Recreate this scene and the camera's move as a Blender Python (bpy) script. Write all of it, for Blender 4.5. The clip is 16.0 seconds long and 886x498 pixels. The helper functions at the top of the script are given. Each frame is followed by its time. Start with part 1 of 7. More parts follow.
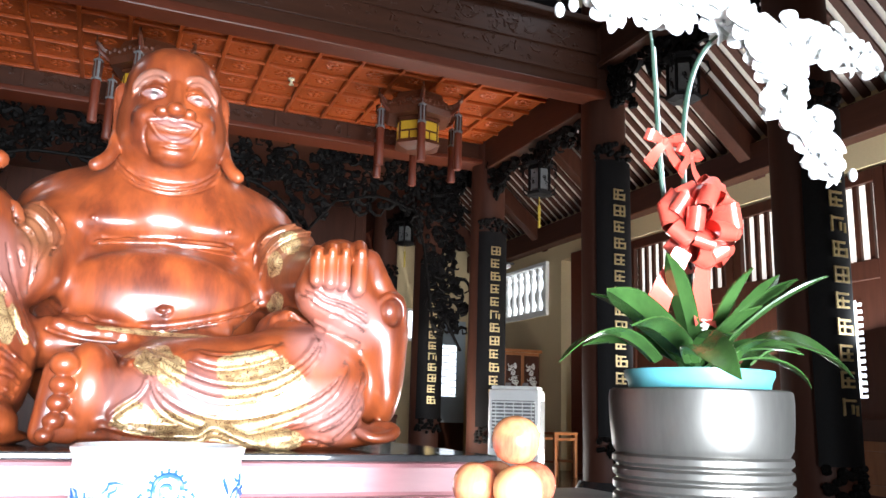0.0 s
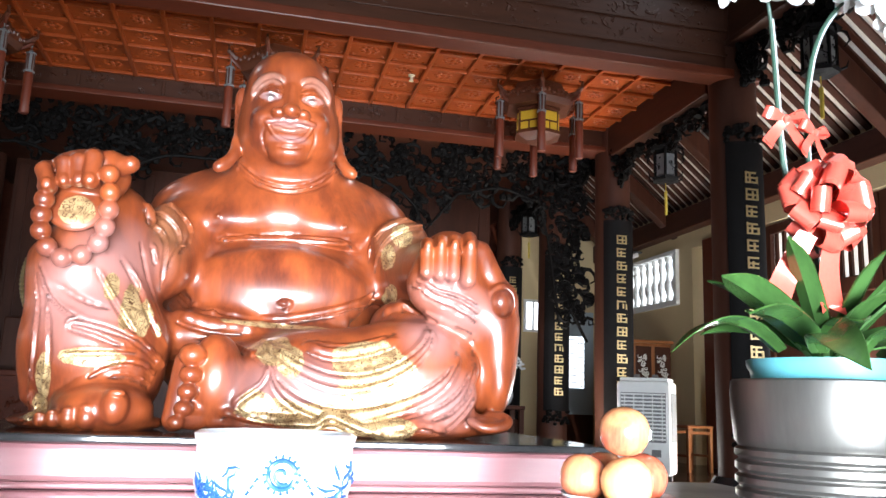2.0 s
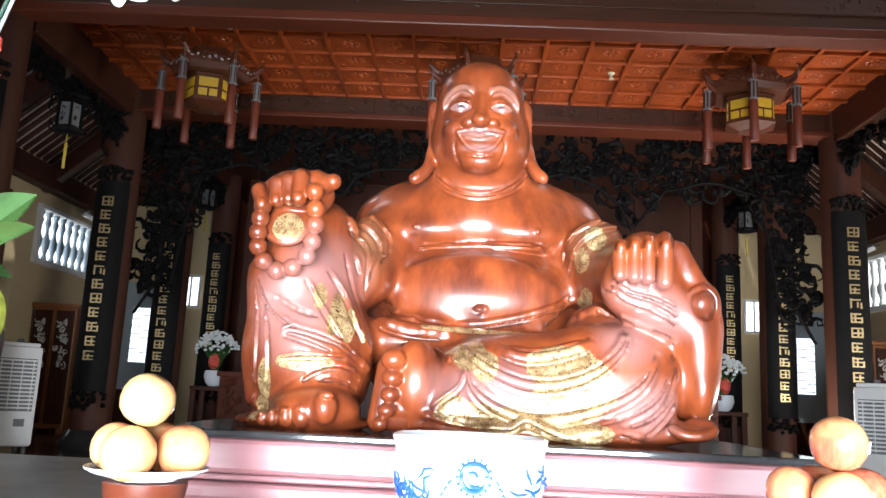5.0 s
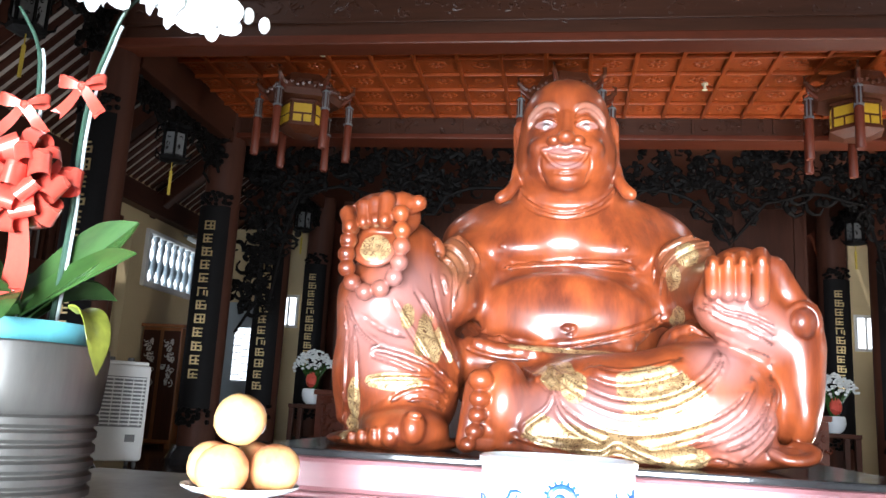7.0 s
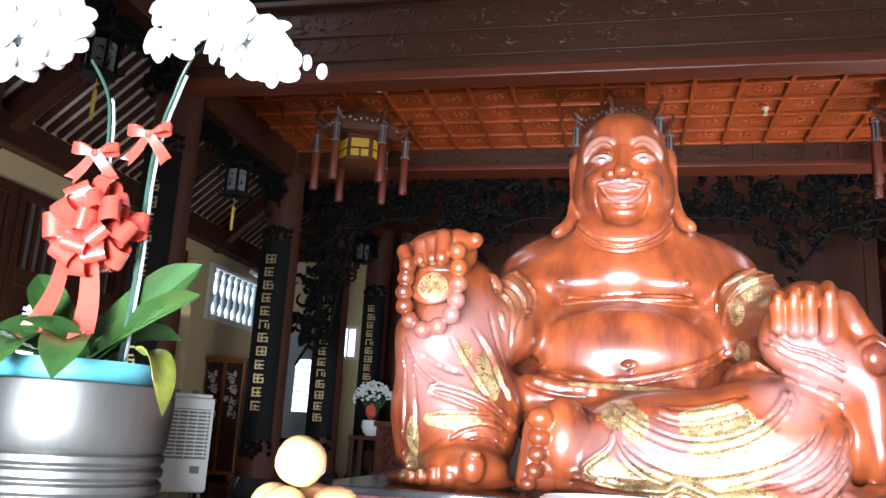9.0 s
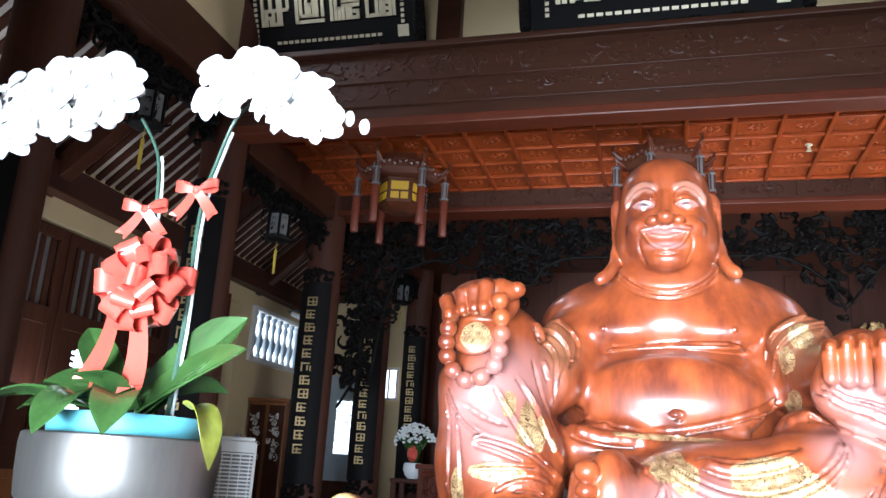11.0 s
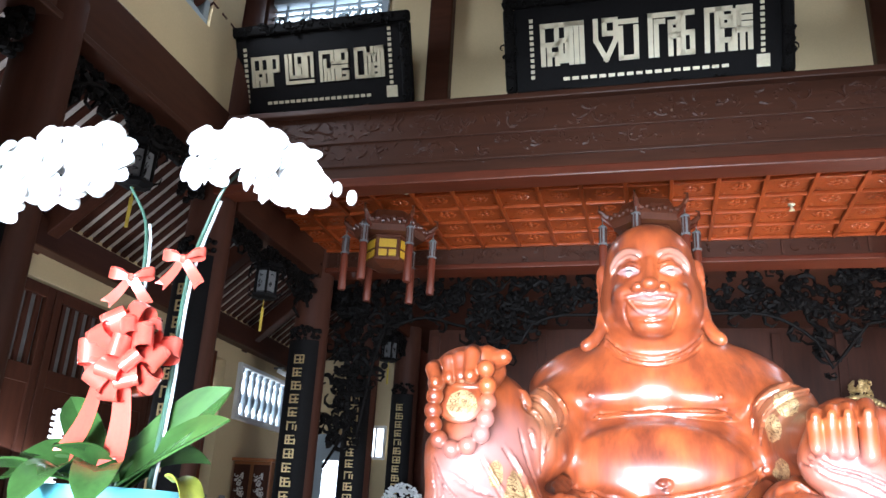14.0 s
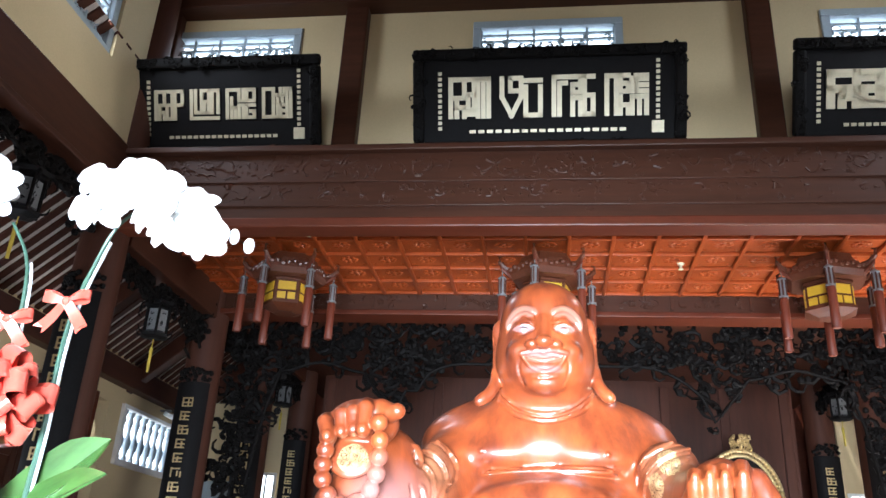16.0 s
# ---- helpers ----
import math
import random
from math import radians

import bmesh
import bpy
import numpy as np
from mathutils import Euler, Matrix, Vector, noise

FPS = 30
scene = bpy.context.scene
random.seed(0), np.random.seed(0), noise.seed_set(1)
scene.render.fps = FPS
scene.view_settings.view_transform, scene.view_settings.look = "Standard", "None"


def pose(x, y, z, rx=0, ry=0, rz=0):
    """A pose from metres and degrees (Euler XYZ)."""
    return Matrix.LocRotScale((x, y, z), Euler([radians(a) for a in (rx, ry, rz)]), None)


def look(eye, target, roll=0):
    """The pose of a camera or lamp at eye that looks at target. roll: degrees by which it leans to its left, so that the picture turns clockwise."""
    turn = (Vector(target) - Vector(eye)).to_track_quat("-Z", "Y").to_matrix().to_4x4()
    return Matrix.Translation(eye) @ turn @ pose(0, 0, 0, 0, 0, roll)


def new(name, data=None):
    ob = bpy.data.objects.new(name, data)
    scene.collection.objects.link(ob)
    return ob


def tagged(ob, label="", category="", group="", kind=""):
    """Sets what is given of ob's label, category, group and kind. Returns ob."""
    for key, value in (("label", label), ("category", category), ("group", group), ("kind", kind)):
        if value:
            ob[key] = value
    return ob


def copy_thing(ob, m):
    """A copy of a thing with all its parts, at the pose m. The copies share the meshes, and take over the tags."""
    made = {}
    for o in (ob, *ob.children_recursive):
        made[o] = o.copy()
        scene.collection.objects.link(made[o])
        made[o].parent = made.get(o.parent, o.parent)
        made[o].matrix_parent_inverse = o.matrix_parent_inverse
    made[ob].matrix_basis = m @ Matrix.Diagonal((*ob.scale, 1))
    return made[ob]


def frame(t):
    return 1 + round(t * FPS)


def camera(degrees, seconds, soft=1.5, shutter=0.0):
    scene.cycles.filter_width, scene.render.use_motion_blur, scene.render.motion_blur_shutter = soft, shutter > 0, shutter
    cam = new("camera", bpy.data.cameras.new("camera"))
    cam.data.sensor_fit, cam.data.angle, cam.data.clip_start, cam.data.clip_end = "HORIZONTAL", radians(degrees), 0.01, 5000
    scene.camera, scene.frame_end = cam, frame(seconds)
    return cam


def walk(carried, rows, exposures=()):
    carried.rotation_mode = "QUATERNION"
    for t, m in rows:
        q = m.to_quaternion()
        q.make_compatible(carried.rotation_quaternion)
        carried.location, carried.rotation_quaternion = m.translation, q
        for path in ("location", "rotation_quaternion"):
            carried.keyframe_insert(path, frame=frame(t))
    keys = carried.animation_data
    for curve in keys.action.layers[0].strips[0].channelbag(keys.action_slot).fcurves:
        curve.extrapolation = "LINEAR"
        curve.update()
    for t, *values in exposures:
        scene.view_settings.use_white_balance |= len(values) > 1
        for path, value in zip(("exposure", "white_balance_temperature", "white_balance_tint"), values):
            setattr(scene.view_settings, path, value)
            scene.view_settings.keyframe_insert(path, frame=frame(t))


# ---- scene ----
cam = camera(57.4, 16.0)
PATH = [
    (0, (-0.1276, 0.7448, 0.7286), (0.6152, 2.5586, 1.1267), 1.7),
    (0.5, (-0.1098, 0.7445, 0.7266), (0.5492, 2.5917, 1.1186), 1.8),
    (1, (-0.1010, 0.7377, 0.7286), (0.4791, 2.6142, 1.1059), 2.0),
    (1.5, (-0.0953, 0.7408, 0.7283), (0.4249, 2.6353, 1.1027), 2.0),
    (2, (-0.0919, 0.7354, 0.7276), (0.3556, 2.6496, 1.0959), 2.1),
    (2.5, (-0.0805, 0.7267, 0.7300), (0.2810, 2.6599, 1.0932), 2.3),
    (3, (-0.0731, 0.7270, 0.7273), (0.2060, 2.6744, 1.0876), 2.4),
    (3.5, (-0.0725, 0.7290, 0.7243), (0.1299, 2.6862, 1.0826), 2.5),
    (4, (-0.0698, 0.7297, 0.7253), (0.0510, 2.6937, 1.0831), 2.6),
    (4.5, (-0.0637, 0.7263, 0.7290), (-0.0325, 2.6941, 1.0850), 2.7),
    (5, (-0.0570, 0.7280, 0.7310), (-0.1180, 2.6953, 1.0861), 2.8),
    (7.5, (-0.0426, 0.7273, 0.7381), (-0.3716, 2.6592, 1.1373), 3.2),
    (8, (-0.0449, 0.7226, 0.7428), (-0.4125, 2.6449, 1.1549), 3.2),
    (8.5, (-0.0439, 0.7223, 0.7481), (-0.4442, 2.6342, 1.1775), 3.2),
    (9, (-0.0409, 0.7206, 0.7505), (-0.4716, 2.6212, 1.2004), 3.3),
    (11.5, (-0.0462, 0.7085, 0.7780), (-0.5863, 2.5502, 1.3407), 3.4),
    (12, (-0.0459, 0.7052, 0.7827), (-0.5960, 2.5347, 1.3744), 3.4),
    (12.5, (-0.0412, 0.7035, 0.7868), (-0.5907, 2.5234, 1.4079), 3.4),
    (13, (-0.0352, 0.7028, 0.7898), (-0.5785, 2.5180, 1.4299), 3.4),
    (13.5, (-0.0352, 0.7004, 0.7938), (-0.5606, 2.5169, 1.4454), 3.4),
    (14, (-0.0389, 0.6957, 0.7955), (-0.5323, 2.5157, 1.4622), 3.3),
    (14.5, (-0.0358, 0.6954, 0.7989), (-0.4885, 2.5185, 1.4856), 3.3),
    (15, (-0.0338, 0.6924, 0.8042), (-0.4330, 2.5183, 1.5160), 3.2),
    (15.5, (-0.0348, 0.6884, 0.8110), (-0.3573, 2.5156, 1.5574), 3.1),
    (16, (-0.0315, 0.6877, 0.8113), (-0.2867, 2.5109, 1.5928), 3.1),
]
walk(cam, [(t, look(eye, aim, lean)) for t, eye, aim, lean in PATH],
     ((0.0, 0.10, 6050, 10), (5.0, 0.0, 6100, 10), (9.0, 0.17, 5850, 10), (12.5, 0.42, 5600, 10), (16.0, 0.76, 5750, 10)))

# ---- light ----
world = bpy.data.worlds.new("sky")
scene.world = world
world.use_nodes = True
wn = world.node_tree
sky = wn.nodes.new("ShaderNodeTexSky")
sky.sky_type, sky.sun_disc = 'NISHITA', False
sky.sun_elevation, sky.sun_rotation = radians(52), radians(200)
wn.nodes["Background"].inputs[1].default_value = 0.06
wn.links.new(sky.outputs[0], wn.nodes["Background"].inputs[0])
sun = new("sun", bpy.data.lights.new("sun", 'SUN'))
sun.data.energy, sun.data.angle, sun.data.color = 2.0, radians(0.5), (1.0, 0.95, 0.86)
sun.matrix_world = look((-6, -14, 20), (0, 0, 0))


FL_Z = 0.10


def opening_light(name, x, y, z, w, h, tx, ty, tz, watts, color):
    lamp = new(name, bpy.data.lights.new(name, 'AREA'))
    lamp.data.shape, lamp.data.size, lamp.data.size_y = 'RECTANGLE', w, h
    lamp.data.energy, lamp.data.color = watts, color
    lamp.matrix_world = look((x, y, z), (tx, ty, tz))
    return lamp


front_lamp = opening_light("entrance_daylight", 0.1, -1.60, 0.32, 2.4, 1.6, 0.1, 2.6, 0.58, 170, (0.89, 0.955, 1.0))
front_lamp.data.spread = radians(52)
for sx in (-1, 1):
    opening_light("aisle_daylight", sx * 4.90, 5.6, 1.3, 5.0, 0.7, sx * 4.2, 5.9, 3.6, 105 if sx > 0 else 44, (0.95, 0.98, 1.0))
    opening_light("clerestory_daylight", sx * 3.30, 5.0, 4.75, 0.7, 0.4, 0, 5.2, 4.2, 16, (0.9, 0.96, 1.0))
# sun on the polished floor inside the eastern doors, thrown up to the ceiling
opening_light("aisle_sun_patch", 4.70, 6.80, FL_Z + 0.03, 0.5, 0.7, 1.4, 7.0, 3.5, 190, (1.0, 0.94, 0.84))
# added fill lamp at the hall floor, source unknown; lights the ceiling from below
opening_light("hall_floor_fill", 2.65, 8.0, FL_Z + 0.03, 0.9, 0.5, 1.7, 7.2, 3.5, 115, (1.0, 0.94, 0.84))

# ---- materials ----


def nodes_of(name):
    m = bpy.data.materials.new(name)
    m.use_nodes = True
    return m, m.node_tree, m.node_tree.nodes["Principled BSDF"]


def ramp(nt, fac, stops):
    r = nt.nodes.new("ShaderNodeValToRGB")
    els = r.color_ramp.elements
    while len(els) < len(stops):
        els.new(0.5)
    for e, (p, c) in zip(els, stops):
        e.position, e.color = p, (*c, 1)
    nt.links.new(fac, r.inputs[0])
    return r.outputs[0]


def noise_of(nt, scale, detail=5, stretch=None, rough=0.6):
    tc = nt.nodes.new("ShaderNodeTexCoord")
    n = nt.nodes.new("ShaderNodeTexNoise")
    n.inputs["Scale"].default_value, n.inputs["Detail"].default_value, n.inputs["Roughness"].default_value = scale, detail, rough
    if stretch:
        mp = nt.nodes.new("ShaderNodeMapping")
        mp.inputs["Scale"].default_value = stretch
        nt.links.new(tc.outputs["Object"], mp.inputs[0])
        nt.links.new(mp.outputs[0], n.inputs[0])
    else:
        nt.links.new(tc.outputs["Object"], n.inputs[0])
    return n.outputs[0]


def mixc(nt, a, b, fac, mode='MIX'):
    x = nt.nodes.new("ShaderNodeMix")
    x.data_type, x.blend_type = 'RGBA', mode
    for i, v in ((0, fac), (6, a), (7, b)):
        if isinstance(v, (int, float)):
            x.inputs[i].default_value = v
        elif isinstance(v, tuple):
            x.inputs[i].default_value = (*v, 1)
        else:
            nt.links.new(v, x.inputs[i])
    return x.outputs[2]


def bumped(nt, b, height, strength, dist=0.01):
    k = nt.nodes.new("ShaderNodeBump")
    k.inputs["Strength"].default_value, k.inputs["Distance"].default_value = strength, dist
    nt.links.new(height, k.inputs["Height"])
    nt.links.new(k.outputs[0], b.inputs["Normal"])


def plain(name, color, rough=0.5, metal=0.0, vary=0.25, scale=6.0, grain=60.0, bump=0.15, stretch=None, spec=0.5, coat=0.0):
    """A paint, plaster, wood or metal with broad and fine variation."""
    m, nt, b = nodes_of(name)
    big, fine = noise_of(nt, scale, 4, stretch), noise_of(nt, grain, 6, stretch)
    dark = tuple(c * (1 - vary) for c in color)
    lite = tuple(min(1, c * (1 + vary)) for c in color)
    c1 = ramp(nt, big, [(0.3, dark), (0.7, lite)])
    c2 = mixc(nt, c1, ramp(nt, fine, [(0.35, tuple(c * (1 - vary * 0.8) for c in color)), (0.65, lite)]), 0.45)
    nt.links.new(c2, b.inputs["Base Color"])
    rr = nt.nodes.new("ShaderNodeMapRange")
    rr.inputs[3].default_value, rr.inputs[4].default_value = max(0.02, rough - 0.1), min(1, rough + 0.12)
    nt.links.new(big, rr.inputs[0])
    nt.links.new(rr.outputs[0], b.inputs["Roughness"])
    b.inputs["Metallic"].default_value = metal
    b.inputs["Specular IOR Level"].default_value = spec
    b.inputs["Coat Weight"].default_value = coat
    b.inputs["Coat Roughness"].default_value = 0.15
    bumped(nt, b, fine, bump, 0.004)
    return m


DARK_WOOD = plain("dark_stained_wood", (0.060, 0.019, 0.010), 0.45, spec=0.25, vary=0.35, scale=2.5, grain=22, stretch=(1, 1, 0.12))
BEAM_WOOD = plain("beam_wood", (0.052, 0.018, 0.009), 0.45, spec=0.25, vary=0.35, scale=2.0, grain=24, stretch=(0.12, 1, 1))
SIDE_WOOD = plain("side_beam_wood", (0.055, 0.019, 0.010), 0.48, spec=0.25, vary=0.3, scale=2.0, grain=24, stretch=(1, 0.12, 1))
RED_WOOD = plain("red_stained_wood", (0.095, 0.021, 0.009), 0.4, spec=0.25, vary=0.3, scale=2.5, grain=30, stretch=(0.3, 1, 1))
COFFER_WOOD = plain("coffer_panel_wood", (0.29, 0.054, 0.011), 0.34, vary=0.35, scale=3, grain=45, stretch=(1, 0.4, 1), spec=0.3)
BLACK_LACQUER = plain("black_lacquer", (0.006, 0.005, 0.005), 0.6, vary=0.4, scale=5, grain=80, spec=0.1)
COLUMN_WOOD = plain("column_wood", (0.055, 0.019, 0.011), 0.55, vary=0.25, scale=2.0, grain=22, stretch=(1, 1, 0.1), spec=0.2)
CARVED_BLACK = plain("carved_black_wood", (0.006, 0.005, 0.0045), 0.55, vary=0.4, scale=9, grain=70, bump=0.4, spec=0.06)
PLASTER = plain("beige_plaster", (0.60, 0.47, 0.27), 0.85, vary=0.08, scale=1.2, grain=90, bump=0.1)
WHITE_PAINT = plain("white_paint", (0.78, 0.77, 0.74), 0.6, vary=0.07, scale=3, grain=60)
SOFFIT = plain("pale_tile_soffit", (0.60, 0.53, 0.46), 0.7, vary=0.15, scale=2, grain=40)
FROSTED = plain("frosted_glass_white", (0.15, 0.15, 0.15), 0.5, vary=0.3, scale=9, grain=60)
GREY_FRAME = plain("blue_grey_painted_frame", (0.36, 0.42, 0.46), 0.6, vary=0.12, scale=4, grain=60)
GILT = plain("gilt", (0.66, 0.50, 0.25), 0.32, metal=0.85, vary=0.25, scale=14, grain=90)
PALE_GILT = plain("pale_gilt_letters", (0.62, 0.54, 0.37), 0.4, metal=0.2, vary=0.12, scale=14, grain=90)
FLOOR_TILE = plain("dark_floor_tile", (0.055, 0.028, 0.020), 0.16, vary=0.3, scale=1.5, grain=30, bump=0.04)
PAVING = plain("pale_paving", (0.55, 0.52, 0.48), 0.8, vary=0.15, scale=0.8, grain=30)
PEDESTAL = plain("purple_brown_lacquered_wood", (0.27, 0.115, 0.12), 0.28, vary=0.15, scale=2, grain=40, stretch=(0.15, 1, 1), coat=0.4)
PED_TOP = plain("black_polished_granite", (0.025, 0.024, 0.025), 0.10, vary=0.4, scale=8, grain=120, bump=0.02)
PORCELAIN = plain("white_porcelain", (0.82, 0.83, 0.84), 0.12, vary=0.04, scale=4, grain=40, bump=0.02, coat=0.5)
COBALT = plain("cobalt_blue_glaze", (0.015, 0.06, 0.30), 0.3, vary=0.45, scale=22, grain=60, bump=0.02)
POT_GLAZE = plain("dark_metallic_glaze", (0.15, 0.142, 0.13), 0.40, metal=0.8, vary=0.16, scale=5, grain=70, bump=0.05, stretch=(1, 1, 0.2))
BLUE_PLASTIC = plain("turquoise_plastic", (0.10, 0.33, 0.37), 0.4, vary=0.15, scale=5, grain=30)
LEAF = plain("orchid_leaf", (0.032, 0.075, 0.018), 0.24, vary=0.5, scale=9, grain=30, stretch=(0.3, 1, 1), spec=0.55)
OLD_LEAF = plain("yellowing_orchid_leaf", (0.14, 0.15, 0.022), 0.3, vary=0.6, scale=14, grain=30)
STEM = plain("orchid_stem", (0.035, 0.075, 0.05), 0.4, vary=0.3, scale=8, grain=40)
STAKE = plain("pale_plastic_stake", (0.50, 0.56, 0.55), 0.3, vary=0.15)
RIBBON = plain("red_satin_ribbon", (0.85, 0.12, 0.08), 0.28, metal=0.4, vary=0.12, scale=6, grain=140, bump=0.05, spec=1.0, coat=1.0)
COOLER = plain("off_white_plastic", (0.74, 0.74, 0.72), 0.42, vary=0.05, scale=3, grain=80, bump=0.04)
GREY_PLASTIC = plain("grey_plastic", (0.17, 0.17, 0.17), 0.5, vary=0.15)
TASSEL = plain("red_brown_tassel", (0.13, 0.024, 0.009), 0.5, vary=0.3, scale=6, grain=110, stretch=(1, 1, 0.1), bump=0.4)
YELLOW_SILK = plain("yellow_panel", (0.55, 0.33, 0.02), 0.5, vary=0.12, scale=8)
YELLOW_TASSEL = plain("yellow_tassel", (0.55, 0.40, 0.05), 0.6, vary=0.25, scale=8)
LANTERN_WOOD = plain("lantern_wood", (0.085, 0.024, 0.010), 0.4, vary=0.35, scale=8, grain=60, spec=0.4)
CABINET_WOOD = plain("orange_brown_wood", (0.32, 0.12, 0.04), 0.35, vary=0.3, scale=3, grain=26, stretch=(1, 1, 0.15))
MARBLE = plain("white_marble", (0.74, 0.73, 0.71), 0.18, vary=0.10, scale=3, grain=30, bump=0.02)
TABLE_CLOTH = plain("red_brown_table_wood", (0.25, 0.07, 0.04), 0.3, vary=0.25, scale=3, grain=30)


def petal_material():
    m, nt, b = nodes_of("white_orchid_petal")
    n = noise_of(nt, 18, 3)
    nt.links.new(ramp(nt, n, [(0.3, (0.80, 0.80, 0.78)), (0.7, (0.88, 0.88, 0.87))]), b.inputs["Base Color"])
    b.inputs["Roughness"].default_value = 0.55
    b.inputs["Subsurface Weight"].default_value = 0.3
    b.inputs["Subsurface Radius"].default_value = (0.01, 0.01, 0.01)
    return m


def fruit_material():
    m, nt, b = nodes_of("red_yellow_apple_skin")
    tc = nt.nodes.new("ShaderNodeTexCoord")
    info = nt.nodes.new("ShaderNodeObjectInfo")
    n = nt.nodes.new("ShaderNodeTexNoise")
    n.noise_dimensions = '4D'
    n.inputs["Scale"].default_value, n.inputs["Detail"].default_value = 9, 5
    mult = nt.nodes.new("ShaderNodeMath")
    mult.operation = 'MULTIPLY'
    mult.inputs[1].default_value = 30
    nt.links.new(info.outputs["Random"], mult.inputs[0])
    nt.links.new(mult.outputs[0], n.inputs["W"])
    nt.links.new(tc.outputs["Object"], n.inputs[0])
    streak = noise_of(nt, 90, 3, (1, 1, 0.08))
    shift = nt.nodes.new("ShaderNodeMath")
    shift.operation = 'MULTIPLY_ADD'
    shift.inputs[1].default_value, shift.inputs[2].default_value = 0.34, -0.12
    nt.links.new(info.outputs["Random"], shift.inputs[0])
    total = nt.nodes.new("ShaderNodeMath")
    nt.links.new(n.outputs[0], total.inputs[0])
    nt.links.new(shift.outputs[0], total.inputs[1])
    c = ramp(nt, total.outputs[0], [(0.40, (0.42, 0.065, 0.035)), (0.54, (0.54, 0.19, 0.08)), (0.68, (0.60, 0.36, 0.14))])
    c = mixc(nt, c, ramp(nt, streak, [(0.4, (0.50, 0.14, 0.06)), (0.6, (0.70, 0.50, 0.24))]), 0.12)
    nt.links.new(c, b.inputs["Base Color"])
    b.inputs["Roughness"].default_value = 0.26
    b.inputs["Coat Weight"].default_value = 0.3
    return m


def statue_material():
    """Lacquered wood with engraved gilding where the 'gilding' attribute says."""
    m, nt, b = nodes_of("lacquered_wood_with_gilding")
    big, fine = noise_of(nt, 2.2, 5, (1, 1, 0.5)), noise_of(nt, 34, 6, (1, 1, 0.14))
    streak = noise_of(nt, 9, 4, (1, 1, 0.25))
    wood = ramp(nt, big, [(0.34, (0.036, 0.006, 0.003)), (0.5, (0.11, 0.021, 0.007)), (0.66, (0.27, 0.056, 0.014))])
    wood = mixc(nt, wood, ramp(nt, fine, [(0.35, (0.05, 0.009, 0.004)), (0.65, (0.24, 0.048, 0.013))]), 0.35)
    wood = mixc(nt, wood, ramp(nt, streak, [(0.38, (0.045, 0.009, 0.004)), (0.66, (0.27, 0.058, 0.013))]), 0.42)
    at = nt.nodes.new("ShaderNodeAttribute")
    at.attribute_name = "gilding"
    dk = nt.nodes.new("ShaderNodeAttribute")
    dk.attribute_name = "tint"
    wood = mixc(nt, wood, (0.13, 0.05, 0.022), dk.outputs["Fac"])
    # flat colours by attribute; the last paints dark shade along the creases
    for key, color in (("rosy", (0.22, 0.108, 0.098)), ("pale", (0.46, 0.27, 0.21)), ("eye", (0.44, 0.47, 0.52)), ("pupil", (0.02, 0.015, 0.012)), ("crease_shade", (0.022, 0.008, 0.005))):
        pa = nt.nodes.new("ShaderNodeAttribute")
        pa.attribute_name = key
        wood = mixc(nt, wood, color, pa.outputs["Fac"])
    # engraved scrolls: level lines of a soft noise, and a fine rim
    curls = nt.nodes.new("ShaderNodeMath")
    curls.operation = 'PINGPONG'
    curls.inputs[1].default_value = 0.055
    nt.links.new(noise_of(nt, 21, 1.5), curls.inputs[0])
    line = ramp(nt, curls.outputs[0], [(0.004, (0, 0, 0)), (0.014, (1, 1, 1))])
    worn = ramp(nt, noise_of(nt, 26, 3), [(0.35, (0.20, 0.115, 0.05)), (0.6, (0.46, 0.31, 0.15))])
    gold = mixc(nt, (0.085, 0.034, 0.012), worn, line)
    edge = nt.nodes.new("ShaderNodeMath")
    edge.operation = 'MULTIPLY_ADD'
    edge.inputs[1].default_value, edge.inputs[2].default_value = 0.5, -0.25
    nt.links.new(noise_of(nt, 16, 3), edge.inputs[0])
    add = nt.nodes.new("ShaderNodeMath")
    nt.links.new(at.outputs["Fac"], add.inputs[0])
    nt.links.new(edge.outputs[0], add.inputs[1])
    mask = ramp(nt, add.outputs[0], [(0.48, (0, 0, 0)), (0.54, (1, 1, 1))])
    # the painted crease shade darkens the gilding as well
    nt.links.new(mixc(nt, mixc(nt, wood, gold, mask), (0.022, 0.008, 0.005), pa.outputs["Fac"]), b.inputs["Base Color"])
    met = nt.nodes.new("ShaderNodeMath")
    met.operation = 'MULTIPLY'
    met.inputs[1].default_value = 0.55
    nt.links.new(mask, met.inputs[0])
    nt.links.new(met.outputs[0], b.inputs["Metallic"])
    rr = nt.nodes.new("ShaderNodeMapRange")
    rr.inputs[3].default_value, rr.inputs[4].default_value = 0.34, 0.52
    nt.links.new(fine, rr.inputs[0])
    nt.links.new(rr.outputs[0], b.inputs["Roughness"])
    b.inputs["Coat Weight"].default_value = 0.65
    b.inputs["Coat Roughness"].default_value = 0.24
    b.inputs["Specular IOR Level"].default_value = 0.22
    hsum = mixc(nt, fine, mixc(nt, (1, 1, 1), line, mask), 0.4)
    bumped(nt, b, hsum, 0.22, 0.006)
    return m


def glow(name, color, strength):
    m, nt, b = nodes_of(name)
    b.inputs["Base Color"].default_value = (*color, 1)
    b.inputs["Emission Color"].default_value = (*color, 1)
    b.inputs["Emission Strength"].default_value = strength
    return m


PETAL, APPLE, STATUE = petal_material(), fruit_material(), statue_material()
DAYLIGHT = glow("bright_outdoors", (0.93, 0.97, 1.0), 2.2)
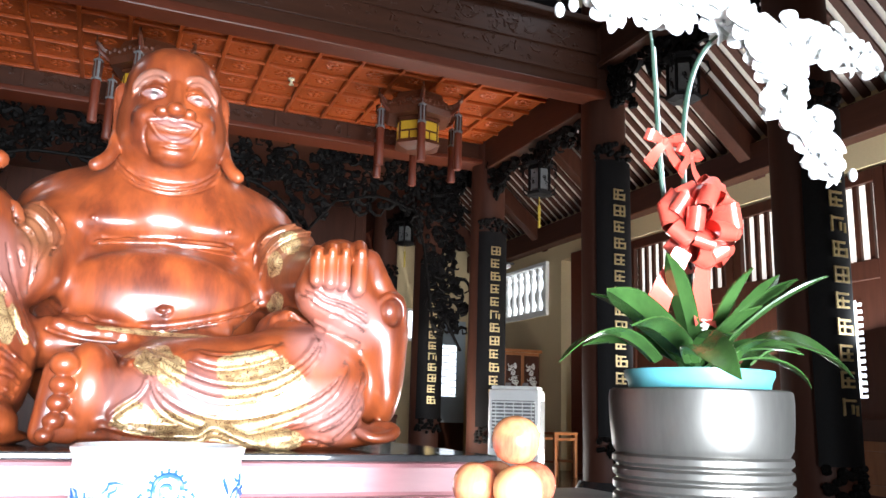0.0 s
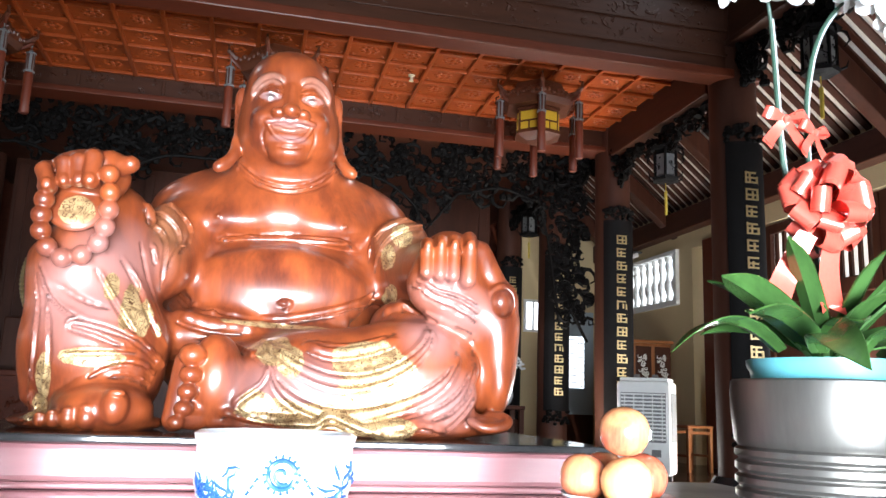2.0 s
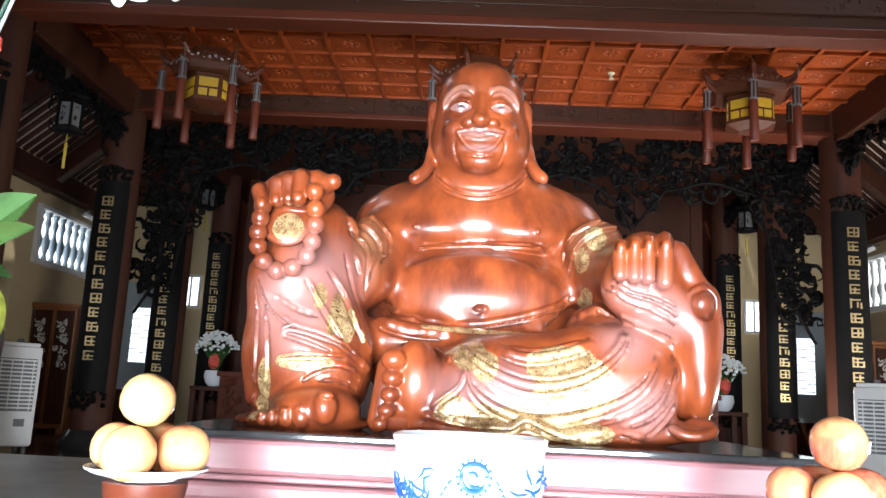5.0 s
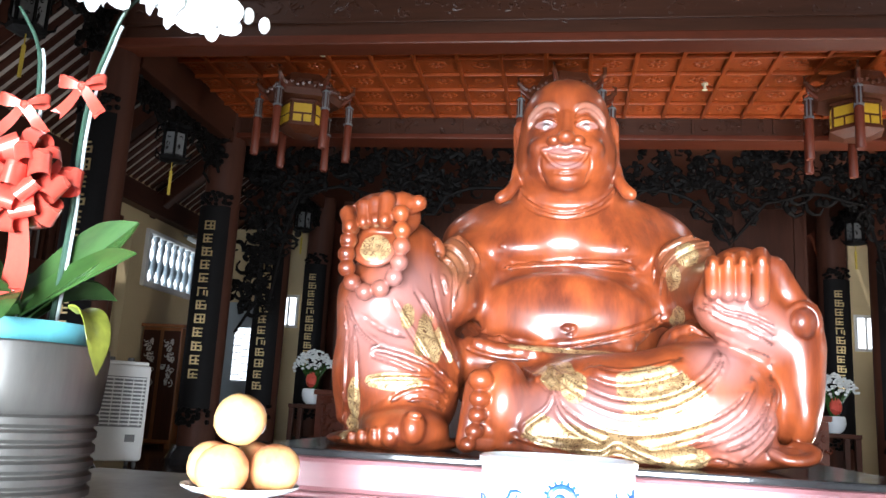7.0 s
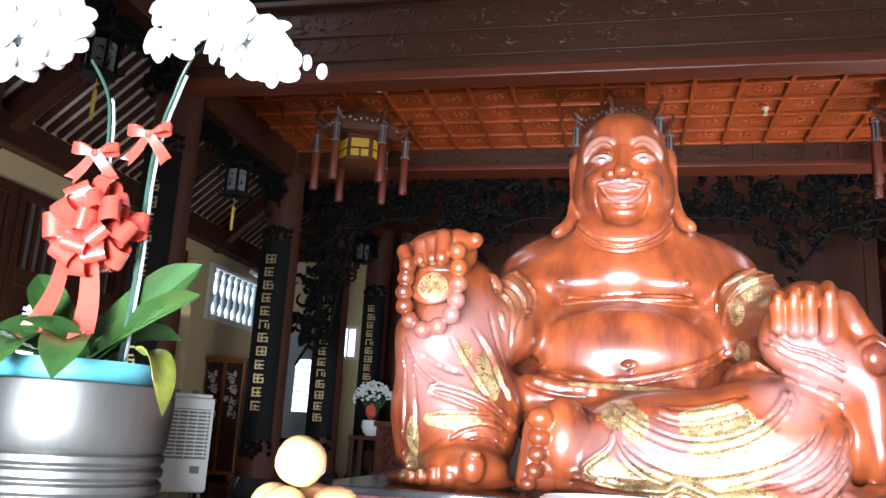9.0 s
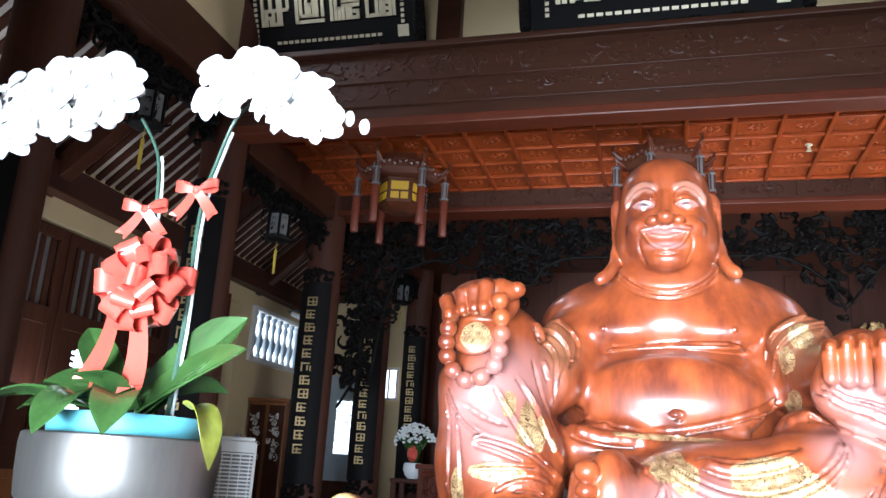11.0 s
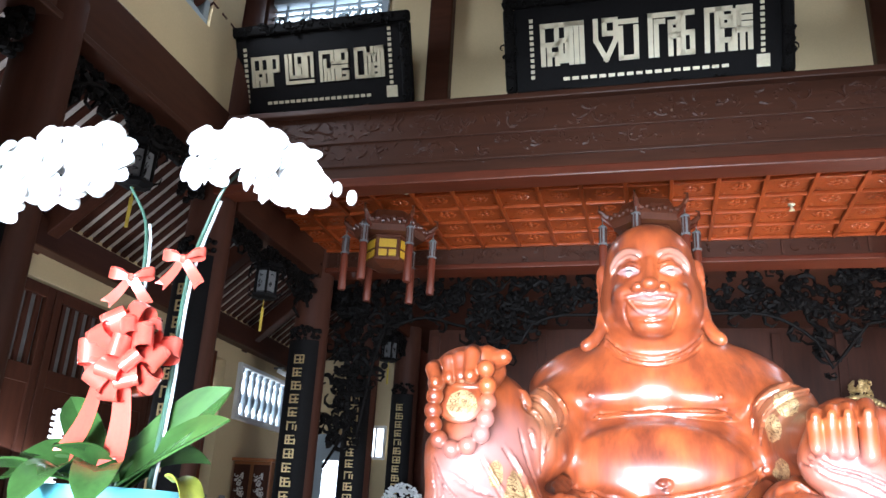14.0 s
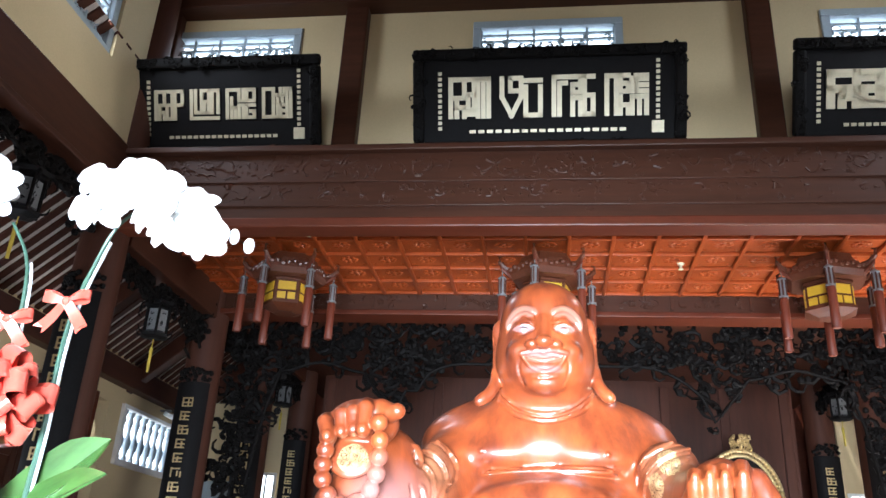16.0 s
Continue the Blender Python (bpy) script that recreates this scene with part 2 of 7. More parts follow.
SUNLIT_GLASS = glow("sunlit_door_glass", (1.0, 0.93, 0.82), 0.9)

# ---- mesh building ----


class Mesh:
    """Gathers vertices and faces, and becomes one mesh."""

    def __init__(self):
        self.v, self.f = [], []

    def add(self, verts, faces, m=None):
        o = len(self.v)
        self.v += [tuple(m @ Vector(p)) for p in verts] if m else [tuple(p) for p in verts]
        self.f += [tuple(i + o for i in q) for q in faces]
        return self

    def box(self, x0, x1, y0, y1, z0, z1, bevel=0.0, m=None):
        if bevel <= 0:
            vs = [(x, y, z) for z in (z0, z1) for y in (y0, y1) for x in (x0, x1)]
            return self.add(vs, [(0, 2, 3, 1), (4, 5, 7, 6), (0, 1, 5, 4), (2, 6, 7, 3), (0, 4, 6, 2), (1, 3, 7, 5)], m)
        b = min(bevel, (x1 - x0) / 2.01, (y1 - y0) / 2.01, (z1 - z0) / 2.01)
        bm = bmesh.new()
        bmesh.ops.create_cube(bm, size=1)
        for v in bm.verts:
            v.co = ((x0 + x1) / 2 + v.co.x * (x1 - x0), (y0 + y1) / 2 + v.co.y * (y1 - y0), (z0 + z1) / 2 + v.co.z * (z1 - z0))
        bmesh.ops.bevel(bm, geom=bm.edges[:], offset=b, segments=2, affect='EDGES', profile=0.5)
        bm.verts.index_update()
        self.add([v.co for v in bm.verts], [[v.index for v in f.verts] for f in bm.faces], m)
        bm.free()
        return self

    def lathe(self, profile, n=24, cx=0, cy=0, cz=0, m=None, caps=True, sx=1.0, sy=1.0):
        vs = [(cx + r * sx * math.cos(2 * math.pi * i / n), cy + r * sy * math.sin(2 * math.pi * i / n), cz + z) for r, z in profile for i in range(n)]
        fs = [(k * n + i, k * n + (i + 1) % n, (k + 1) * n + (i + 1) % n, (k + 1) * n + i) for k in range(len(profile) - 1) for i in range(n)]
        if caps:
            fs += [tuple(range(n))[::-1], tuple((len(profile) - 1) * n + i for i in range(n))]
        return self.add(vs, fs, m)

    def tube(self, pts, r, n=8, m=None, closed=False):
        pts = [Vector(p) for p in pts]
        rad = r if isinstance(r, (list, tuple)) else [r] * len(pts)
        vs, up = [], Vector((0.13, 0.21, 0.97))
        for i, p in enumerate(pts):
            a = pts[(i - 1) % len(pts)] if closed or i else pts[0]
            c = pts[(i + 1) % len(pts)] if closed or i < len(pts) - 1 else pts[-1]
            d = (c - a).normalized()
            s = d.cross(up)
            s = s.normalized() if s.length > 1e-4 else Vector((1, 0, 0))
            u = s.cross(d)
            vs += [p + rad[i] * (math.cos(2 * math.pi * k / n) * s + math.sin(2 * math.pi * k / n) * u) for k in range(n)]
        rings = len(pts) if closed else len(pts) - 1
        fs = [(i * n + k, i * n + (k + 1) % n, ((i + 1) % len(pts)) * n + (k + 1) % n, ((i + 1) % len(pts)) * n + k) for i in range(rings) for k in range(n)]
        if not closed:
            fs += [tuple(range(n))[::-1], tuple((len(pts) - 1) * n + k for k in range(n))]
        return self.add(vs, fs, m)

    def ball(self, c, r, n=12, m=None):
        rr = r if isinstance(r, tuple) else (r, r, r)
        k = max(4, n // 2 + 1)
        vs = [(c[0], c[1], c[2] - rr[2])]
        for j in range(1, k):
            a = -math.pi / 2 + math.pi * j / k
            vs += [(c[0] + rr[0] * math.cos(a) * math.cos(2 * math.pi * i / n), c[1] + rr[1] * math.cos(a) * math.sin(2 * math.pi * i / n), c[2] + rr[2] * math.sin(a)) for i in range(n)]
        vs.append((c[0], c[1], c[2] + rr[2]))
        fs = [(0, 1 + (i + 1) % n, 1 + i) for i in range(n)]
        fs += [(1 + j * n + i, 1 + j * n + (i + 1) % n, 1 + (j + 1) * n + (i + 1) % n, 1 + (j + 1) * n + i) for j in range(k - 2) for i in range(n)]
        fs += [(len(vs) - 1, 1 + (k - 2) * n + i, 1 + (k - 2) * n + (i + 1) % n) for i in range(n)]
        return self.add(vs, fs, m)

    def prism(self, outline, y0, y1, m=None):
        """An outline of (x, z) pairs, given depth from y0 to y1."""
        n = len(outline)
        vs = [(x, y0, z) for x, z in outline] + [(x, y1, z) for x, z in outline]
        fs = [tuple(range(n)), tuple(range(2 * n - 1, n - 1, -1))] + [(i, i + n, (i + 1) % n + n, (i + 1) % n) for i in range(n)]
        return self.add(vs, fs, m)

    def data(self, name, material, smooth=False):
        me = bpy.data.meshes.new(name)
        me.from_pydata(self.v, [], self.f)
        me.materials.append(material)
        if smooth:
            me.shade_smooth()
            me.set_sharp_from_angle(angle=radians(40))
        me.update()
        return me


def thing(name, label, category, group="", at=None, kind=""):
    ob = new(name)
    ob.empty_display_size = 0.1
    if at is not None:
        ob.matrix_world = at
    return tagged(ob, label, category, group, kind)


def part(name, mesh, material, parent=None, label="", at=None, smooth=False):
    ob = new(name, mesh.data(name, material, smooth) if isinstance(mesh, Mesh) else mesh)
    if parent:
        ob.parent = parent
    if at is not None:
        ob.matrix_basis = at
    return tagged(ob, label)


def setting(name, mesh, material, label="", smooth=False, category=""):
    return tagged(part(name, mesh, material, None, label, None, smooth), label, category or name.split("_")[0], "", "structure")

# ---- the large structure ----
FL, LOW = 0.10, -0.55            # hall floor, lower floor at the entrance
COLX = 3.42                      # column rows
ROWS = (4.05, 6.05, 8.2, 9.85, 11.6)
CEIL = 3.50

floor = setting("floor", Mesh().box(-7.0, 7.0, 3.35, 14.0, FL - 0.12, FL), FLOOR_TILE, "dark polished tile floor of the temple hall")
setting("ground", Mesh().box(-40, 40, -60, 3.35, LOW - 0.2, LOW), PAVING, "pale stone paving before and inside the entrance")
setting("step", Mesh().box(-7.0, 7.0, 3.30, 3.36, LOW, FL - 0.12), DARK_WOOD, "dark riser under the hall floor edge")


def column(x, y, z1):
    ob = thing("column", "round dark brown wooden column on a stone base", "column", "columns of the hall", pose(x, y, 0), "structure")
    part("shaft", Mesh().lathe([(0.175, FL + 0.16), (0.18, 1.2), (0.175, z1)], 28), COLUMN_WOOD, ob, smooth=True)
    part("base", Mesh().lathe([(0.26, FL), (0.27, FL + 0.05), (0.23, FL + 0.12), (0.20, FL + 0.17)], 28), PED_TOP, ob, "grey stone base", smooth=True)
    return ob


for sx in (-1, 1):
    for y in ROWS:
        column(sx * COLX, y, 4.0 if y > 6.5 else (3.7 if y < 5 else 5.6))

# front beam with carved bands, and the upper wall on it
fb = thing("front_beam", "broad dark brown wooden beam with carved bands", "beam", kind="structure")
part("beam_body", Mesh().box(-3.6, 3.6, 5.93, 6.05, 3.30, 3.86), BEAM_WOOD, fb)
part("lower_moulding", Mesh().box(-3.6, 3.6, 5.89, 6.08, 3.22, 3.298, 0.012), RED_WOOD, fb, "lighter red brown edge moulding")
part("upper_moulding", Mesh().box(-3.6, 3.6, 5.87, 6.25, 3.845, 3.90, 0.012), BEAM_WOOD, fb)
mm = Mesh()
mm.box(-3.5, 3.5, 5.915, 5.929, 3.40, 3.425, 0.004).box(-3.5, 3.5, 5.915, 5.929, 3.60, 3.622, 0.004)
part("bead", mm, BEAM_WOOD, fb)


def scrolls(mesh, x0, x1, z0, z1, y, count, size, rad, seed, keep=None, n=5):
    """Carved foliage: many curling stems and buds within a field."""
    r = random.Random(seed)
    for _ in range(count):
        x, z = r.uniform(x0, x1), r.uniform(z0, z1)
        if keep and not keep(x, z):
            continue
        a, turn, s = r.uniform(0, 6.28), r.choice((-1, 1)) * r.uniform(0.5, 1.1), size * r.uniform(0.6, 1.3)
        pts, rr = [], []
        for k in range(n + 2):
            pts.append((x, y + r.uniform(-1, 1) * rad * 0.9, z))
            rr.append(rad * (1.25 - 0.9 * k / (n + 1)))
            x, z, a = x + s / n * math.cos(a), z + s / n * math.sin(a), a + turn * (0.6 + 0.25 * k)
        mesh.tube(pts, rr, 5)
        if r.random() < 0.5:
            mesh.ball((x, y, z), (rad * 1.5, rad * 1.2, rad * 1.5), 6)
    return mesh


tagged(part("carving", scrolls(Mesh(), -3.2, 3.2, 3.46, 3.57, 5.937, 150, 0.16, 0.010, 7), BEAM_WOOD, fb), kind="stuff")
tagged(part("carving", scrolls(Mesh(), -3.2, 3.2, 3.65, 3.80, 5.937, 210, 0.20, 0.011, 8), BEAM_WOOD, fb), kind="stuff")

bb = thing("back_beam", "brown wooden beam with carved panels behind the coffered ceiling", "beam", kind="structure")
part("beam_body", Mesh().box(-3.5, 3.5, 8.12, 8.34, 3.34, 3.56), BEAM_WOOD, bb)
part("lower_moulding", Mesh().box(-3.5, 3.5, 8.08, 8.36, 3.285, 3.338, 0.01), RED_WOOD, bb)
mm = Mesh()
for i in range(9):
    x = -3.2 + i * 0.72
    mm.box(x, x + 0.03, 8.10, 8.118, 3.36, 3.50, 0.004)
    if i < 8:
        scrolls(mm, x + 0.08, x + 0.66, 3.39, 3.49, 8.115, 16, 0.10, 0.008, 30 + i)
tagged(part("carving", mm, BEAM_WOOD, bb), kind="stuff")

for sx in (-1, 1):
    sb = thing("side_beam", "brown wooden beam along the side of the coffered bay", "beam", "side beams", kind="structure")
    x = sx * COLX
    part("beam_body", Mesh().box(x - 0.11, x + 0.11, 6.24, 8.10, 3.22, 3.56, 0.01), SIDE_WOOD, sb)
    sb = thing("side_beam", "brown wooden beam with carved moulding along the front bay", "beam", "side beams", kind="structure")
    part("beam_body", Mesh().box(x - 0.12, x + 0.12, -2.2, 5.90, 3.52, 3.93, 0.01), SIDE_WOOD, sb)
    part("moulding", Mesh().box(x - 0.15, x + 0.15, -2.2, 5.90, 3.47, 3.518, 0.008), SIDE_WOOD, sb)
    # clerestory wall over the side beam
    wall = Mesh()
    x0, x1 = (x - 0.09, x + 0.09)
    wall.box(x0, x1, -2.2, 4.55, 3.935, 5.55).box(x0, x1, 5.45, 6.3, 3.935, 5.55).box(x0, x1, 4.55, 5.45, 3.935, 4.45).box(x0, x1, 4.55, 5.45, 5.05, 5.55)
    setting("wall_side_upper", wall, PLASTER, "beige plaster wall above the side beam", category="wall")

# coffered ceiling: ribs and panels as one mesh
cc = Mesh()
cw, cd = 0.355, 0.325
cc.box(-3.42, 3.42, 6.052, 8.12, CEIL + 0.035, CEIL + 0.06)
for i in range(-9, 10):
    x = -0.03 + i * cw + cw / 2
    cc.box(x - 0.017, x + 0.017, 6.052, 8.12, CEIL, CEIL + 0.034, 0.006)
for j in range(6):
    y = 6.47 + j * cd
    cc.box(-3.42, 3.42, y - 0.016, y + 0.016, CEIL + 0.003, CEIL + 0.034, 0.006)
for i in range(-9, 10):
    for j in range(-1, 5):
        cx, cy = -0.03 + i * cw, 6.47 + (j + 0.5) * cd
        if abs(cx) > 3.35 or cy < 6.28:
            continue
        for k in range(8):
            a = k * math.pi / 4
            cc.ball((cx + 0.062 * math.cos(a), cy + 0.055 * math.sin(a), CEIL + 0.034), (0.026, 0.024, 0.010), 6)
        cc.ball((cx, cy, CEIL + 0.034), (0.026, 0.026, 0.014), 6)
        for sx in (-1, 1):
            for sy in (-1, 1):
                cc.ball((cx + sx * 0.125, cy + sy * 0.11, CEIL + 0.034), (0.022, 0.022, 0.008), 5)
tagged(part("ceiling", cc, COFFER_WOOD, None, smooth=True), "orange brown carved wooden coffered ceiling", "ceiling", kind="structure")
for x, y in ((1.1, 7.28), (-1.97, 6.56)):
    sp = thing("ceiling_sprinkler", "small brass sprinkler head in the ceiling", "sprinkler", "ceiling sprinklers", pose(x, y, CEIL))
    part("head", Mesh().lathe([(0.03, 0.0), (0.028, -0.01), (0.012, -0.016), (0.012, -0.045), (0.022, -0.05), (0.022, -0.056)], 12), PALE_GILT, sp, smooth=True)

# upper front wall over the beam, with lattice windows
WINS = ((-2.83, 1.30), (-0.03, 1.26), (2.83, 1.30))
uw = Mesh()
edges = [-3.6]
for cx, w in WINS:
    edges += [cx - w / 2, cx + w / 2]
edges.append(3.6)
for a, b in zip(edges[::2], edges[1::2]):
    uw.box(a, b, 6.34, 6.50, 3.94, 5.60)
for cx, w in WINS:
    uw.box(cx - w / 2, cx + w / 2, 6.34, 6.50, 3.94, 4.78).box(cx - w / 2, cx + w / 2, 6.34, 6.50, 5.36, 5.60)
setting("wall_front_upper", uw, PLASTER, "beige plaster wall above the front beam", category="wall")
for sx in (-1, 1):
    setting("wall_post", Mesh().box(sx * 1.68 - 0.10, sx * 1.68 + 0.10, 6.24, 6.42, 3.95, 5.62, 0.015), BEAM_WOOD, "dark brown wooden post on the wall", category="post")
    setting("wall_post", Mesh().box(sx * 3.40 - 0.10, sx * 3.40 + 0.10, 6.24, 6.42, 3.95, 5.62, 0.015), BEAM_WOOD, "dark brown wooden corner post on the wall", category="post")
setting("roof_beam", Mesh().box(-3.6, 3.6, 6.15, 6.55, 5.50, 5.72, 0.01), BEAM_WOOD, "dark brown wooden beam under the roof", category="beam")


def lattice_window(name, cx, w, zc, h, at, label):
    """A grey framed window with a white lattice of scrolls, bright outdoors behind it."""
    ob = thing(name, label, "window", "clerestory windows", at, "structure")
    fr = Mesh()
    t = 0.07
    for a, b, c, d in ((-w / 2 - t, w / 2 + t, h / 2, h / 2 + t), (-w / 2 - t, w / 2 + t, -h / 2 - t, -h / 2), (-w / 2 - t, -w / 2, -h / 2, h / 2), (w / 2, w / 2 + t, -h / 2, h / 2)):
        fr.box(a, b, -0.045, 0.10, c, d, 0.008)
    part("window_frame", fr, GREY_FRAME, ob)
    la = Mesh()
    for i in range(6):
        x = -w / 2 + w * i / 5
        la.box(x - 0.01, x + 0.01, 0.0, 0.03, -h / 2, h / 2)
    for z in (h / 2 - 0.05, h / 2 - 0.11, -h / 2 + 0.05):
        la.box(-w / 2, w / 2, 0.002, 0.028, z - 0.009, z + 0.009)
    scrolls(la, -w / 2, w / 2, -h / 2, h / 2 - 0.12, 0.015, int(70 * w), 0.16, 0.011, int(w * 1000))
    part("lattice", la, GREY_FRAME, ob, "grey scrollwork lattice")
    part("pane", Mesh().box(-w / 2, w / 2, 0.085, 0.09, -h / 2, h / 2), DAYLIGHT, ob, "bright daylight behind the lattice")
    return ob


for k, (cx, w) in enumerate(WINS):
    lattice_window(f"window_{k + 1}", cx, w - 0.14, 0, 0.44, pose(cx, 6.36, 5.07), "grey framed window with a scrollwork lattice, daylit")
for k, sx in enumerate((-1, 1)):
    lattice_window(f"window_{k + 4}", 0, 0.76, 0, 0.46, pose(sx * (COLX - 0.02), 5.0, 4.75, 0, 0, -90 * sx), "grey framed side window with a scrollwork lattice, daylit")

# roof over the high front space: boards and white gaps
rf = Mesh()
rf.box(-7.2, 7.2, -2.4, 6.6, 5.95, 6.05)
setting("roof", rf, DARK_WOOD, "dark wooden roof underside")
rb = Mesh()
for i in range(-20, 21):
    rb.box(i * 0.17 - 0.045, i * 0.17 + 0.045, -2.2, 6.2, 5.72, 5.80)
setting("roof_rafters", rb, BEAM_WOOD, "dark wooden rafters under the front roof", category="rafters")
setting("roof_soffit", Mesh().box(-3.5, 3.5, -2.2, 6.2, 5.81, 5.85), WHITE_PAINT, "white tile soffit between the rafters", category="soffit")

# aisles: outer walls, doors, sloped rafters
WX = 5.05
for sx in (-1, 1):
    side = "east" if sx > 0 else "west"
    w = Mesh()
    x0, x1 = sorted((sx * WX, sx * (WX + 0.2)))
    w.box(x0, x1, 2.4, 9.15, 2.66, 3.25)            # over the doors
    w.box(x0, x1, 9.45, 9.82, FL, 3.25).box(x0, x1, 11.25, 13.2, FL, 3.25)
    w.box(x0, x1, 9.82, 11.25, FL, 2.06).box(x0, x1, 9.82, 11.25, 2.66, 3.25).box(x0, x1, 9.15, 9.45, 2.66, 3.25)
    setting(f"wall_{side}", w, PLASTER, "beige plaster aisle wall", category="wall")
    setting("purlin", Mesh().box(*sorted((sx * (WX - 0.16), sx * (WX - 0.003))), 2.4, 13.2, 2.86, 3.12, 0.01), SIDE_WOOD, "brown purlin under the aisle rafters", category="beam")
    # balustrade window
    bw = thing(f"window_{6 if sx < 0 else 7}", "white baluster window high in the beige wall, daylit", "window", "baluster windows", pose(sx * WX, 10.53, 2.36, 0, 0, -90 * sx), "structure")
    fr = Mesh()
    for a, b, c, d in ((-0.78, 0.78, 0.29, 0.34), (-0.78, 0.78, -0.36, -0.29), (-0.78, -0.71, -0.29, 0.29), (0.71, 0.78, -0.29, 0.29)):
        fr.box(a, b, -0.05, 0.16, c, d, 0.008)
    part("window_frame", fr, WHITE_PAINT, bw)
    for i in range(8):
        prof = [(0.035, -0.29), (0.035, -0.25), (0.02, -0.22), (0.045, -0.12), (0.05, -0.05), (0.022, 0.03), (0.022, 0.09), (0.04, 0.17), (0.025, 0.22), (0.04, 0.25), (0.04, 0.29)]
        # western balusters take grey paint, their shade put into the colour
        part("baluster", Mesh().lathe(prof, 10, -0.62 + i * 0.177, 0.03, 0), GREY_FRAME if sx < 0 else WHITE_PAINT, bw, smooth=True)
    part("pane", Mesh().box(-0.71, 0.71, 0.14, 0.15, -0.29, 0.29), DAYLIGHT, bw, "bright daylight behind the balusters")
    # sloped rafters
    ra = thing("aisle_rafters", "dark brown sloping rafters over the aisle", "rafters", kind="structure")
    rise, run = 1.5, 1.75
    ang = math.degrees(math.atan2(rise, run))
    L = math.hypot(rise, run)
    i = 0
    y = 2.5
    while y < 13.2:
        a, b = sorted((-sx * L, sx * 0.2))
        if i == 0:
            rme = Mesh().box(a, b, -0.036, 0.036, 0.028, 0.05).data("rafter", DARK_WOOD)
        part("rafter", rme, None, ra, at=pose(sx * WX, y, 3.16, 0, sx * ang, 0))
        i, y = i + 1, y + 0.142
    m = pose(sx * WX, 0, 3.16, 0, sx * ang, 0)
    a, b = sorted((-sx * L, sx * 0.3))
    setting("aisle_soffit", Mesh().box(a, b, 2.4, 13.2, 0.052, 0.09, 0, m), SOFFIT, "pale tile soffit above the rafters", category="soffit")
    for y in (4.05, 6.05, 8.2, 9.85, 11.6):
        setting("rafter_beam", Mesh().box(a, b, y - 0.07, y + 0.07, -0.24, -0.052, 0.01, m), DARK_WOOD, "thick dark sloping roof beam", category="beam")

    # doors along the aisle wall
    def door_leaf(y0, y1, slots):
        d = thing("door", "dark brown wooden door leaf with slatted openings", "door", "aisle doors", pose(sx * (WX + 0.05), 0, 0), "structure")
        fr = Mesh()
        X = 0.035
        top, bot = 2.64, FL + 0.02
        for a, b, c, e in ((y0, y0 + 0.09, bot, top), (y1 - 0.09, y1, bot, top), (y0 + 0.09, y1 - 0.09, top - 0.10, top), (y0 + 0.09, y1 - 0.09, 1.80, 1.95), (y0 + 0.09, y1 - 0.09, 0.62, 0.78), (y0 + 0.09, y1 - 0.09, bot, bot + 0.12)):
            fr.box(-X, X, a, b, c, e, 0.006)
        part("door_frame", fr, DARK_WOOD, d)
        part("panel", Mesh().box(-0.012, 0.012, y0 + 0.09, y1 - 0.09, bot + 0.12, 0.62).box(-0.022, 0.022, y0 + 0.16, y1 - 0.16, bot + 0.19, 0.55, 0.008), CABINET_WOOD, d, "orange brown lower panel")
        mid = (y0 + y1) / 2
        if slots:
            part("panel", Mesh().box(-0.012, 0.012, y0 + 0.09, mid - 0.11, 0.78, 1.80).box(-0.012, 0.012, mid + 0.11, y1 - 0.09, 0.78, 1.80).box(-0.012, 0.012, mid - 0.11, mid + 0.11, 0.78, 0.93).box(-0.012, 0.012, mid - 0.11, mid + 0.11, 1.66, 1.80), DARK_WOOD, d)
            part("pane", Mesh().box(-0.004, 0.004, mid - 0.11, mid + 0.11, 0.93, 1.66), DAYLIGHT, d, "bright daylit opening")
            sl = Mesh()
            for k in range(14):
                z = 0.95 + k * 0.053
                for s in (-1, 1):
                    sl.box(-0.016, 0.016, *sorted((mid + s * 0.11, mid + s * 0.065)), z, z + 0.024)
            part("slat", sl, DARK_WOOD, d)
        else:
            part("panel", Mesh().box(-0.012, 0.012, y0 + 0.09, y1 - 0.09, 0.78, 1.80), DARK_WOOD, d)
        for k in range(5):
            yy = y0 + 0.09 + (y1 - y0 - 0.18) * (k + 0.5) / 5
            part("bar", Mesh().box(-0.014, 0.014, yy - 0.022, yy + 0.022, 1.95, 2.54), DARK_WOOD, d)
        part("pane", Mesh().box(0.016 * sx - 0.003, 0.016 * sx + 0.003, y0 + 0.09, y1 - 0.09, 1.95, 2.54), SUNLIT_GLASS if sx > 0 else FROSTED, d, "pale glass behind the bars")
        return d

    for k in range(8):
        door_leaf(2.45 + k * 0.80, 3.235 + k * 0.80, k % 2 == 1)
    setting("door_frame", Mesh().box(*sorted((sx * (WX - 0.05), sx * (WX + 0.15))), 8.86, 9.14, FL, 2.70, 0.01), RED_WOOD, "red brown wooden door post", category="frame")
    # wall lamp high on the plaster
    wl = thing("wall_lamp", "small white floodlight on a bracket on the beige wall", "lamp", "wall lamps", pose(sx * (WX - 0.003), 10.75, 2.82, 0, 0, -90 * sx))
    part("bracket", Mesh().box(-0.03, 0.03, -0.14, 0, -0.012, 0.012, 0.004), GREY_PLASTIC, wl)
    part("housing", Mesh().box(-0.14, 0.14, -0.30, -0.12, -0.03, 0.03, 0.012, pose(0, 0, 0, 25)), WHITE_PAINT, wl)

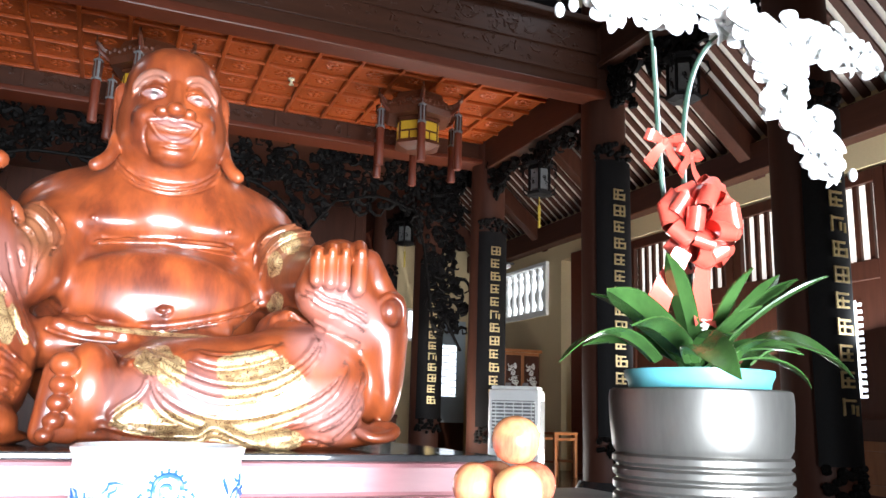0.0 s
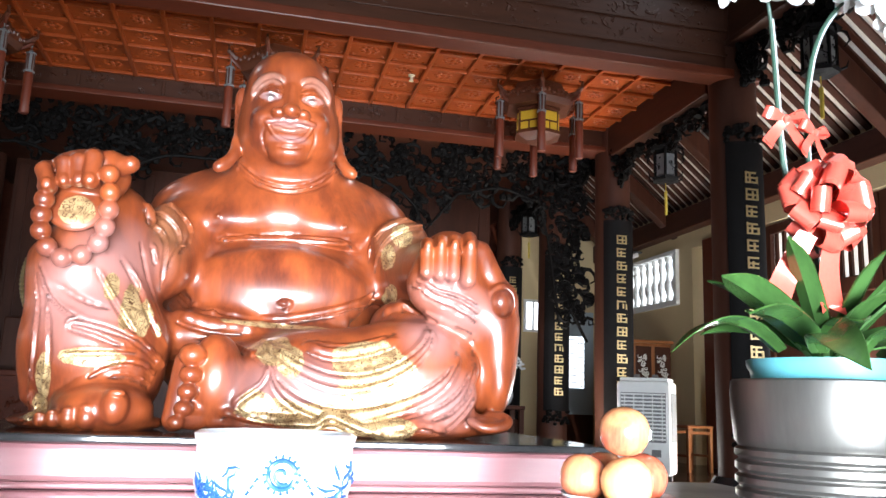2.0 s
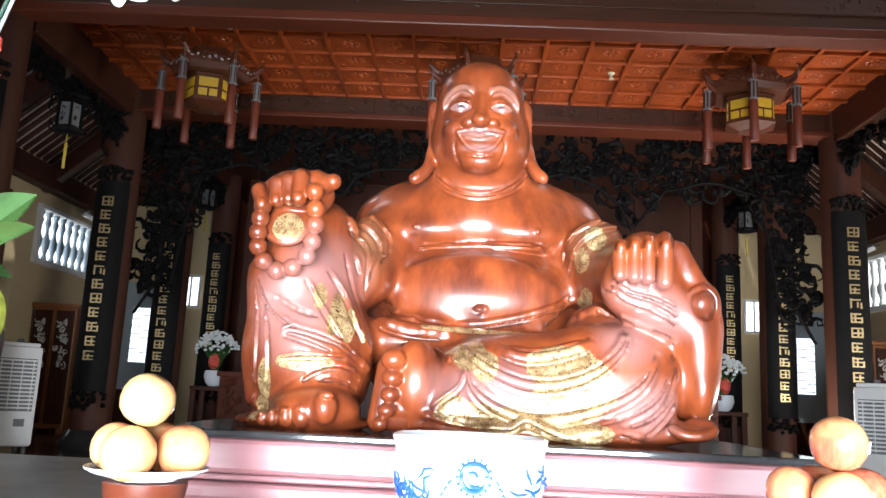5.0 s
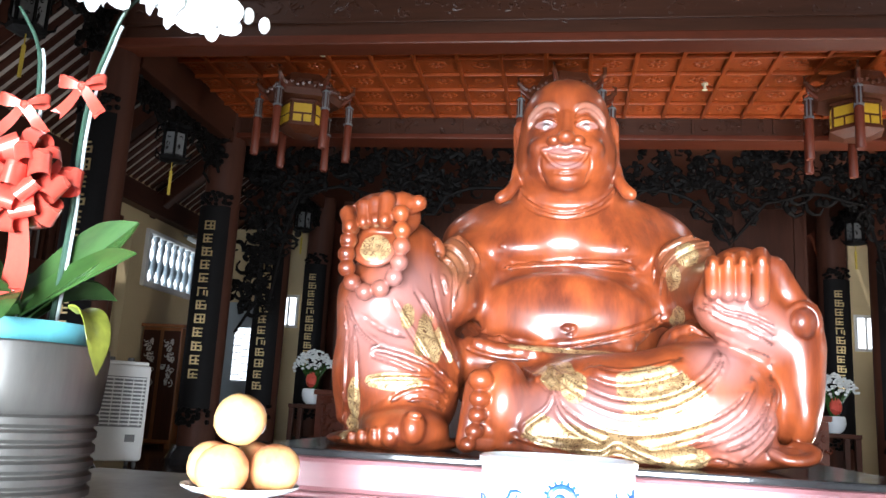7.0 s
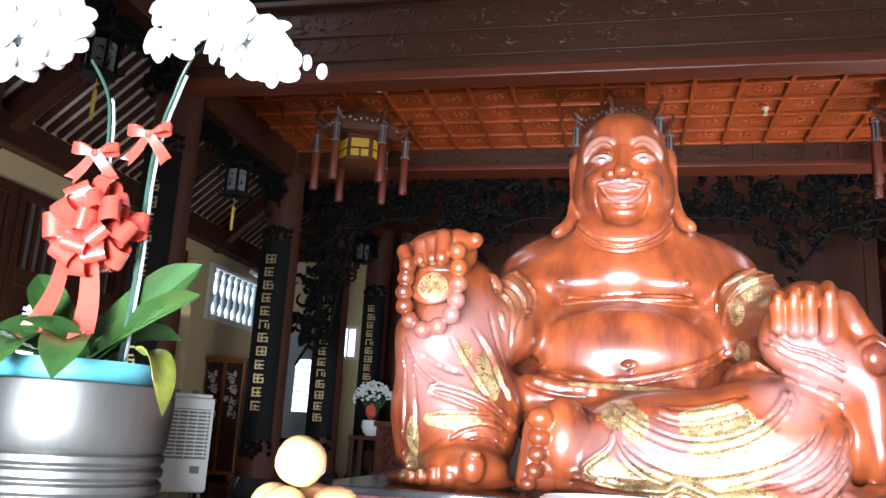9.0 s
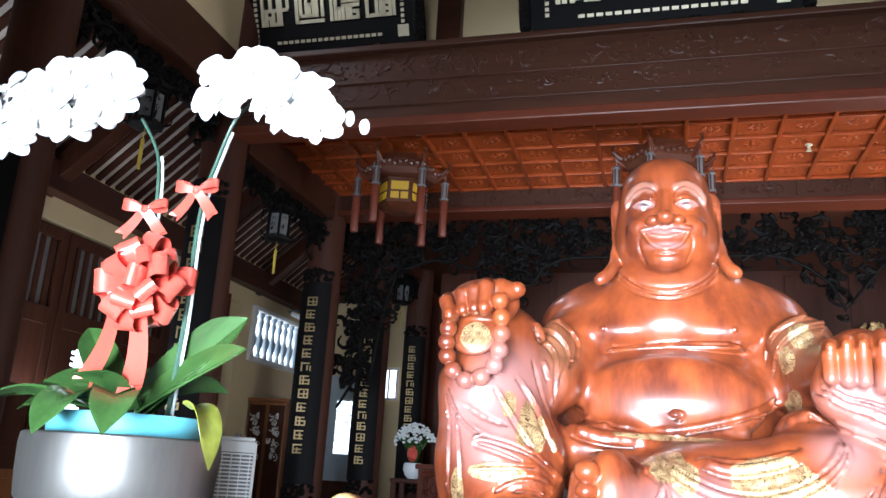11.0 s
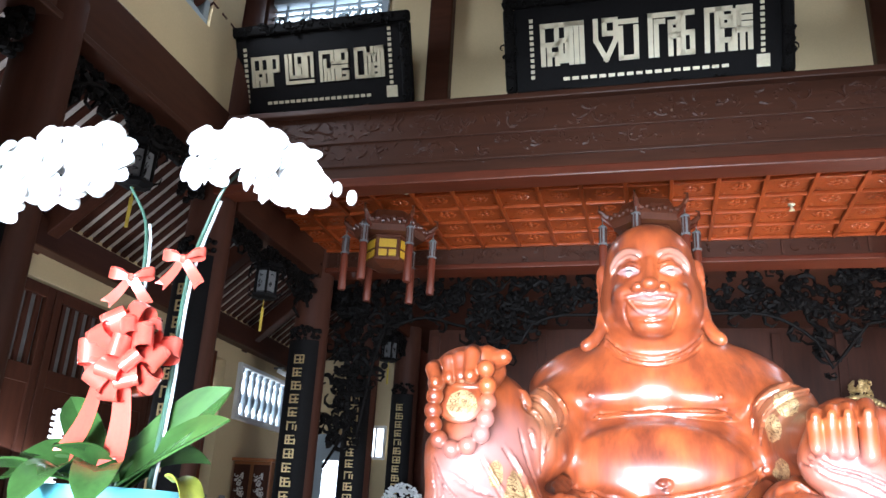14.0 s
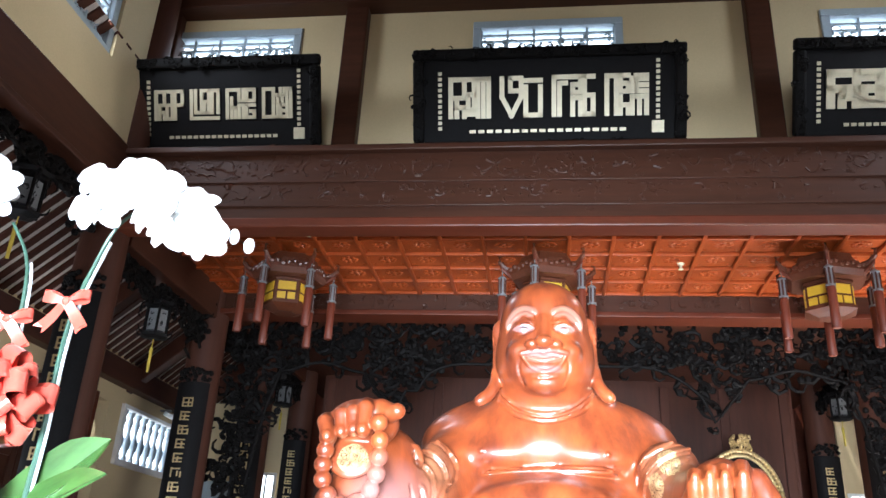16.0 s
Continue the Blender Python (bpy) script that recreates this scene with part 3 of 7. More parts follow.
# back wall with door openings to bright rooms
bk = Mesh()
bk.box(-7.2, 7.2, 13.2, 13.4, FL, 4.6)
setting("wall_back", bk, RED_WOOD, "dark red brown panelled back wall", category="wall")
for sx in (-1, 1):
    setting("wall_aisle_end", Mesh().box(*sorted((sx * 3.75, sx * WX)), 12.0, 12.15, FL, 3.2), PLASTER, "beige wall at the end of the aisle", category="wall")
setting("back_panel", Mesh().box(-3.15, 3.15, 11.7, 11.8, FL, 3.58), DARK_WOOD, "dark brown wooden partition behind the altar", category="wall")
bs = Mesh()
for k in range(9):
    bs.box(-3.1 + k * 0.76, -2.98 + k * 0.76, 11.66, 11.698, FL, 3.5, 0.008)
setting("back_panel_stiles", bs, DARK_WOOD, "dark upright stiles on the partition", category="trim")
setting("hall_ceiling", Mesh().box(-3.6, 3.6, 8.36, 13.3, 3.58, 3.66), DARK_WOOD, "dark wooden ceiling at the back of the hall", category="ceiling")

# entrance wall behind the camera, with a wide opening
ew = Mesh()
ew.box(-7.2, -3.0, -1.9, -1.7, LOW, 6.0).box(3.0, 7.2, -1.9, -1.7, LOW, 6.0).box(-3.0, 3.0, -1.9, -1.7, 2.6, 6.0)
setting("wall_entrance", ew, PLASTER, "beige wall round the wide entrance", category="wall")
for sx in (-1, 1):
    setting("wall_outer", Mesh().box(*sorted((sx * 7.0, sx * 7.2)), -2.4, 13.4, LOW, 6.0), PLASTER, "plain beige outer wall", category="wall")
setting("wall_aisle_front", Mesh().box(-7.0, -WX, 2.2, 2.4, LOW, 3.3).box(WX, 7.0, 2.2, 2.4, LOW, 3.3), PLASTER, "plain beige aisle front wall", category="wall")

# ---- the statue: one carved mesh from blended rounded forms ----
PT = 0.575                       # pedestal top
STEP = 0.006
GX = np.arange(-1.14, 1.14, STEP)
GY = np.arange(3.62, 5.22, STEP)
GZ = np.arange(PT - 0.03, 2.36, STEP)
FIELD = np.full((len(GX), len(GY), len(GZ)), 0.5, np.float32)
CREASE_SHADE = np.zeros(FIELD.shape, np.float16)     # dark lines along the carved folds: crease shade put into the colour


def window_of(c, reach):
    out = []
    for axis, v, r in ((GX, c[0], reach[0]), (GY, c[1], reach[1]), (GZ, c[2], reach[2])):
        out.append(slice(max(0, int((v - r - axis[0]) / STEP)), max(1, min(len(axis), int((v + r - axis[0]) / STEP) + 2))))
    return tuple(out)


def coords(win, c, rot=None):
    x, y, z = np.meshgrid(GX[win[0]] - c[0], GY[win[1]] - c[1], GZ[win[2]] - c[2], indexing="ij")
    if rot:
        m = np.array(Euler([radians(a) for a in rot]).to_matrix().transposed(), np.float32)
        x, y, z = (m[i][0] * x + m[i][1] * y + m[i][2] * z for i in range(3))
    return x.astype(np.float32), y.astype(np.float32), z.astype(np.float32)


def blend(win, d, k, cut=False):
    old = FIELD[win]
    if cut:
        h = np.clip(0.5 - 0.5 * (old + d) / k, 0, 1)
        FIELD[win] = old * (1 - h) - d * h + k * h * (1 - h)
    else:
        h = np.clip(0.5 + 0.5 * (old - d) / k, 0, 1)
        FIELD[win] = old * (1 - h) + d * h - k * h * (1 - h)


def egg(c, r, rot=None, k=0.05, cut=False):
    """An ellipsoid blended in, or carved out."""
    big = max(r) + k + 0.03
    win = window_of(c, (big, big, big) if rot else tuple(v + k + 0.03 for v in r))
    x, y, z = coords(win, c, rot)
    q = np.sqrt((x / r[0]) ** 2 + (y / r[1]) ** 2 + (z / r[2]) ** 2)
    g = np.sqrt((x / r[0] ** 2) ** 2 + (y / r[1] ** 2) ** 2 + (z / r[2] ** 2) ** 2) + 1e-5
    blend(win, q * (q - 1) / g, k, cut)


def limb(a, b, ra, rb, k=0.05, cut=False):
    """A tapered rounded bar from a to b."""
    c = [(p + q) / 2 for p, q in zip(a, b)]
    reach = [abs(p - q) / 2 + max(ra, rb) + k + 0.03 for p, q in zip(a, b)]
    win = window_of(c, reach)
    x, y, z = coords(win, a)
    d = [q - p for p, q in zip(a, b)]
    t = np.clip((x * d[0] + y * d[1] + z * d[2]) / sum(v * v for v in d), 0, 1)
    blend(win, np.sqrt((x - t * d[0]) ** 2 + (y - t * d[1]) ** 2 + (z - t * d[2]) ** 2) - (ra + (rb - ra) * t), k, cut)


def shade_line(a, b, w):
    """A dark line from a to b, painting the shade of a crease."""
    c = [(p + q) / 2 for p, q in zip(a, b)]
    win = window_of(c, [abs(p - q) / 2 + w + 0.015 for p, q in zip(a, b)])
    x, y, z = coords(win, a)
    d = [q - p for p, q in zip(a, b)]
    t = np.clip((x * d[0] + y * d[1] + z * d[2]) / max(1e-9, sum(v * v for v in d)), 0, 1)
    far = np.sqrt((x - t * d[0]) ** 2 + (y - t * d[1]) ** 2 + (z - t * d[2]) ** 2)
    CREASE_SHADE[win] = np.maximum(CREASE_SHADE[win], np.clip(1 - (far - w) / 0.006, 0, 1).astype(np.float16))


def surface_at(p):
    """How far back the carved surface lies straight before p, or None where there is none near."""
    i, k = int(round((p[0] - GX[0]) / STEP)), int(round((p[2] - GZ[0]) / STEP))
    if 0 <= i < len(GX) and 0 <= k < len(GZ):
        hit = np.flatnonzero(FIELD[i, :, k] < 0)
        if len(hit) and abs(GY[hit[0]] - p[1]) < 0.24:
            j = int(hit[0])
            f = FIELD[i, j, k] / (FIELD[i, j, k] - FIELD[i, j - 1, k]) if j else 0
            return float(GY[j]) - STEP * float(f)
    return None


def front_of(p, lift=0.0):
    """The place on the carved surface straight before p, or p itself where there is none near."""
    y = surface_at(p)
    return p if y is None else (p[0], y - lift, p[2])


def curve_through(pts, n=3):
    """More points on a smooth curve through the given ones."""
    q = [Vector(p) for p in pts]
    q = [2 * q[0] - q[1]] + q + [2 * q[-1] - q[-2]]
    out = []
    for i in range(1, len(q) - 2):
        for j in range(n):
            t = j / n
            out.append(tuple(0.5 * (2 * q[i] + (q[i + 1] - q[i - 1]) * t + (2 * q[i - 1] - 5 * q[i] + 4 * q[i + 1] - q[i + 2]) * t * t + (3 * q[i] - q[i - 1] - 3 * q[i + 1] + q[i + 2]) * t ** 3)))
    return out + [tuple(q[-2])]


def cord(pts, r, k=0.015, cut=False, lay=True):
    """A chain of bars sunk half into the surface: a fold, a hem or, cut out, a groove."""
    pts = curve_through(pts)
    if lay and not cut and r < 0.02:
        r *= 0.75
    n = len(pts) - 1
    taper = [min(1.0, 0.30 + 5.0 * min(i, n - i) / n) if lay else 1.0 for i in range(n + 1)]
    if lay:
        found = [surface_at(p) for p in pts]
        sink = 0.0 if cut else 0.45 * r
        eased = []
        for i, y in enumerate(found):
            near = [v for v in found[max(0, i - 2):i + 3] if v is not None and y is not None and abs(v - y) < 0.03]
            eased.append(None if y is None else sum(near) / len(near))
        pts = [None if y is None else (p[0], y + sink, p[2]) for p, y in zip(pts, eased)]
    for i in range(n):
        p, q = pts[i], pts[i + 1]
        if p and q and abs(p[1] - q[1]) < 0.10:
            limb(p, q, r * taper[i], r * taper[i + 1], k if lay and not cut else k * 0.7, cut)
            # grooves get a dark line, their shade painted as colour
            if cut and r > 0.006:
                shade_line(p, q, r * taper[i] * 0.4)
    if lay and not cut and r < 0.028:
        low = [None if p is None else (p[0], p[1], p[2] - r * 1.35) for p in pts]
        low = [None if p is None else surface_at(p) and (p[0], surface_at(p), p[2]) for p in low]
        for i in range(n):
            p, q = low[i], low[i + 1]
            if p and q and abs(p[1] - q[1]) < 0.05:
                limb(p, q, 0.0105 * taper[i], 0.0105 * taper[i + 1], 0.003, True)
                shade_line(p, q, 0.004 * taper[i])


def arc(cx, cy, cz, rx, ry, rz, a0, a1, n=12):
    """Points on an arc in the x-z plane that bulges to the front by ry."""
    out = []
    for i in range(n + 1):
        a = radians(a0 + (a1 - a0) * i / n)
        s, c = math.sin(a), math.cos(a)
        out.append((cx + rx * c, cy - ry * (1 - abs(c) ** 2) ** 0.5, cz + rz * s))
    return out


# torso, shoulders, chest and belly
egg((0, 4.84, 1.02), (0.60, 0.40, 0.46), k=0.08)
egg((-0.003, 4.800, 1.580), (0.64, 0.27, 0.285), k=0.08)
egg((-0.007, 4.700, 1.778), (0.285, 0.24, 0.13), k=0.10)
egg((-0.016, 4.662, 1.556), (0.49, 0.235, 0.20), (6, 0, 0), k=0.07)
for s in (-1, 1):
    egg((-0.02 + s * 0.245, 4.495, 1.500), (0.15, 0.074, 0.060), (10, 0, s * 10), k=0.08)
for s in (-1, 1):
    egg(front_of((-0.02 + s * 0.285, 4.43, 1.50)), (0.012, 0.010, 0.012), k=0.008)
egg((-0.008, 4.600, 1.262), (0.478, 0.340, 0.192), (27, 0, 0), k=0.005)
egg((-0.008, 4.402, 1.165), (0.38, 0.105, 0.20), (4, 0, 0), k=0.06)
cord([(-0.421, 4.500, 1.401), (-0.302, 4.430, 1.423), (-0.157, 4.395, 1.436), (-0.001, 4.385, 1.446), (0.142, 4.395, 1.449), (0.288, 4.430, 1.446), (0.408, 4.500, 1.424)], 0.010, 0.008)
cord([(-0.421, 4.500, 1.385), (-0.302, 4.430, 1.405), (-0.157, 4.395, 1.418), (-0.001, 4.385, 1.427), (0.142, 4.395, 1.430), (0.288, 4.430, 1.427), (0.408, 4.500, 1.407)], 0.009, 0.004, True)
egg(front_of((0.007, 4.285, 1.110)), (0.022, 0.016, 0.012), k=0.01, cut=True)
cord([(-0.020, 4.290, 1.117), (0.007, 4.285, 1.127), (0.035, 4.290, 1.119), (0.030, 4.292, 1.097), (0.001, 4.292, 1.090)], 0.006, 0.006)
egg((-0.31, 4.33, 0.955), (0.27, 0.15, 0.11), k=0.10)
egg((0.52, 4.26, 1.030), (0.14, 0.17, 0.12), k=0.05)
# belly rim and hem below it
cord([(-0.426, 4.520, 1.366), (-0.478, 4.500, 1.293), (-0.488, 4.480, 1.222), (-0.454, 4.450, 1.148), (-0.371, 4.390, 1.083), (-0.238, 4.320, 1.042), (-0.111, 4.290, 1.030), (0.013, 4.280, 1.037), (0.148, 4.290, 1.067), (0.288, 4.330, 1.107), (0.395, 4.400, 1.160), (0.458, 4.460, 1.249), (0.457, 4.500, 1.334)], 0.016, 0.012)
cord([(-0.424, 4.500, 1.371), (-0.471, 4.480, 1.290), (-0.475, 4.460, 1.220), (-0.441, 4.430, 1.152), (-0.361, 4.380, 1.093), (-0.233, 4.310, 1.054), (-0.111, 4.280, 1.042), (0.012, 4.270, 1.049), (0.147, 4.280, 1.078), (0.281, 4.320, 1.118), (0.383, 4.380, 1.168), (0.440, 4.440, 1.245), (0.439, 4.480, 1.330), (0.403, 4.500, 1.407)], 0.017, 0.003, True)
cord([(-0.492, 4.420, 1.109), (-0.415, 4.340, 1.035), (-0.283, 4.270, 1.001), (-0.133, 4.230, 0.995), (0.012, 4.210, 1.005), (0.181, 4.220, 1.038), (0.330, 4.250, 1.067), (0.488, 4.330, 1.106), (0.515, 4.420, 1.220)], 0.026, 0.016)
cord([(-0.131, 4.160, 0.966), (0.011, 4.140, 0.995), (0.200, 4.140, 1.020), (0.460, 4.140, 1.058), (0.613, 4.080, 1.046), (0.732, 4.000, 0.999), (0.775, 3.950, 0.938)], 0.018, 0.016)

# head
egg((-0.025, 4.580, 2.159), (0.214, 0.230, 0.212), k=0.04)
egg((-0.019, 4.555, 1.998), (0.236, 0.225, 0.185), k=0.07)
egg((-0.016, 4.530, 1.898), (0.228, 0.200, 0.145), k=0.07)
for s in (-1, 1):
    e = -0.022
    egg((e + s * 0.112, 4.370, 1.958), (0.060, 0.045, 0.046), k=0.030)
egg((-0.016, 4.375, 1.807), (0.085, 0.055, 0.046), k=0.05)
for s in (-1, 1):
    cord([(e + s * 0.060, 4.33, 1.965), (e + s * 0.105, 4.34, 1.925), (e + s * 0.118, 4.345, 1.885), (e + s * 0.108, 4.345, 1.835), (e + s * 0.085, 4.345, 1.790)], 0.005, 0.010, True)
cord([(-0.091, 4.335, 1.832), (-0.017, 4.325, 1.819), (0.055, 4.335, 1.836)], 0.004, 0.010, True)
# brows, eyes, nose
limb(front_of((e, 4.36, 2.110), -0.01), (e, 4.322, 1.985), 0.020, 0.030, 0.022)
egg((e, 4.285, 1.982), (0.042, 0.042, 0.034), k=0.012)
for s in (-1, 1):
    egg((e + s * 0.056, 4.315, 1.976), (0.032, 0.034, 0.028), k=0.007)
    egg((e + s * 0.026, 4.290, 1.950), (0.014, 0.016, 0.009), k=0.003, cut=True)
    cord([(e + s * 0.040, 4.352, 2.128), (e + s * 0.060, 4.352, 2.158), (e + s * 0.095, 4.372, 2.172), (e + s * 0.132, 4.39, 2.160), (e + s * 0.162, 4.42, 2.128), (e + s * 0.180, 4.44, 2.085)], 0.020, 0.006)
    cord([(e + s * 0.036, 4.352, 2.100), (e + s * 0.070, 4.352, 2.124), (e + s * 0.108, 4.372, 2.128), (e + s * 0.148, 4.40, 2.100), (e + s * 0.162, 4.43, 2.062)], 0.008, 0.004, True)
    lid = front_of((e + s * 0.094, 4.36, 2.068))
    egg((lid[0], lid[1] - 0.004, lid[2]), (0.056, 0.026, 0.030), (0, s * 8, 0), k=0.010, cut=True)
    egg((lid[0], lid[1] + 0.024, lid[2] - 0.002), (0.046, 0.030, 0.024), k=0.003)
    upper = [(lid[0] + s * u * 0.052, lid[1] + 0.002 + 0.020 * max(0.0, u) ** 2, lid[2] + 0.024 * (1 - u * u) ** 0.7 - 0.003) for u in (-1, -0.6, -0.2, 0.2, 0.6, 1)]
    lower = [(lid[0] + s * u * 0.052, lid[1] + 0.004 + 0.020 * max(0.0, u) ** 2, lid[2] - 0.019 * (1 - u * u) ** 0.7 - 0.003) for u in (-1, -0.5, 0, 0.5, 1)]
    cord(upper, 0.0085, 0.004, lay=False)
    cord(lower, 0.0065, 0.004, lay=False)
# mouth
lips = [[front_of(p) for p in q] for q in (((-0.127, 4.360, 1.935), (-0.085, 4.338, 1.943), (-0.044, 4.325, 1.948), (-0.023, 4.322, 1.943), (-0.002, 4.325, 1.950), (0.041, 4.338, 1.948), (0.084, 4.360, 1.941)), ((-0.121, 4.360, 1.927), (-0.082, 4.338, 1.877), (-0.045, 4.325, 1.853), (-0.019, 4.322, 1.848), (0.012, 4.325, 1.855), (0.048, 4.338, 1.880), (0.079, 4.360, 1.932)))]
mid = front_of((-0.021, 4.330, 1.905))
egg((mid[0], mid[1] - 0.012, mid[2]), (0.074, 0.030, 0.026), k=0.010, cut=True)
for q in lips:
    cord(q, 0.0120, 0.004, lay=False)
cord([(-0.095, 4.360, 1.925), (-0.058, 4.350, 1.918), (-0.021, 4.347, 1.916), (0.016, 4.350, 1.921), (0.053, 4.360, 1.928)], 0.009, 0.003)
# neck rings
cord([(-0.252, 4.600, 1.828), (-0.216, 4.520, 1.770), (-0.131, 4.430, 1.707), (-0.010, 4.400, 1.683), (0.109, 4.430, 1.718), (0.193, 4.520, 1.787), (0.228, 4.600, 1.848)], 0.014, 0.008)
cord([(-0.257, 4.600, 1.811), (-0.223, 4.520, 1.747), (-0.135, 4.420, 1.680), (-0.009, 4.390, 1.656), (0.114, 4.420, 1.691), (0.202, 4.520, 1.765), (0.234, 4.600, 1.831)], 0.009, 0.006)
# ears with long lobes
cord([(-0.247, 4.600, 2.164), (-0.261, 4.585, 2.116), (-0.255, 4.570, 2.008), (-0.251, 4.540, 1.903)], 0.019, 0.02, lay=False)
cord([(-0.251, 4.540, 1.903), (-0.257, 4.510, 1.831), (-0.288, 4.470, 1.767), (-0.326, 4.450, 1.735)], 0.026, 0.020, lay=False)
cord([(0.195, 4.600, 2.182), (0.213, 4.585, 2.135), (0.215, 4.570, 2.027), (0.218, 4.540, 1.922)], 0.019, 0.02, lay=False)
cord([(0.218, 4.540, 1.922), (0.229, 4.510, 1.851), (0.257, 4.470, 1.790), (0.285, 4.450, 1.761)], 0.026, 0.020, lay=False)
cord([(-0.276, 4.555, 2.105), (-0.270, 4.540, 2.006)], 0.009, 0.008, True)
cord([(0.222, 4.555, 2.125), (0.223, 4.540, 2.026)], 0.009, 0.008, True)

# its left arm: upper arm, cuff bands, hand on the knee
limb((0.44, 4.74, 1.47), (0.66, 4.45, 1.24), 0.19, 0.19, 0.06)
egg((0.531, 4.440, 1.435), (0.135, 0.15, 0.13), k=0.03)
for q in ([(0.391, 4.400, 1.363), (0.405, 4.360, 1.454), (0.470, 4.340, 1.518), (0.575, 4.360, 1.559), (0.659, 4.420, 1.584)],
          [(0.418, 4.360, 1.311), (0.429, 4.310, 1.406), (0.488, 4.290, 1.472), (0.579, 4.310, 1.511), (0.662, 4.370, 1.533)],
          [(0.457, 4.310, 1.280), (0.463, 4.260, 1.368), (0.518, 4.240, 1.433), (0.598, 4.270, 1.473)],
          [(0.481, 4.270, 1.260), (0.490, 4.210, 1.336), (0.540, 4.190, 1.399), (0.603, 4.220, 1.438)]):
    cord(q, 0.015, 0.008)
limb((0.60, 4.36, 1.30), (0.70, 4.06, 1.28), 0.14, 0.12, 0.05)
egg((0.668, 4.020, 1.293), (0.13, 0.13, 0.14), k=0.04)
for top, mid, low, r in (((0.555, 3.940, 1.354), (0.541, 3.875, 1.305), (0.540, 3.865, 1.227), 0.029), ((0.610, 3.930, 1.368), (0.594, 3.865, 1.314), (0.593, 3.855, 1.219), 0.029), ((0.664, 3.930, 1.375), (0.648, 3.860, 1.316), (0.646, 3.850, 1.216), 0.029), ((0.734, 3.950, 1.391), (0.717, 3.875, 1.322), (0.713, 3.865, 1.204), 0.033)):
    limb(top, mid, r, r, 0.012)
    limb(mid, low, r, r * 0.95, 0.008)
    egg((mid[0], mid[1] - r * 0.75, mid[2] + 0.028), (r * 0.62, 0.014, 0.022), k=0.005)
limb((0.789, 3.990, 1.341), (0.895, 4.030, 1.188), 0.055, 0.050, 0.03)
# sleeve: wraps the wrist and falls to the base
limb((0.623, 4.020, 1.198), (0.850, 4.060, 1.074), 0.13, 0.13, 0.05)
egg((0.878, 4.140, 0.964), (0.125, 0.22, 0.27), k=0.06)
egg((0.881, 4.120, 0.802), (0.085, 0.20, 0.16), k=0.05)
egg((0.896, 4.020, 1.146), (0.078, 0.09, 0.088), k=0.02)
egg((0.886, 3.940, 1.132), (0.050, 0.06, 0.062), k=0.012, cut=True)
cord([(0.938, 3.990, 1.197), (0.886, 3.960, 1.204), (0.836, 3.950, 1.176), (0.818, 3.950, 1.118), (0.836, 3.950, 1.067), (0.889, 3.960, 1.053), (0.941, 3.990, 1.060)], 0.013, 0.010, lay=False)
cord([(0.944, 4.000, 1.061), (0.944, 4.020, 0.961), (0.928, 4.030, 0.848), (0.906, 4.020, 0.747), (0.848, 3.980, 0.673)], 0.016, 0.016, lay=False)
cord([(0.775, 3.930, 0.992), (0.761, 3.920, 0.881), (0.762, 3.910, 0.773), (0.733, 3.870, 0.677), (0.751, 3.860, 0.637)], 0.016, 0.016)
cord([(0.736, 3.840, 0.647), (0.782, 3.820, 0.626), (0.845, 3.820, 0.629), (0.886, 3.840, 0.650), (0.873, 3.880, 0.669), (0.831, 3.920, 0.670)], 0.018, 0.012, lay=False)
egg((0.831, 3.960, 0.636), (0.10, 0.13, 0.04), k=0.02)
for q in ([(0.484, 4.000, 1.317), (0.455, 3.950, 1.227), (0.480, 3.920, 1.144), (0.576, 3.900, 1.080), (0.759, 3.930, 1.013)],
          [(0.532, 3.880, 1.211), (0.590, 3.860, 1.171), (0.677, 3.860, 1.153), (0.765, 3.900, 1.122)],
          [(0.505, 3.900, 1.188), (0.570, 3.870, 1.131), (0.657, 3.870, 1.102), (0.767, 3.910, 1.056)],
          [(0.518, 3.890, 1.203), (0.580, 3.865, 1.153), (0.667, 3.865, 1.131), (0.769, 3.900, 1.086)]):
    cord(q, 0.012, 0.012)

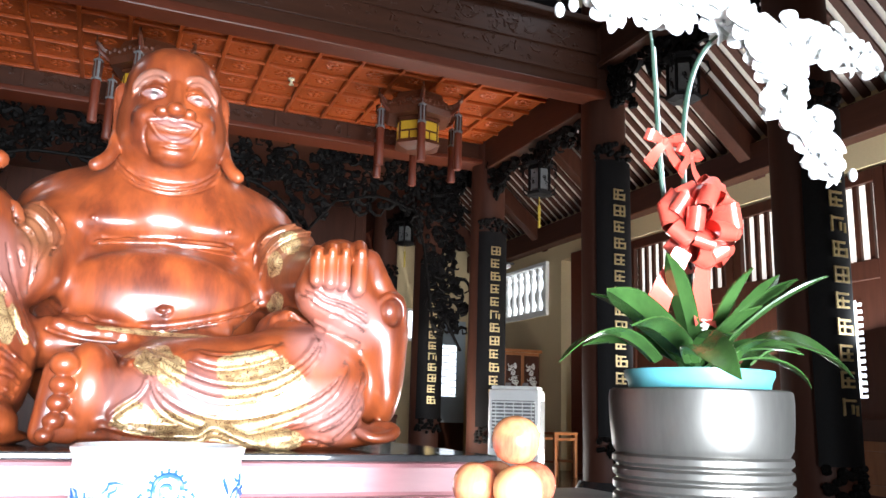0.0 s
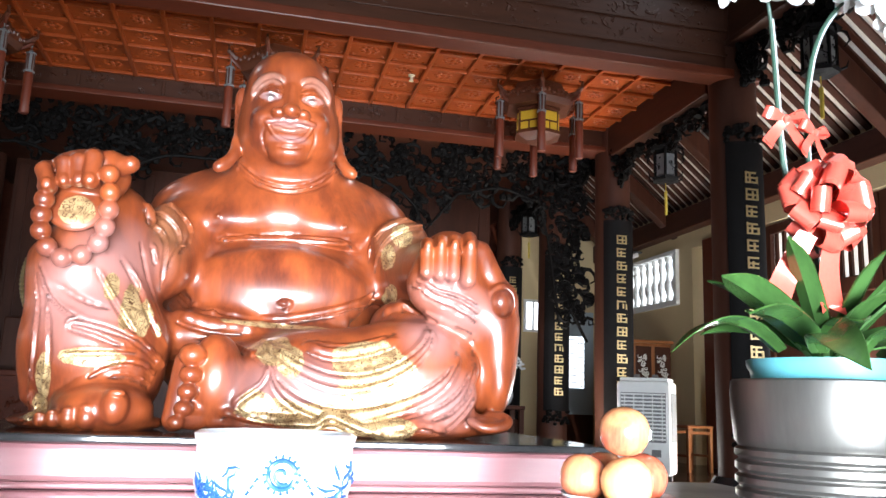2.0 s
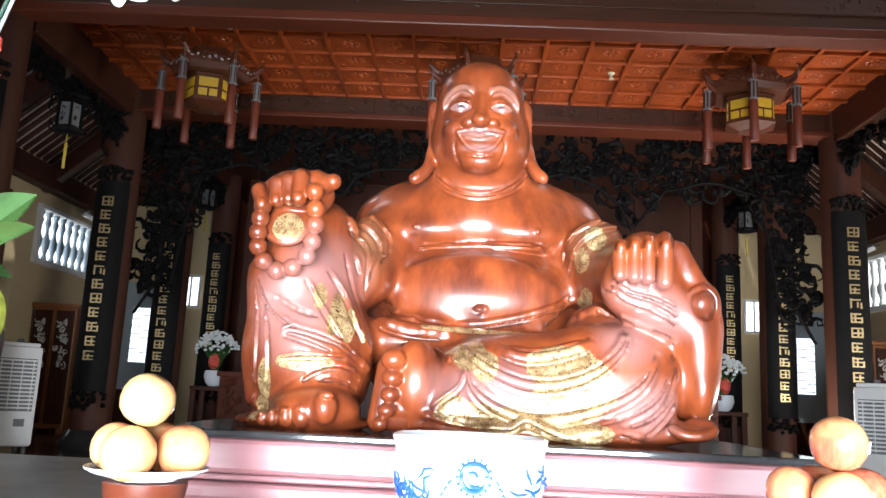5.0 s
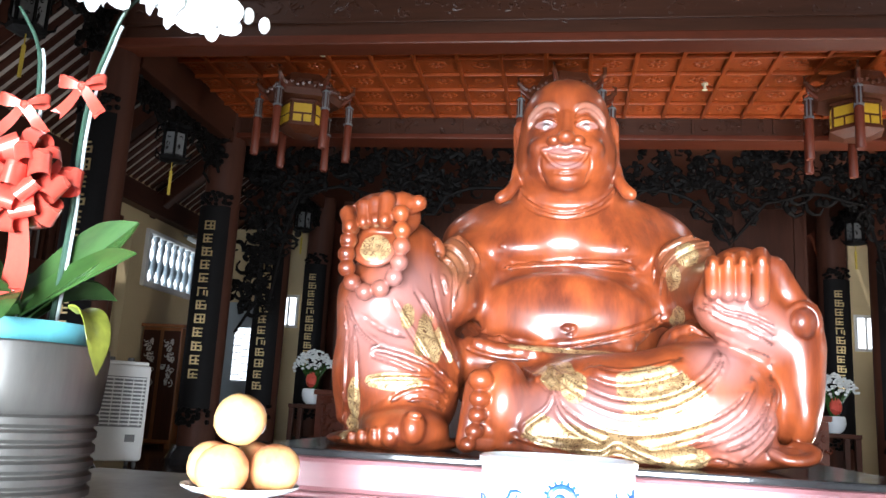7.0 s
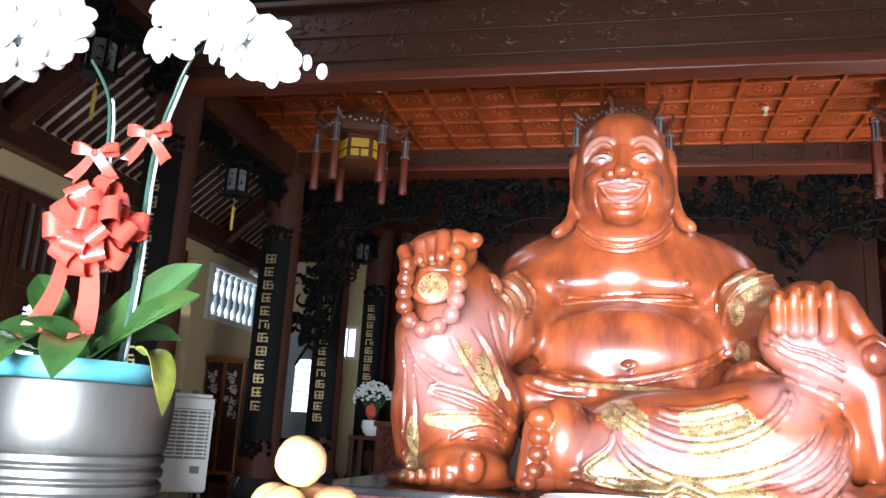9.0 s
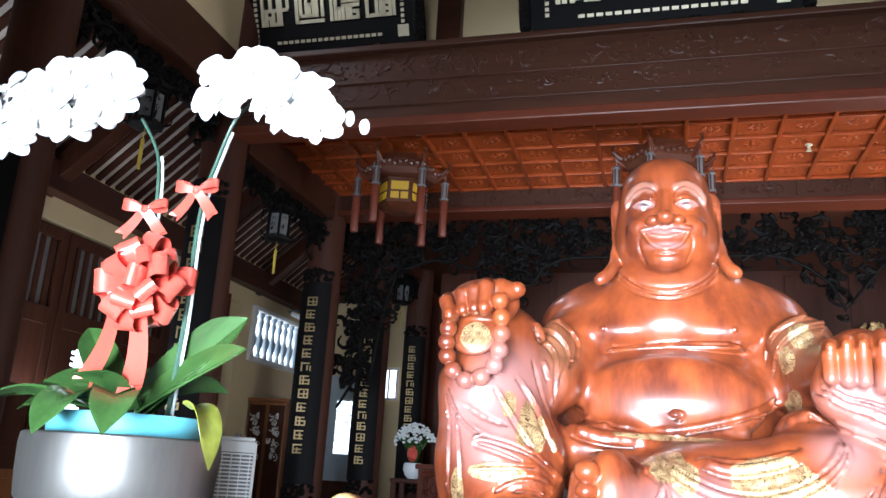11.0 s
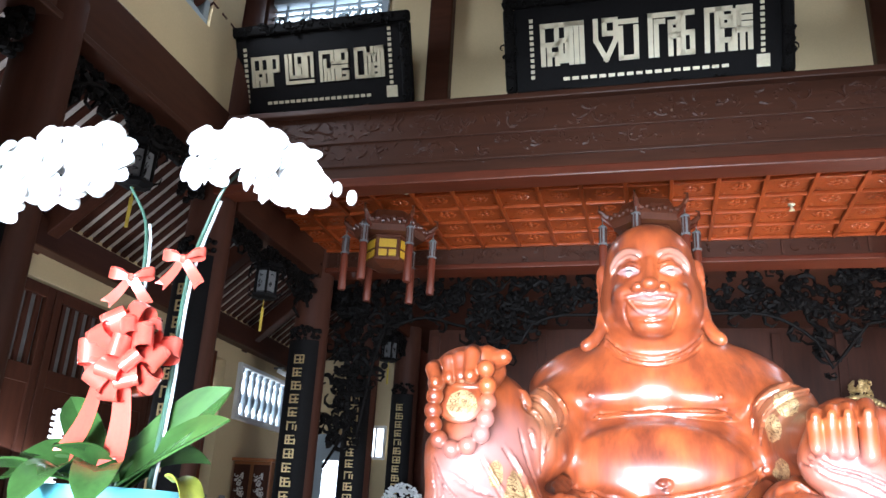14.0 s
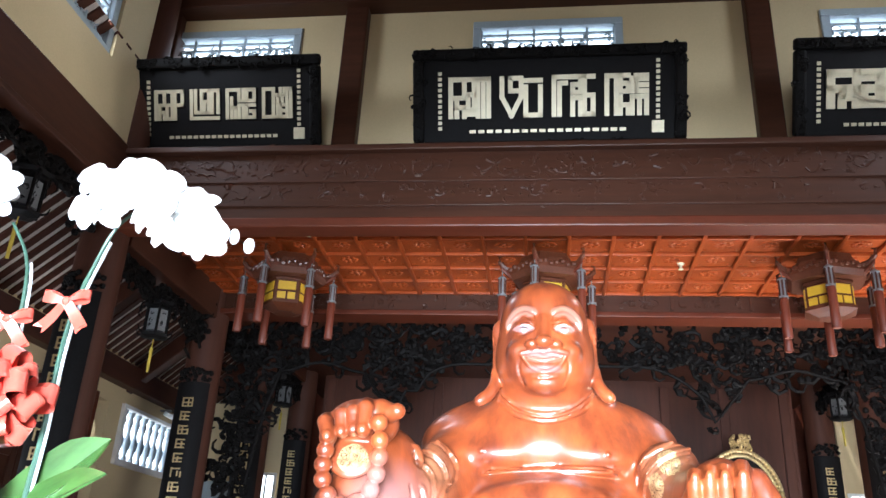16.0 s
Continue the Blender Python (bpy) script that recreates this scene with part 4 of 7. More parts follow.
# folded leg across the front
egg((0.30, 4.32, 0.80), (0.66, 0.36, 0.215), k=0.05)
egg((0.500, 4.080, 0.824), (0.33, 0.24, 0.225), k=0.06)
egg((0.201, 4.060, 0.791), (0.38, 0.23, 0.20), k=0.06)
limb((0.626, 4.020, 0.700), (-0.092, 3.980, 0.688), 0.15, 0.13, 0.06)
egg((0.26, 4.04, 0.61), (0.58, 0.24, 0.06), k=0.03)
for q in ([(-0.070, 3.980, 0.956), (-0.013, 3.900, 0.898), (0.075, 3.850, 0.846), (0.171, 3.820, 0.812), (0.276, 3.810, 0.808), (0.393, 3.820, 0.839), (0.495, 3.860, 0.899), (0.559, 3.920, 0.970), (0.577, 3.980, 1.020)],
          [(-0.044, 3.900, 0.853), (-0.008, 3.860, 0.778), (0.068, 3.830, 0.723), (0.163, 3.810, 0.690), (0.278, 3.800, 0.684), (0.413, 3.800, 0.711), (0.542, 3.820, 0.762), (0.634, 3.860, 0.830), (0.687, 3.920, 0.921)],
          [(0.376, 3.820, 0.634), (0.499, 3.810, 0.657), (0.607, 3.830, 0.699), (0.690, 3.870, 0.759), (0.746, 3.920, 0.848), (0.767, 3.960, 0.927)],
          [(0.088, 3.960, 0.940), (0.185, 3.900, 0.914), (0.314, 3.890, 0.933), (0.429, 3.930, 0.976)],
          [(0.566, 3.830, 0.639), (0.654, 3.850, 0.674), (0.727, 3.890, 0.740), (0.756, 3.920, 0.794)]):
    cord([(x, y, z - 0.026) for x, y, z in q], 0.022, 0.030)
    cord(q, 0.0085, 0.006, True)
cord([(-0.333, 4.020, 0.940), (-0.240, 3.980, 0.944), (-0.157, 3.930, 0.909), (-0.088, 3.880, 0.861), (-0.047, 3.860, 0.819), (-0.068, 3.850, 0.765), (-0.124, 3.850, 0.720), (-0.155, 3.850, 0.687), (-0.121, 3.840, 0.657), (-0.024, 3.830, 0.641), (0.081, 3.820, 0.640), (0.123, 3.810, 0.628)], 0.012, 0.010)
cord([(-0.227, 3.970, 0.925), (-0.177, 3.930, 0.859), (-0.177, 3.900, 0.749), (-0.194, 3.880, 0.684)], 0.012, 0.010)
cord([(-0.323, 3.860, 0.611), (-0.218, 3.860, 0.652), (-0.109, 3.840, 0.631), (0.019, 3.820, 0.621), (0.134, 3.810, 0.623), (0.185, 3.810, 0.652), (0.248, 3.800, 0.629), (0.331, 3.790, 0.599), (0.455, 3.790, 0.585), (0.539, 3.800, 0.629), (0.647, 3.820, 0.603)], 0.018, 0.016)
# sole and toes of the folded leg
egg((-0.241, 3.960, 0.780), (0.105, 0.11, 0.165), k=0.04)
limb((-0.344, 3.950, 0.830), (-0.373, 3.930, 0.621), 0.05, 0.045, 0.04)
for c, r in (((-0.323, 3.865, 0.856), 0.050), ((-0.324, 3.860, 0.785), 0.041), ((-0.329, 3.855, 0.723), 0.037), ((-0.338, 3.850, 0.663), 0.035), ((-0.360, 3.845, 0.614), 0.031)):
    egg(c, (r, r * 1.05, r * 0.86), k=0.006)
    limb((c[0] + 0.02, c[1] + 0.05, c[2]), (c[0] + 0.07, c[1] + 0.08, c[2]), r * 0.8, r, 0.015)

# raised knee: shin, robe and sleeve
limb((-0.74, 4.26, 1.38), (-0.70, 4.22, 0.80), 0.19, 0.25, 0.08)
limb((-0.47, 4.62, 1.42), (-0.53, 4.34, 1.24), 0.18, 0.14, 0.06)
egg((-0.702, 4.100, 0.888), (0.27, 0.20, 0.26), k=0.07)
egg((-0.784, 4.100, 1.169), (0.185, 0.16, 0.22), k=0.06)
limb((-0.905, 4.100, 0.693), (-0.933, 4.120, 1.214), 0.04, 0.045, 0.05)
egg((-0.70, 4.12, 0.60), (0.28, 0.24, 0.045), k=0.03)
egg((-0.518, 4.420, 1.385), (0.085, 0.15, 0.15), k=0.03)
for q in ([(-0.612, 4.400, 1.559), (-0.502, 4.380, 1.525), (-0.423, 4.380, 1.448), (-0.410, 4.400, 1.373), (-0.438, 4.400, 1.305)],
          [(-0.587, 4.330, 1.483), (-0.510, 4.310, 1.456), (-0.455, 4.310, 1.393), (-0.451, 4.320, 1.312), (-0.489, 4.330, 1.214)],
          [(-0.578, 4.260, 1.417), (-0.528, 4.240, 1.390), (-0.494, 4.240, 1.328), (-0.490, 4.260, 1.230), (-0.497, 4.280, 1.144)]):
    cord(q, 0.014, 0.008)
cord([(-0.602, 3.990, 1.530), (-0.580, 3.970, 1.466), (-0.547, 3.970, 1.396), (-0.541, 3.980, 1.360)], 0.020, 0.016)
cord([(-0.584, 3.960, 1.475), (-0.538, 3.950, 1.298), (-0.495, 3.940, 1.160), (-0.448, 3.930, 1.024), (-0.402, 3.920, 0.914), (-0.391, 3.920, 0.849)], 0.016, 0.014)
cord([(-0.628, 3.930, 1.221), (-0.563, 3.920, 1.131), (-0.496, 3.910, 0.998), (-0.418, 3.900, 0.846), (-0.400, 3.900, 0.739)], 0.014, 0.014)
cord([(-0.704, 3.930, 1.172), (-0.648, 3.910, 1.081), (-0.569, 3.890, 0.971), (-0.506, 3.880, 0.885)], 0.012, 0.014)
cord([(-0.904, 3.980, 1.170), (-0.847, 3.950, 1.054), (-0.729, 3.910, 0.976), (-0.610, 3.880, 0.946), (-0.516, 3.865, 0.895), (-0.444, 3.860, 0.822), (-0.414, 3.870, 0.738)], 0.014, 0.014)
cord([(-0.541, 3.875, 0.916), (-0.633, 3.885, 0.945), (-0.746, 3.905, 0.968), (-0.760, 3.905, 0.945), (-0.676, 3.890, 0.921), (-0.571, 3.870, 0.886)], 0.013, 0.010)
cord([(-0.898, 3.930, 0.602), (-0.810, 3.890, 0.665), (-0.710, 3.855, 0.745), (-0.637, 3.845, 0.802), (-0.562, 3.840, 0.826), (-0.494, 3.835, 0.808), (-0.446, 3.830, 0.736), (-0.425, 3.830, 0.653), (-0.421, 3.830, 0.587)], 0.017, 0.012)
cord([(-0.868, 3.920, 0.613), (-0.765, 3.880, 0.682), (-0.666, 3.850, 0.743), (-0.580, 3.840, 0.776), (-0.505, 3.830, 0.759), (-0.459, 3.830, 0.704), (-0.438, 3.830, 0.590)], 0.011, 0.010)
cord([(-0.762, 3.900, 0.852), (-0.646, 3.870, 0.860), (-0.534, 3.855, 0.865)], 0.012, 0.014)
cord([(-0.917, 4.040, 1.155), (-0.890, 4.030, 1.014), (-0.878, 4.020, 0.875), (-0.886, 4.000, 0.716), (-0.898, 3.960, 0.606)], 0.015, 0.014)
cord([(-0.861, 4.000, 1.058), (-0.831, 3.980, 0.921), (-0.823, 3.970, 0.808), (-0.844, 3.950, 0.685)], 0.011, 0.012)
for q in ([(-0.843, 3.965, 1.101), (-0.742, 3.945, 1.046), (-0.644, 3.920, 1.014)], [(-0.581, 3.960, 1.298), (-0.535, 3.950, 1.159), (-0.465, 3.930, 1.001)]):
    cord(q, 0.009, 0.016, True)
# foot on the base
egg((-0.629, 3.990, 0.651), (0.175, 0.19, 0.10), k=0.04)
egg((-0.570, 3.835, 0.663), (0.050, 0.060, 0.064), k=0.012)
egg((-0.561, 3.795, 0.709), (0.030, 0.018, 0.016), k=0.005)
for c, r in (((-0.655, 3.845, 0.625), 0.042), ((-0.716, 3.850, 0.620), 0.035), ((-0.769, 3.855, 0.615), 0.029), ((-0.811, 3.860, 0.610), 0.024)):
    egg(c, (r, r * 1.3, r * 1.15), k=0.006)
    egg((c[0], c[1] - r * 0.9, c[2] + r * 0.75), (r * 0.6, 0.014, r * 0.4), k=0.004)
# hand over the raised knee, with fingers, and the beads
egg((-0.780, 4.030, 1.532), (0.155, 0.11, 0.105), k=0.03)
for a, b, c, r in (((-0.930, 3.990, 1.540), (-0.917, 3.920, 1.515), (-0.889, 3.885, 1.451), 0.031), ((-0.863, 3.980, 1.565), (-0.848, 3.910, 1.547), (-0.837, 3.900, 1.474), 0.030), ((-0.814, 3.980, 1.579), (-0.799, 3.905, 1.559), (-0.788, 3.895, 1.482), 0.030), ((-0.761, 3.980, 1.601), (-0.748, 3.900, 1.572), (-0.743, 3.875, 1.479), 0.034)):
    limb(a, b, r, r, 0.012)
    limb(b, c, r, r * 0.95, 0.008)
    egg((c[0], c[1] - r * 0.8, c[2]), (r * 0.62, 0.012, 0.024), k=0.005)
limb((-0.699, 3.980, 1.589), (-0.650, 3.950, 1.566), 0.042, 0.040, 0.02)
egg((-0.619, 3.930, 1.569), (0.034, 0.034, 0.034), k=0.012)
egg((-0.798, 3.965, 1.389), (0.105, 0.030, 0.105), (-24, 0, 0), k=0.012)
for c in ((-0.680, 3.870, 1.508), (-0.669, 3.865, 1.437), (-0.667, 3.865, 1.373), (-0.674, 3.870, 1.307), (-0.692, 3.875, 1.246), (-0.746, 3.880, 1.199), (-0.811, 3.885, 1.185), (-0.869, 3.895, 1.223), (-0.896, 3.900, 1.282), (-0.903, 3.905, 1.341), (-0.899, 3.905, 1.399), (-0.895, 3.910, 1.452)):
    egg(c, (0.037, 0.036, 0.037), k=0.003)


def net_surface(field):
    """A smooth surface along the zero level of the field: (vertices, quads)."""
    inside = field < 0
    n = inside.shape
    count = np.zeros([d - 1 for d in n], np.int8)
    for i in (0, 1):
        for j in (0, 1):
            for k in (0, 1):
                count += inside[i:n[0] - 1 + i, j:n[1] - 1 + j, k:n[2] - 1 + k]
    act = np.argwhere((count > 0) & (count < 8))
    ids = np.full(count.shape, -1, np.int32)
    ids[tuple(act.T)] = np.arange(len(act))
    total, hits = np.zeros((len(act), 3)), np.zeros(len(act))
    corners = [np.array((i, j, k)) for i in (0, 1) for j in (0, 1) for k in (0, 1)]
    for a in corners:
        for b in corners:
            if (b - a).sum() == 1 and (b >= a).all():
                fa, fb = field[tuple((act + a).T)], field[tuple((act + b).T)]
                m = (fa < 0) != (fb < 0)
                t = np.where(m, fa / np.where(m, fa - fb, 1), 0)
                total += np.where(m[:, None], a + t[:, None] * (b - a), 0)
                hits += m
    verts = (act + total / hits[:, None]) * STEP + (GX[0], GY[0], GZ[0])
    quads = []
    for axis in range(3):
        u, w = [d for d in range(3) if d != axis]
        lo = [slice(1, -1)] * 3
        hi = [slice(1, -1)] * 3
        lo[axis], hi[axis] = slice(0, -1), slice(1, None)
        a, b = inside[tuple(lo)], inside[tuple(hi)]
        for flip in (False, True):
            cells = np.argwhere(a & ~b if not flip else b & ~a)
            cells[:, u] += 1
            cells[:, w] += 1
            q = []
            for du, dw in ((-1, -1), (0, -1), (0, 0), (-1, 0)):
                c = cells.copy()
                c[:, u] += du
                c[:, w] += dw
                q.append(ids[tuple(c.T)])
            q = np.stack(q, 1)
            if flip != (axis == 1):
                q = q[:, ::-1]
            quads.append(q)
    return verts, np.concatenate(quads)


FIELD[:, :, :2] = np.maximum(FIELD[:, :, :2], 0.002)
sv, sq = net_surface(FIELD)
sme = bpy.data.meshes.new("statue")
sme.from_pydata(sv.tolist(), [], sq.tolist())
sme.materials.append(STATUE)
sme.shade_smooth()


def soft_patch(p, c, r):
    d = np.sqrt((((p - np.array(c)) / np.array(r)) ** 2).sum(1))
    return np.clip(1.5 - d, 0, 1)


gild = np.zeros(len(sv))
for c, r in (((0.373, 3.820, 0.775), (0.16, 0.14, 0.13)), ((0.330, 3.830, 0.858), (0.15, 0.14, 0.09)), ((0.299, 3.800, 0.658), (0.13, 0.14, 0.08)), ((0.123, 3.820, 0.649), (0.20, 0.14, 0.05)), ((0.415, 3.800, 0.612), (0.10, 0.14, 0.05)),
             ((-0.034, 3.900, 0.897), (0.07, 0.16, 0.07)), ((0.033, 3.880, 0.845), (0.05, 0.16, 0.06)), ((-0.004, 3.840, 0.663), (0.15, 0.12, 0.045)), ((-0.092, 3.970, 0.932), (0.09, 0.14, 0.04)), ((-0.090, 3.850, 0.690), (0.06, 0.1, 0.05)),
             ((-0.789, 3.930, 1.377), (0.066, 0.06, 0.062)), ((-0.563, 3.930, 1.110), (0.045, 0.12, 0.11)), ((-0.521, 3.920, 1.020), (0.045, 0.12, 0.10)), ((-0.642, 3.930, 1.106), (0.03, 0.1, 0.06)), ((-0.574, 3.900, 1.016), (0.035, 0.1, 0.08)), ((-0.463, 3.930, 0.979), (0.02, 0.1, 0.10)),
             ((-0.671, 3.900, 0.834), (0.12, 0.1, 0.035)), ((-0.840, 3.980, 0.763), (0.03, 0.14, 0.09)), ((-0.859, 3.960, 0.651), (0.04, 0.14, 0.05)), ((-0.447, 3.880, 0.823), (0.02, 0.1, 0.12)),
             ((0.512, 4.280, 1.456), (0.05, 0.12, 0.06)), ((0.454, 4.300, 1.354), (0.03, 0.12, 0.06)), ((-0.364, 4.340, 1.030), (0.09, 0.1, 0.022)), ((0.036, 4.220, 1.016), (0.30, 0.1, 0.018)), ((0.479, 4.360, 1.172), (0.03, 0.12, 0.06))):
    gild = np.maximum(gild, soft_patch(sv, c, r))
tint = np.zeros(len(sv))
for c, r in (((0.503, 4.300, 1.434), (0.11, 0.16, 0.14)), ((-0.498, 4.320, 1.367), (0.08, 0.16, 0.16))):
    tint = np.maximum(tint, 0.85 * soft_patch(sv, c, r))
pale = np.zeros(len(sv))
e = -0.022
for s in (-1, 1):
    for c, r, a in (((e + s * 0.062, 4.355, 2.152), (0.026, 0.06, 0.020), 0.2), ((e + s * 0.100, 4.375, 2.163), (0.040, 0.06, 0.020), 0.2), ((e + s * 0.143, 4.395, 2.142), (0.030, 0.06, 0.024), 0.2), ((e + s * 0.168, 4.42, 2.105), (0.018, 0.06, 0.028), 0.2)):
        pale = np.maximum(pale, a * np.clip(soft_patch(sv, c, r) * 3.0 - 0.5, 0, 1))
pale = np.maximum(pale, np.clip(soft_patch(sv, (-0.021, 4.335, 1.909), (0.058, 0.02, 0.010)) * 1.0, 0, 0.15))
eye, pupil = np.zeros(len(sv)), np.zeros(len(sv))
for s in (-1, 1):
    eye = np.maximum(eye, np.clip(soft_patch(sv, (e + s * 0.094, 4.365, 2.066), (0.040, 0.05, 0.015)) * 3 - 0.6, 0, 0.11))
    pupil = np.maximum(pupil, np.clip(soft_patch(sv, (e + s * 0.092, 4.36, 2.068), (0.013, 0.05, 0.013)) * 3 - 0.8, 0, 0.7))
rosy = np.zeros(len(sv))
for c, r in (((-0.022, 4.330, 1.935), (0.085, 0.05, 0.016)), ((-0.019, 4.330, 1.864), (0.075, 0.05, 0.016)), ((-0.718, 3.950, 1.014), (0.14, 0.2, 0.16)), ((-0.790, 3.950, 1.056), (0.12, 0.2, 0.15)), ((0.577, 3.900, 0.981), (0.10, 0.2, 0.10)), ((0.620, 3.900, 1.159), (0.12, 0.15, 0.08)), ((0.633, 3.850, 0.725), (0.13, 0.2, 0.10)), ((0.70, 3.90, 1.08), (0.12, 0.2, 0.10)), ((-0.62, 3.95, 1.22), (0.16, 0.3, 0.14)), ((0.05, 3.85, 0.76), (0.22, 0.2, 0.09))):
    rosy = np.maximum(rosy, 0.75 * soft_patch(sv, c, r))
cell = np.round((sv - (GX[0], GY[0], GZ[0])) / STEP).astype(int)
# painted crease shade per vertex, none on neck and head
crease_shade = 0.55 * (sv[:, 2] < 1.64) * CREASE_SHADE[tuple(np.minimum(cell, np.array(FIELD.shape) - 1).T)].astype(np.float32)
for key, val in (("crease_shade", crease_shade), ("gilding", gild), ("tint", tint), ("pale", pale), ("rosy", rosy), ("eye", eye), ("pupil", pupil)):
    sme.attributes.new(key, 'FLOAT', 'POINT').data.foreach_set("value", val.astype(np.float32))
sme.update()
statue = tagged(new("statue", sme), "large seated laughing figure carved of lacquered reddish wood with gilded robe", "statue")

# the figure and its pedestal stand close to the entrance: carved forms brought to their true size
SHRINK = Matrix.Translation((-0.057, 0.728, 0.731)) @ Matrix.Scale(0.507, 4) @ Matrix.Translation((0.057, -0.728, -0.731))
statue.matrix_world = SHRINK

# pedestal
PX0, PX1, PY0, PY1, PZ = -0.600, 0.580, 2.215, 3.098, 0.652
pd = thing("pedestal", "low purple brown lacquered pedestal with a black polished top", "pedestal")
part("top_slab", Mesh().box(PX0 - 0.015, PX1 + 0.015, PY0 - 0.018, PY1 + 0.018, PZ - 0.014, PZ, 0.004), PED_TOP, pd, "black polished stone top")
part("cornice", Mesh().box(PX0, PX1, PY0, PY1, PZ - 0.078, PZ - 0.015, 0.010), PEDESTAL, pd)
part("bead_moulding", Mesh().box(PX0 + 0.018, PX1 - 0.018, PY0 + 0.018, PY1 - 0.018, PZ - 0.092, PZ - 0.079, 0.005), PEDESTAL, pd)
part("frieze", Mesh().box(PX0 + 0.004, PX1 - 0.004, PY0 + 0.004, PY1 - 0.004, PZ - 0.126, PZ - 0.093, 0.008), PEDESTAL, pd)
part("plinth", Mesh().box(PX0 - 0.015, PX1 + 0.015, PY0 - 0.015, PY1 + 0.015, 0.50, PZ - 0.127, 0.006), PEDESTAL, pd)

# ---- writing boards ----


def glyph_mesh(seed, w, h, t):
    """A square block of upright and level bars, for characters that cannot be read."""
    r = random.Random(seed)
    m, s = Mesh(), w * 0.13
    m.box(-w / 2, -w / 2 + s, -t, 0, -h / 2, h / 2)
    if r.random() < 0.7:
        m.box(w / 2 - s, w / 2, -t, 0, -h / 2, h / 2 - (0 if r.random() < 0.5 else h * 0.4))
    for k in range(3):
        z = -h / 2 + h * (0.06 + 0.42 * k) + r.uniform(-0.04, 0.04) * h
        if r.random() < 0.85:
            m.box(-w / 2 + s, w / 2 - s, -t, 0, max(-h / 2, z - s * 0.4), min(h / 2, z + s * 0.5))
    x = r.uniform(-0.15, 0.15) * w
    m.box(x - s / 2, x + s / 2, -t, 0, -h / 2 + h * 0.1, h / 2 - h * r.uniform(0.1, 0.5))
    return m


GLYPHS = [glyph_mesh(k, 0.105, 0.088, 0.008).data("character_bar", GILT) for k in range(7)]


def couplet_board(x, y, z0, z1, n, zt, zb, label):
    ob = thing("couplet_board", label, "signboard", "couplet boards on the columns", pose(x, y, 0))
    sh = Mesh()
    R0, R1, seg = 0.182, 0.208, 14
    ring = [radians(-90 - 50 + 100 * i / seg) for i in range(seg + 1)]
    zs = [z0 + 0.16, z1 - 0.14]
    vs = [(r * math.cos(a), r * math.sin(a), z) for z in zs for r in (R0, R1) for a in ring]
    k = seg + 1
    fs = []
    for i in range(seg):
        fs += [(i, i + 1, k * 2 + i + 1, k * 2 + i), (k + i + 1, k + i, 3 * k + i, 3 * k + i + 1), (i + 1, i, k + i, k + i + 1), (2 * k + i, 2 * k + i + 1, 3 * k + i + 1, 3 * k + i)]
    fs += [(0, 2 * k, 3 * k, k), (seg, k + seg, 3 * k + seg, 2 * k + seg)]
    part("board", sh.add(vs, fs), BLACK_LACQUER, ob, smooth=True)
    for z, d, nm in ((z0, 1, "foot_carving"), (z1 - 0.13, -1, "head_carving")):
        cv = Mesh()
        r = random.Random(int(z * 100) + n)
        for i in range(46):
            a, zz = radians(r.uniform(-140, -40)), z + r.uniform(0.0, 0.16)
            edge = abs(math.degrees(a) + 90) / 75
            if (d > 0 and zz < z + 0.05 * edge * edge) or (d < 0 and zz > z + 0.13 - 0.05 * edge * edge):
                continue
            cv.ball((0.20 * math.cos(a), 0.20 * math.sin(a), zz), (0.026, 0.026, 0.022), 6)
        part(nm, cv, CARVED_BLACK, ob, smooth=True)
    for i in range(n):
        z = zt + (zb - zt) * i / (n - 1)
        tagged(part("character_bar", GLYPHS[(i * 3 + int(abs(x * 7) + y)) % 7], None, ob, at=pose(0, -0.2085, z)), kind="stuff")
    return ob


for sx in (-1, 1):
    couplet_board(sx * COLX, 4.05, 0.36, 2.60, 10, 2.06, 0.82, "black lacquered couplet board with gilded characters on a column")
    couplet_board(sx * COLX, 6.05, 0.42, 2.85, 12, 2.43, 1.02, "black lacquered couplet board with gilded characters on a column")
    couplet_board(sx * COLX, 8.20, 0.45, 2.70, 12, 2.36, 0.93, "black lacquered couplet board with gilded characters on a column")
    couplet_board(sx * COLX, 9.85, 0.50, 2.62, 12, 2.26, 0.88, "black lacquered couplet board with gilded characters on a back column")
    couplet_board(sx * COLX, 11.6, 0.50, 2.75, 11, 2.42, 1.25, "black lacquered couplet board with gilded characters on a back column")


# square letters: strokes between nine knots, a b c above, d e f in the middle, g h i below
STROKES = {"P": "ga ac cf fd", "H": "ag df fi", "A": "ac ci gi gd df", "M": "ga ac ci bh", "V": "ad dh hf fc", "U": "ag gi ic", "T": "ac ag", "R": "ga ac",
           "N": "ga ac ci", "G": "ca ag gi if fe", "I": "bh", "E": "ca ag gi df", "L": "ag gi", "O": "ac ci ig ga", "C": "ca ag gi", "Y": "ad df cf eh",
           "t": "ag gi de", "-": "df", "S": "ac ad df fi ig"}
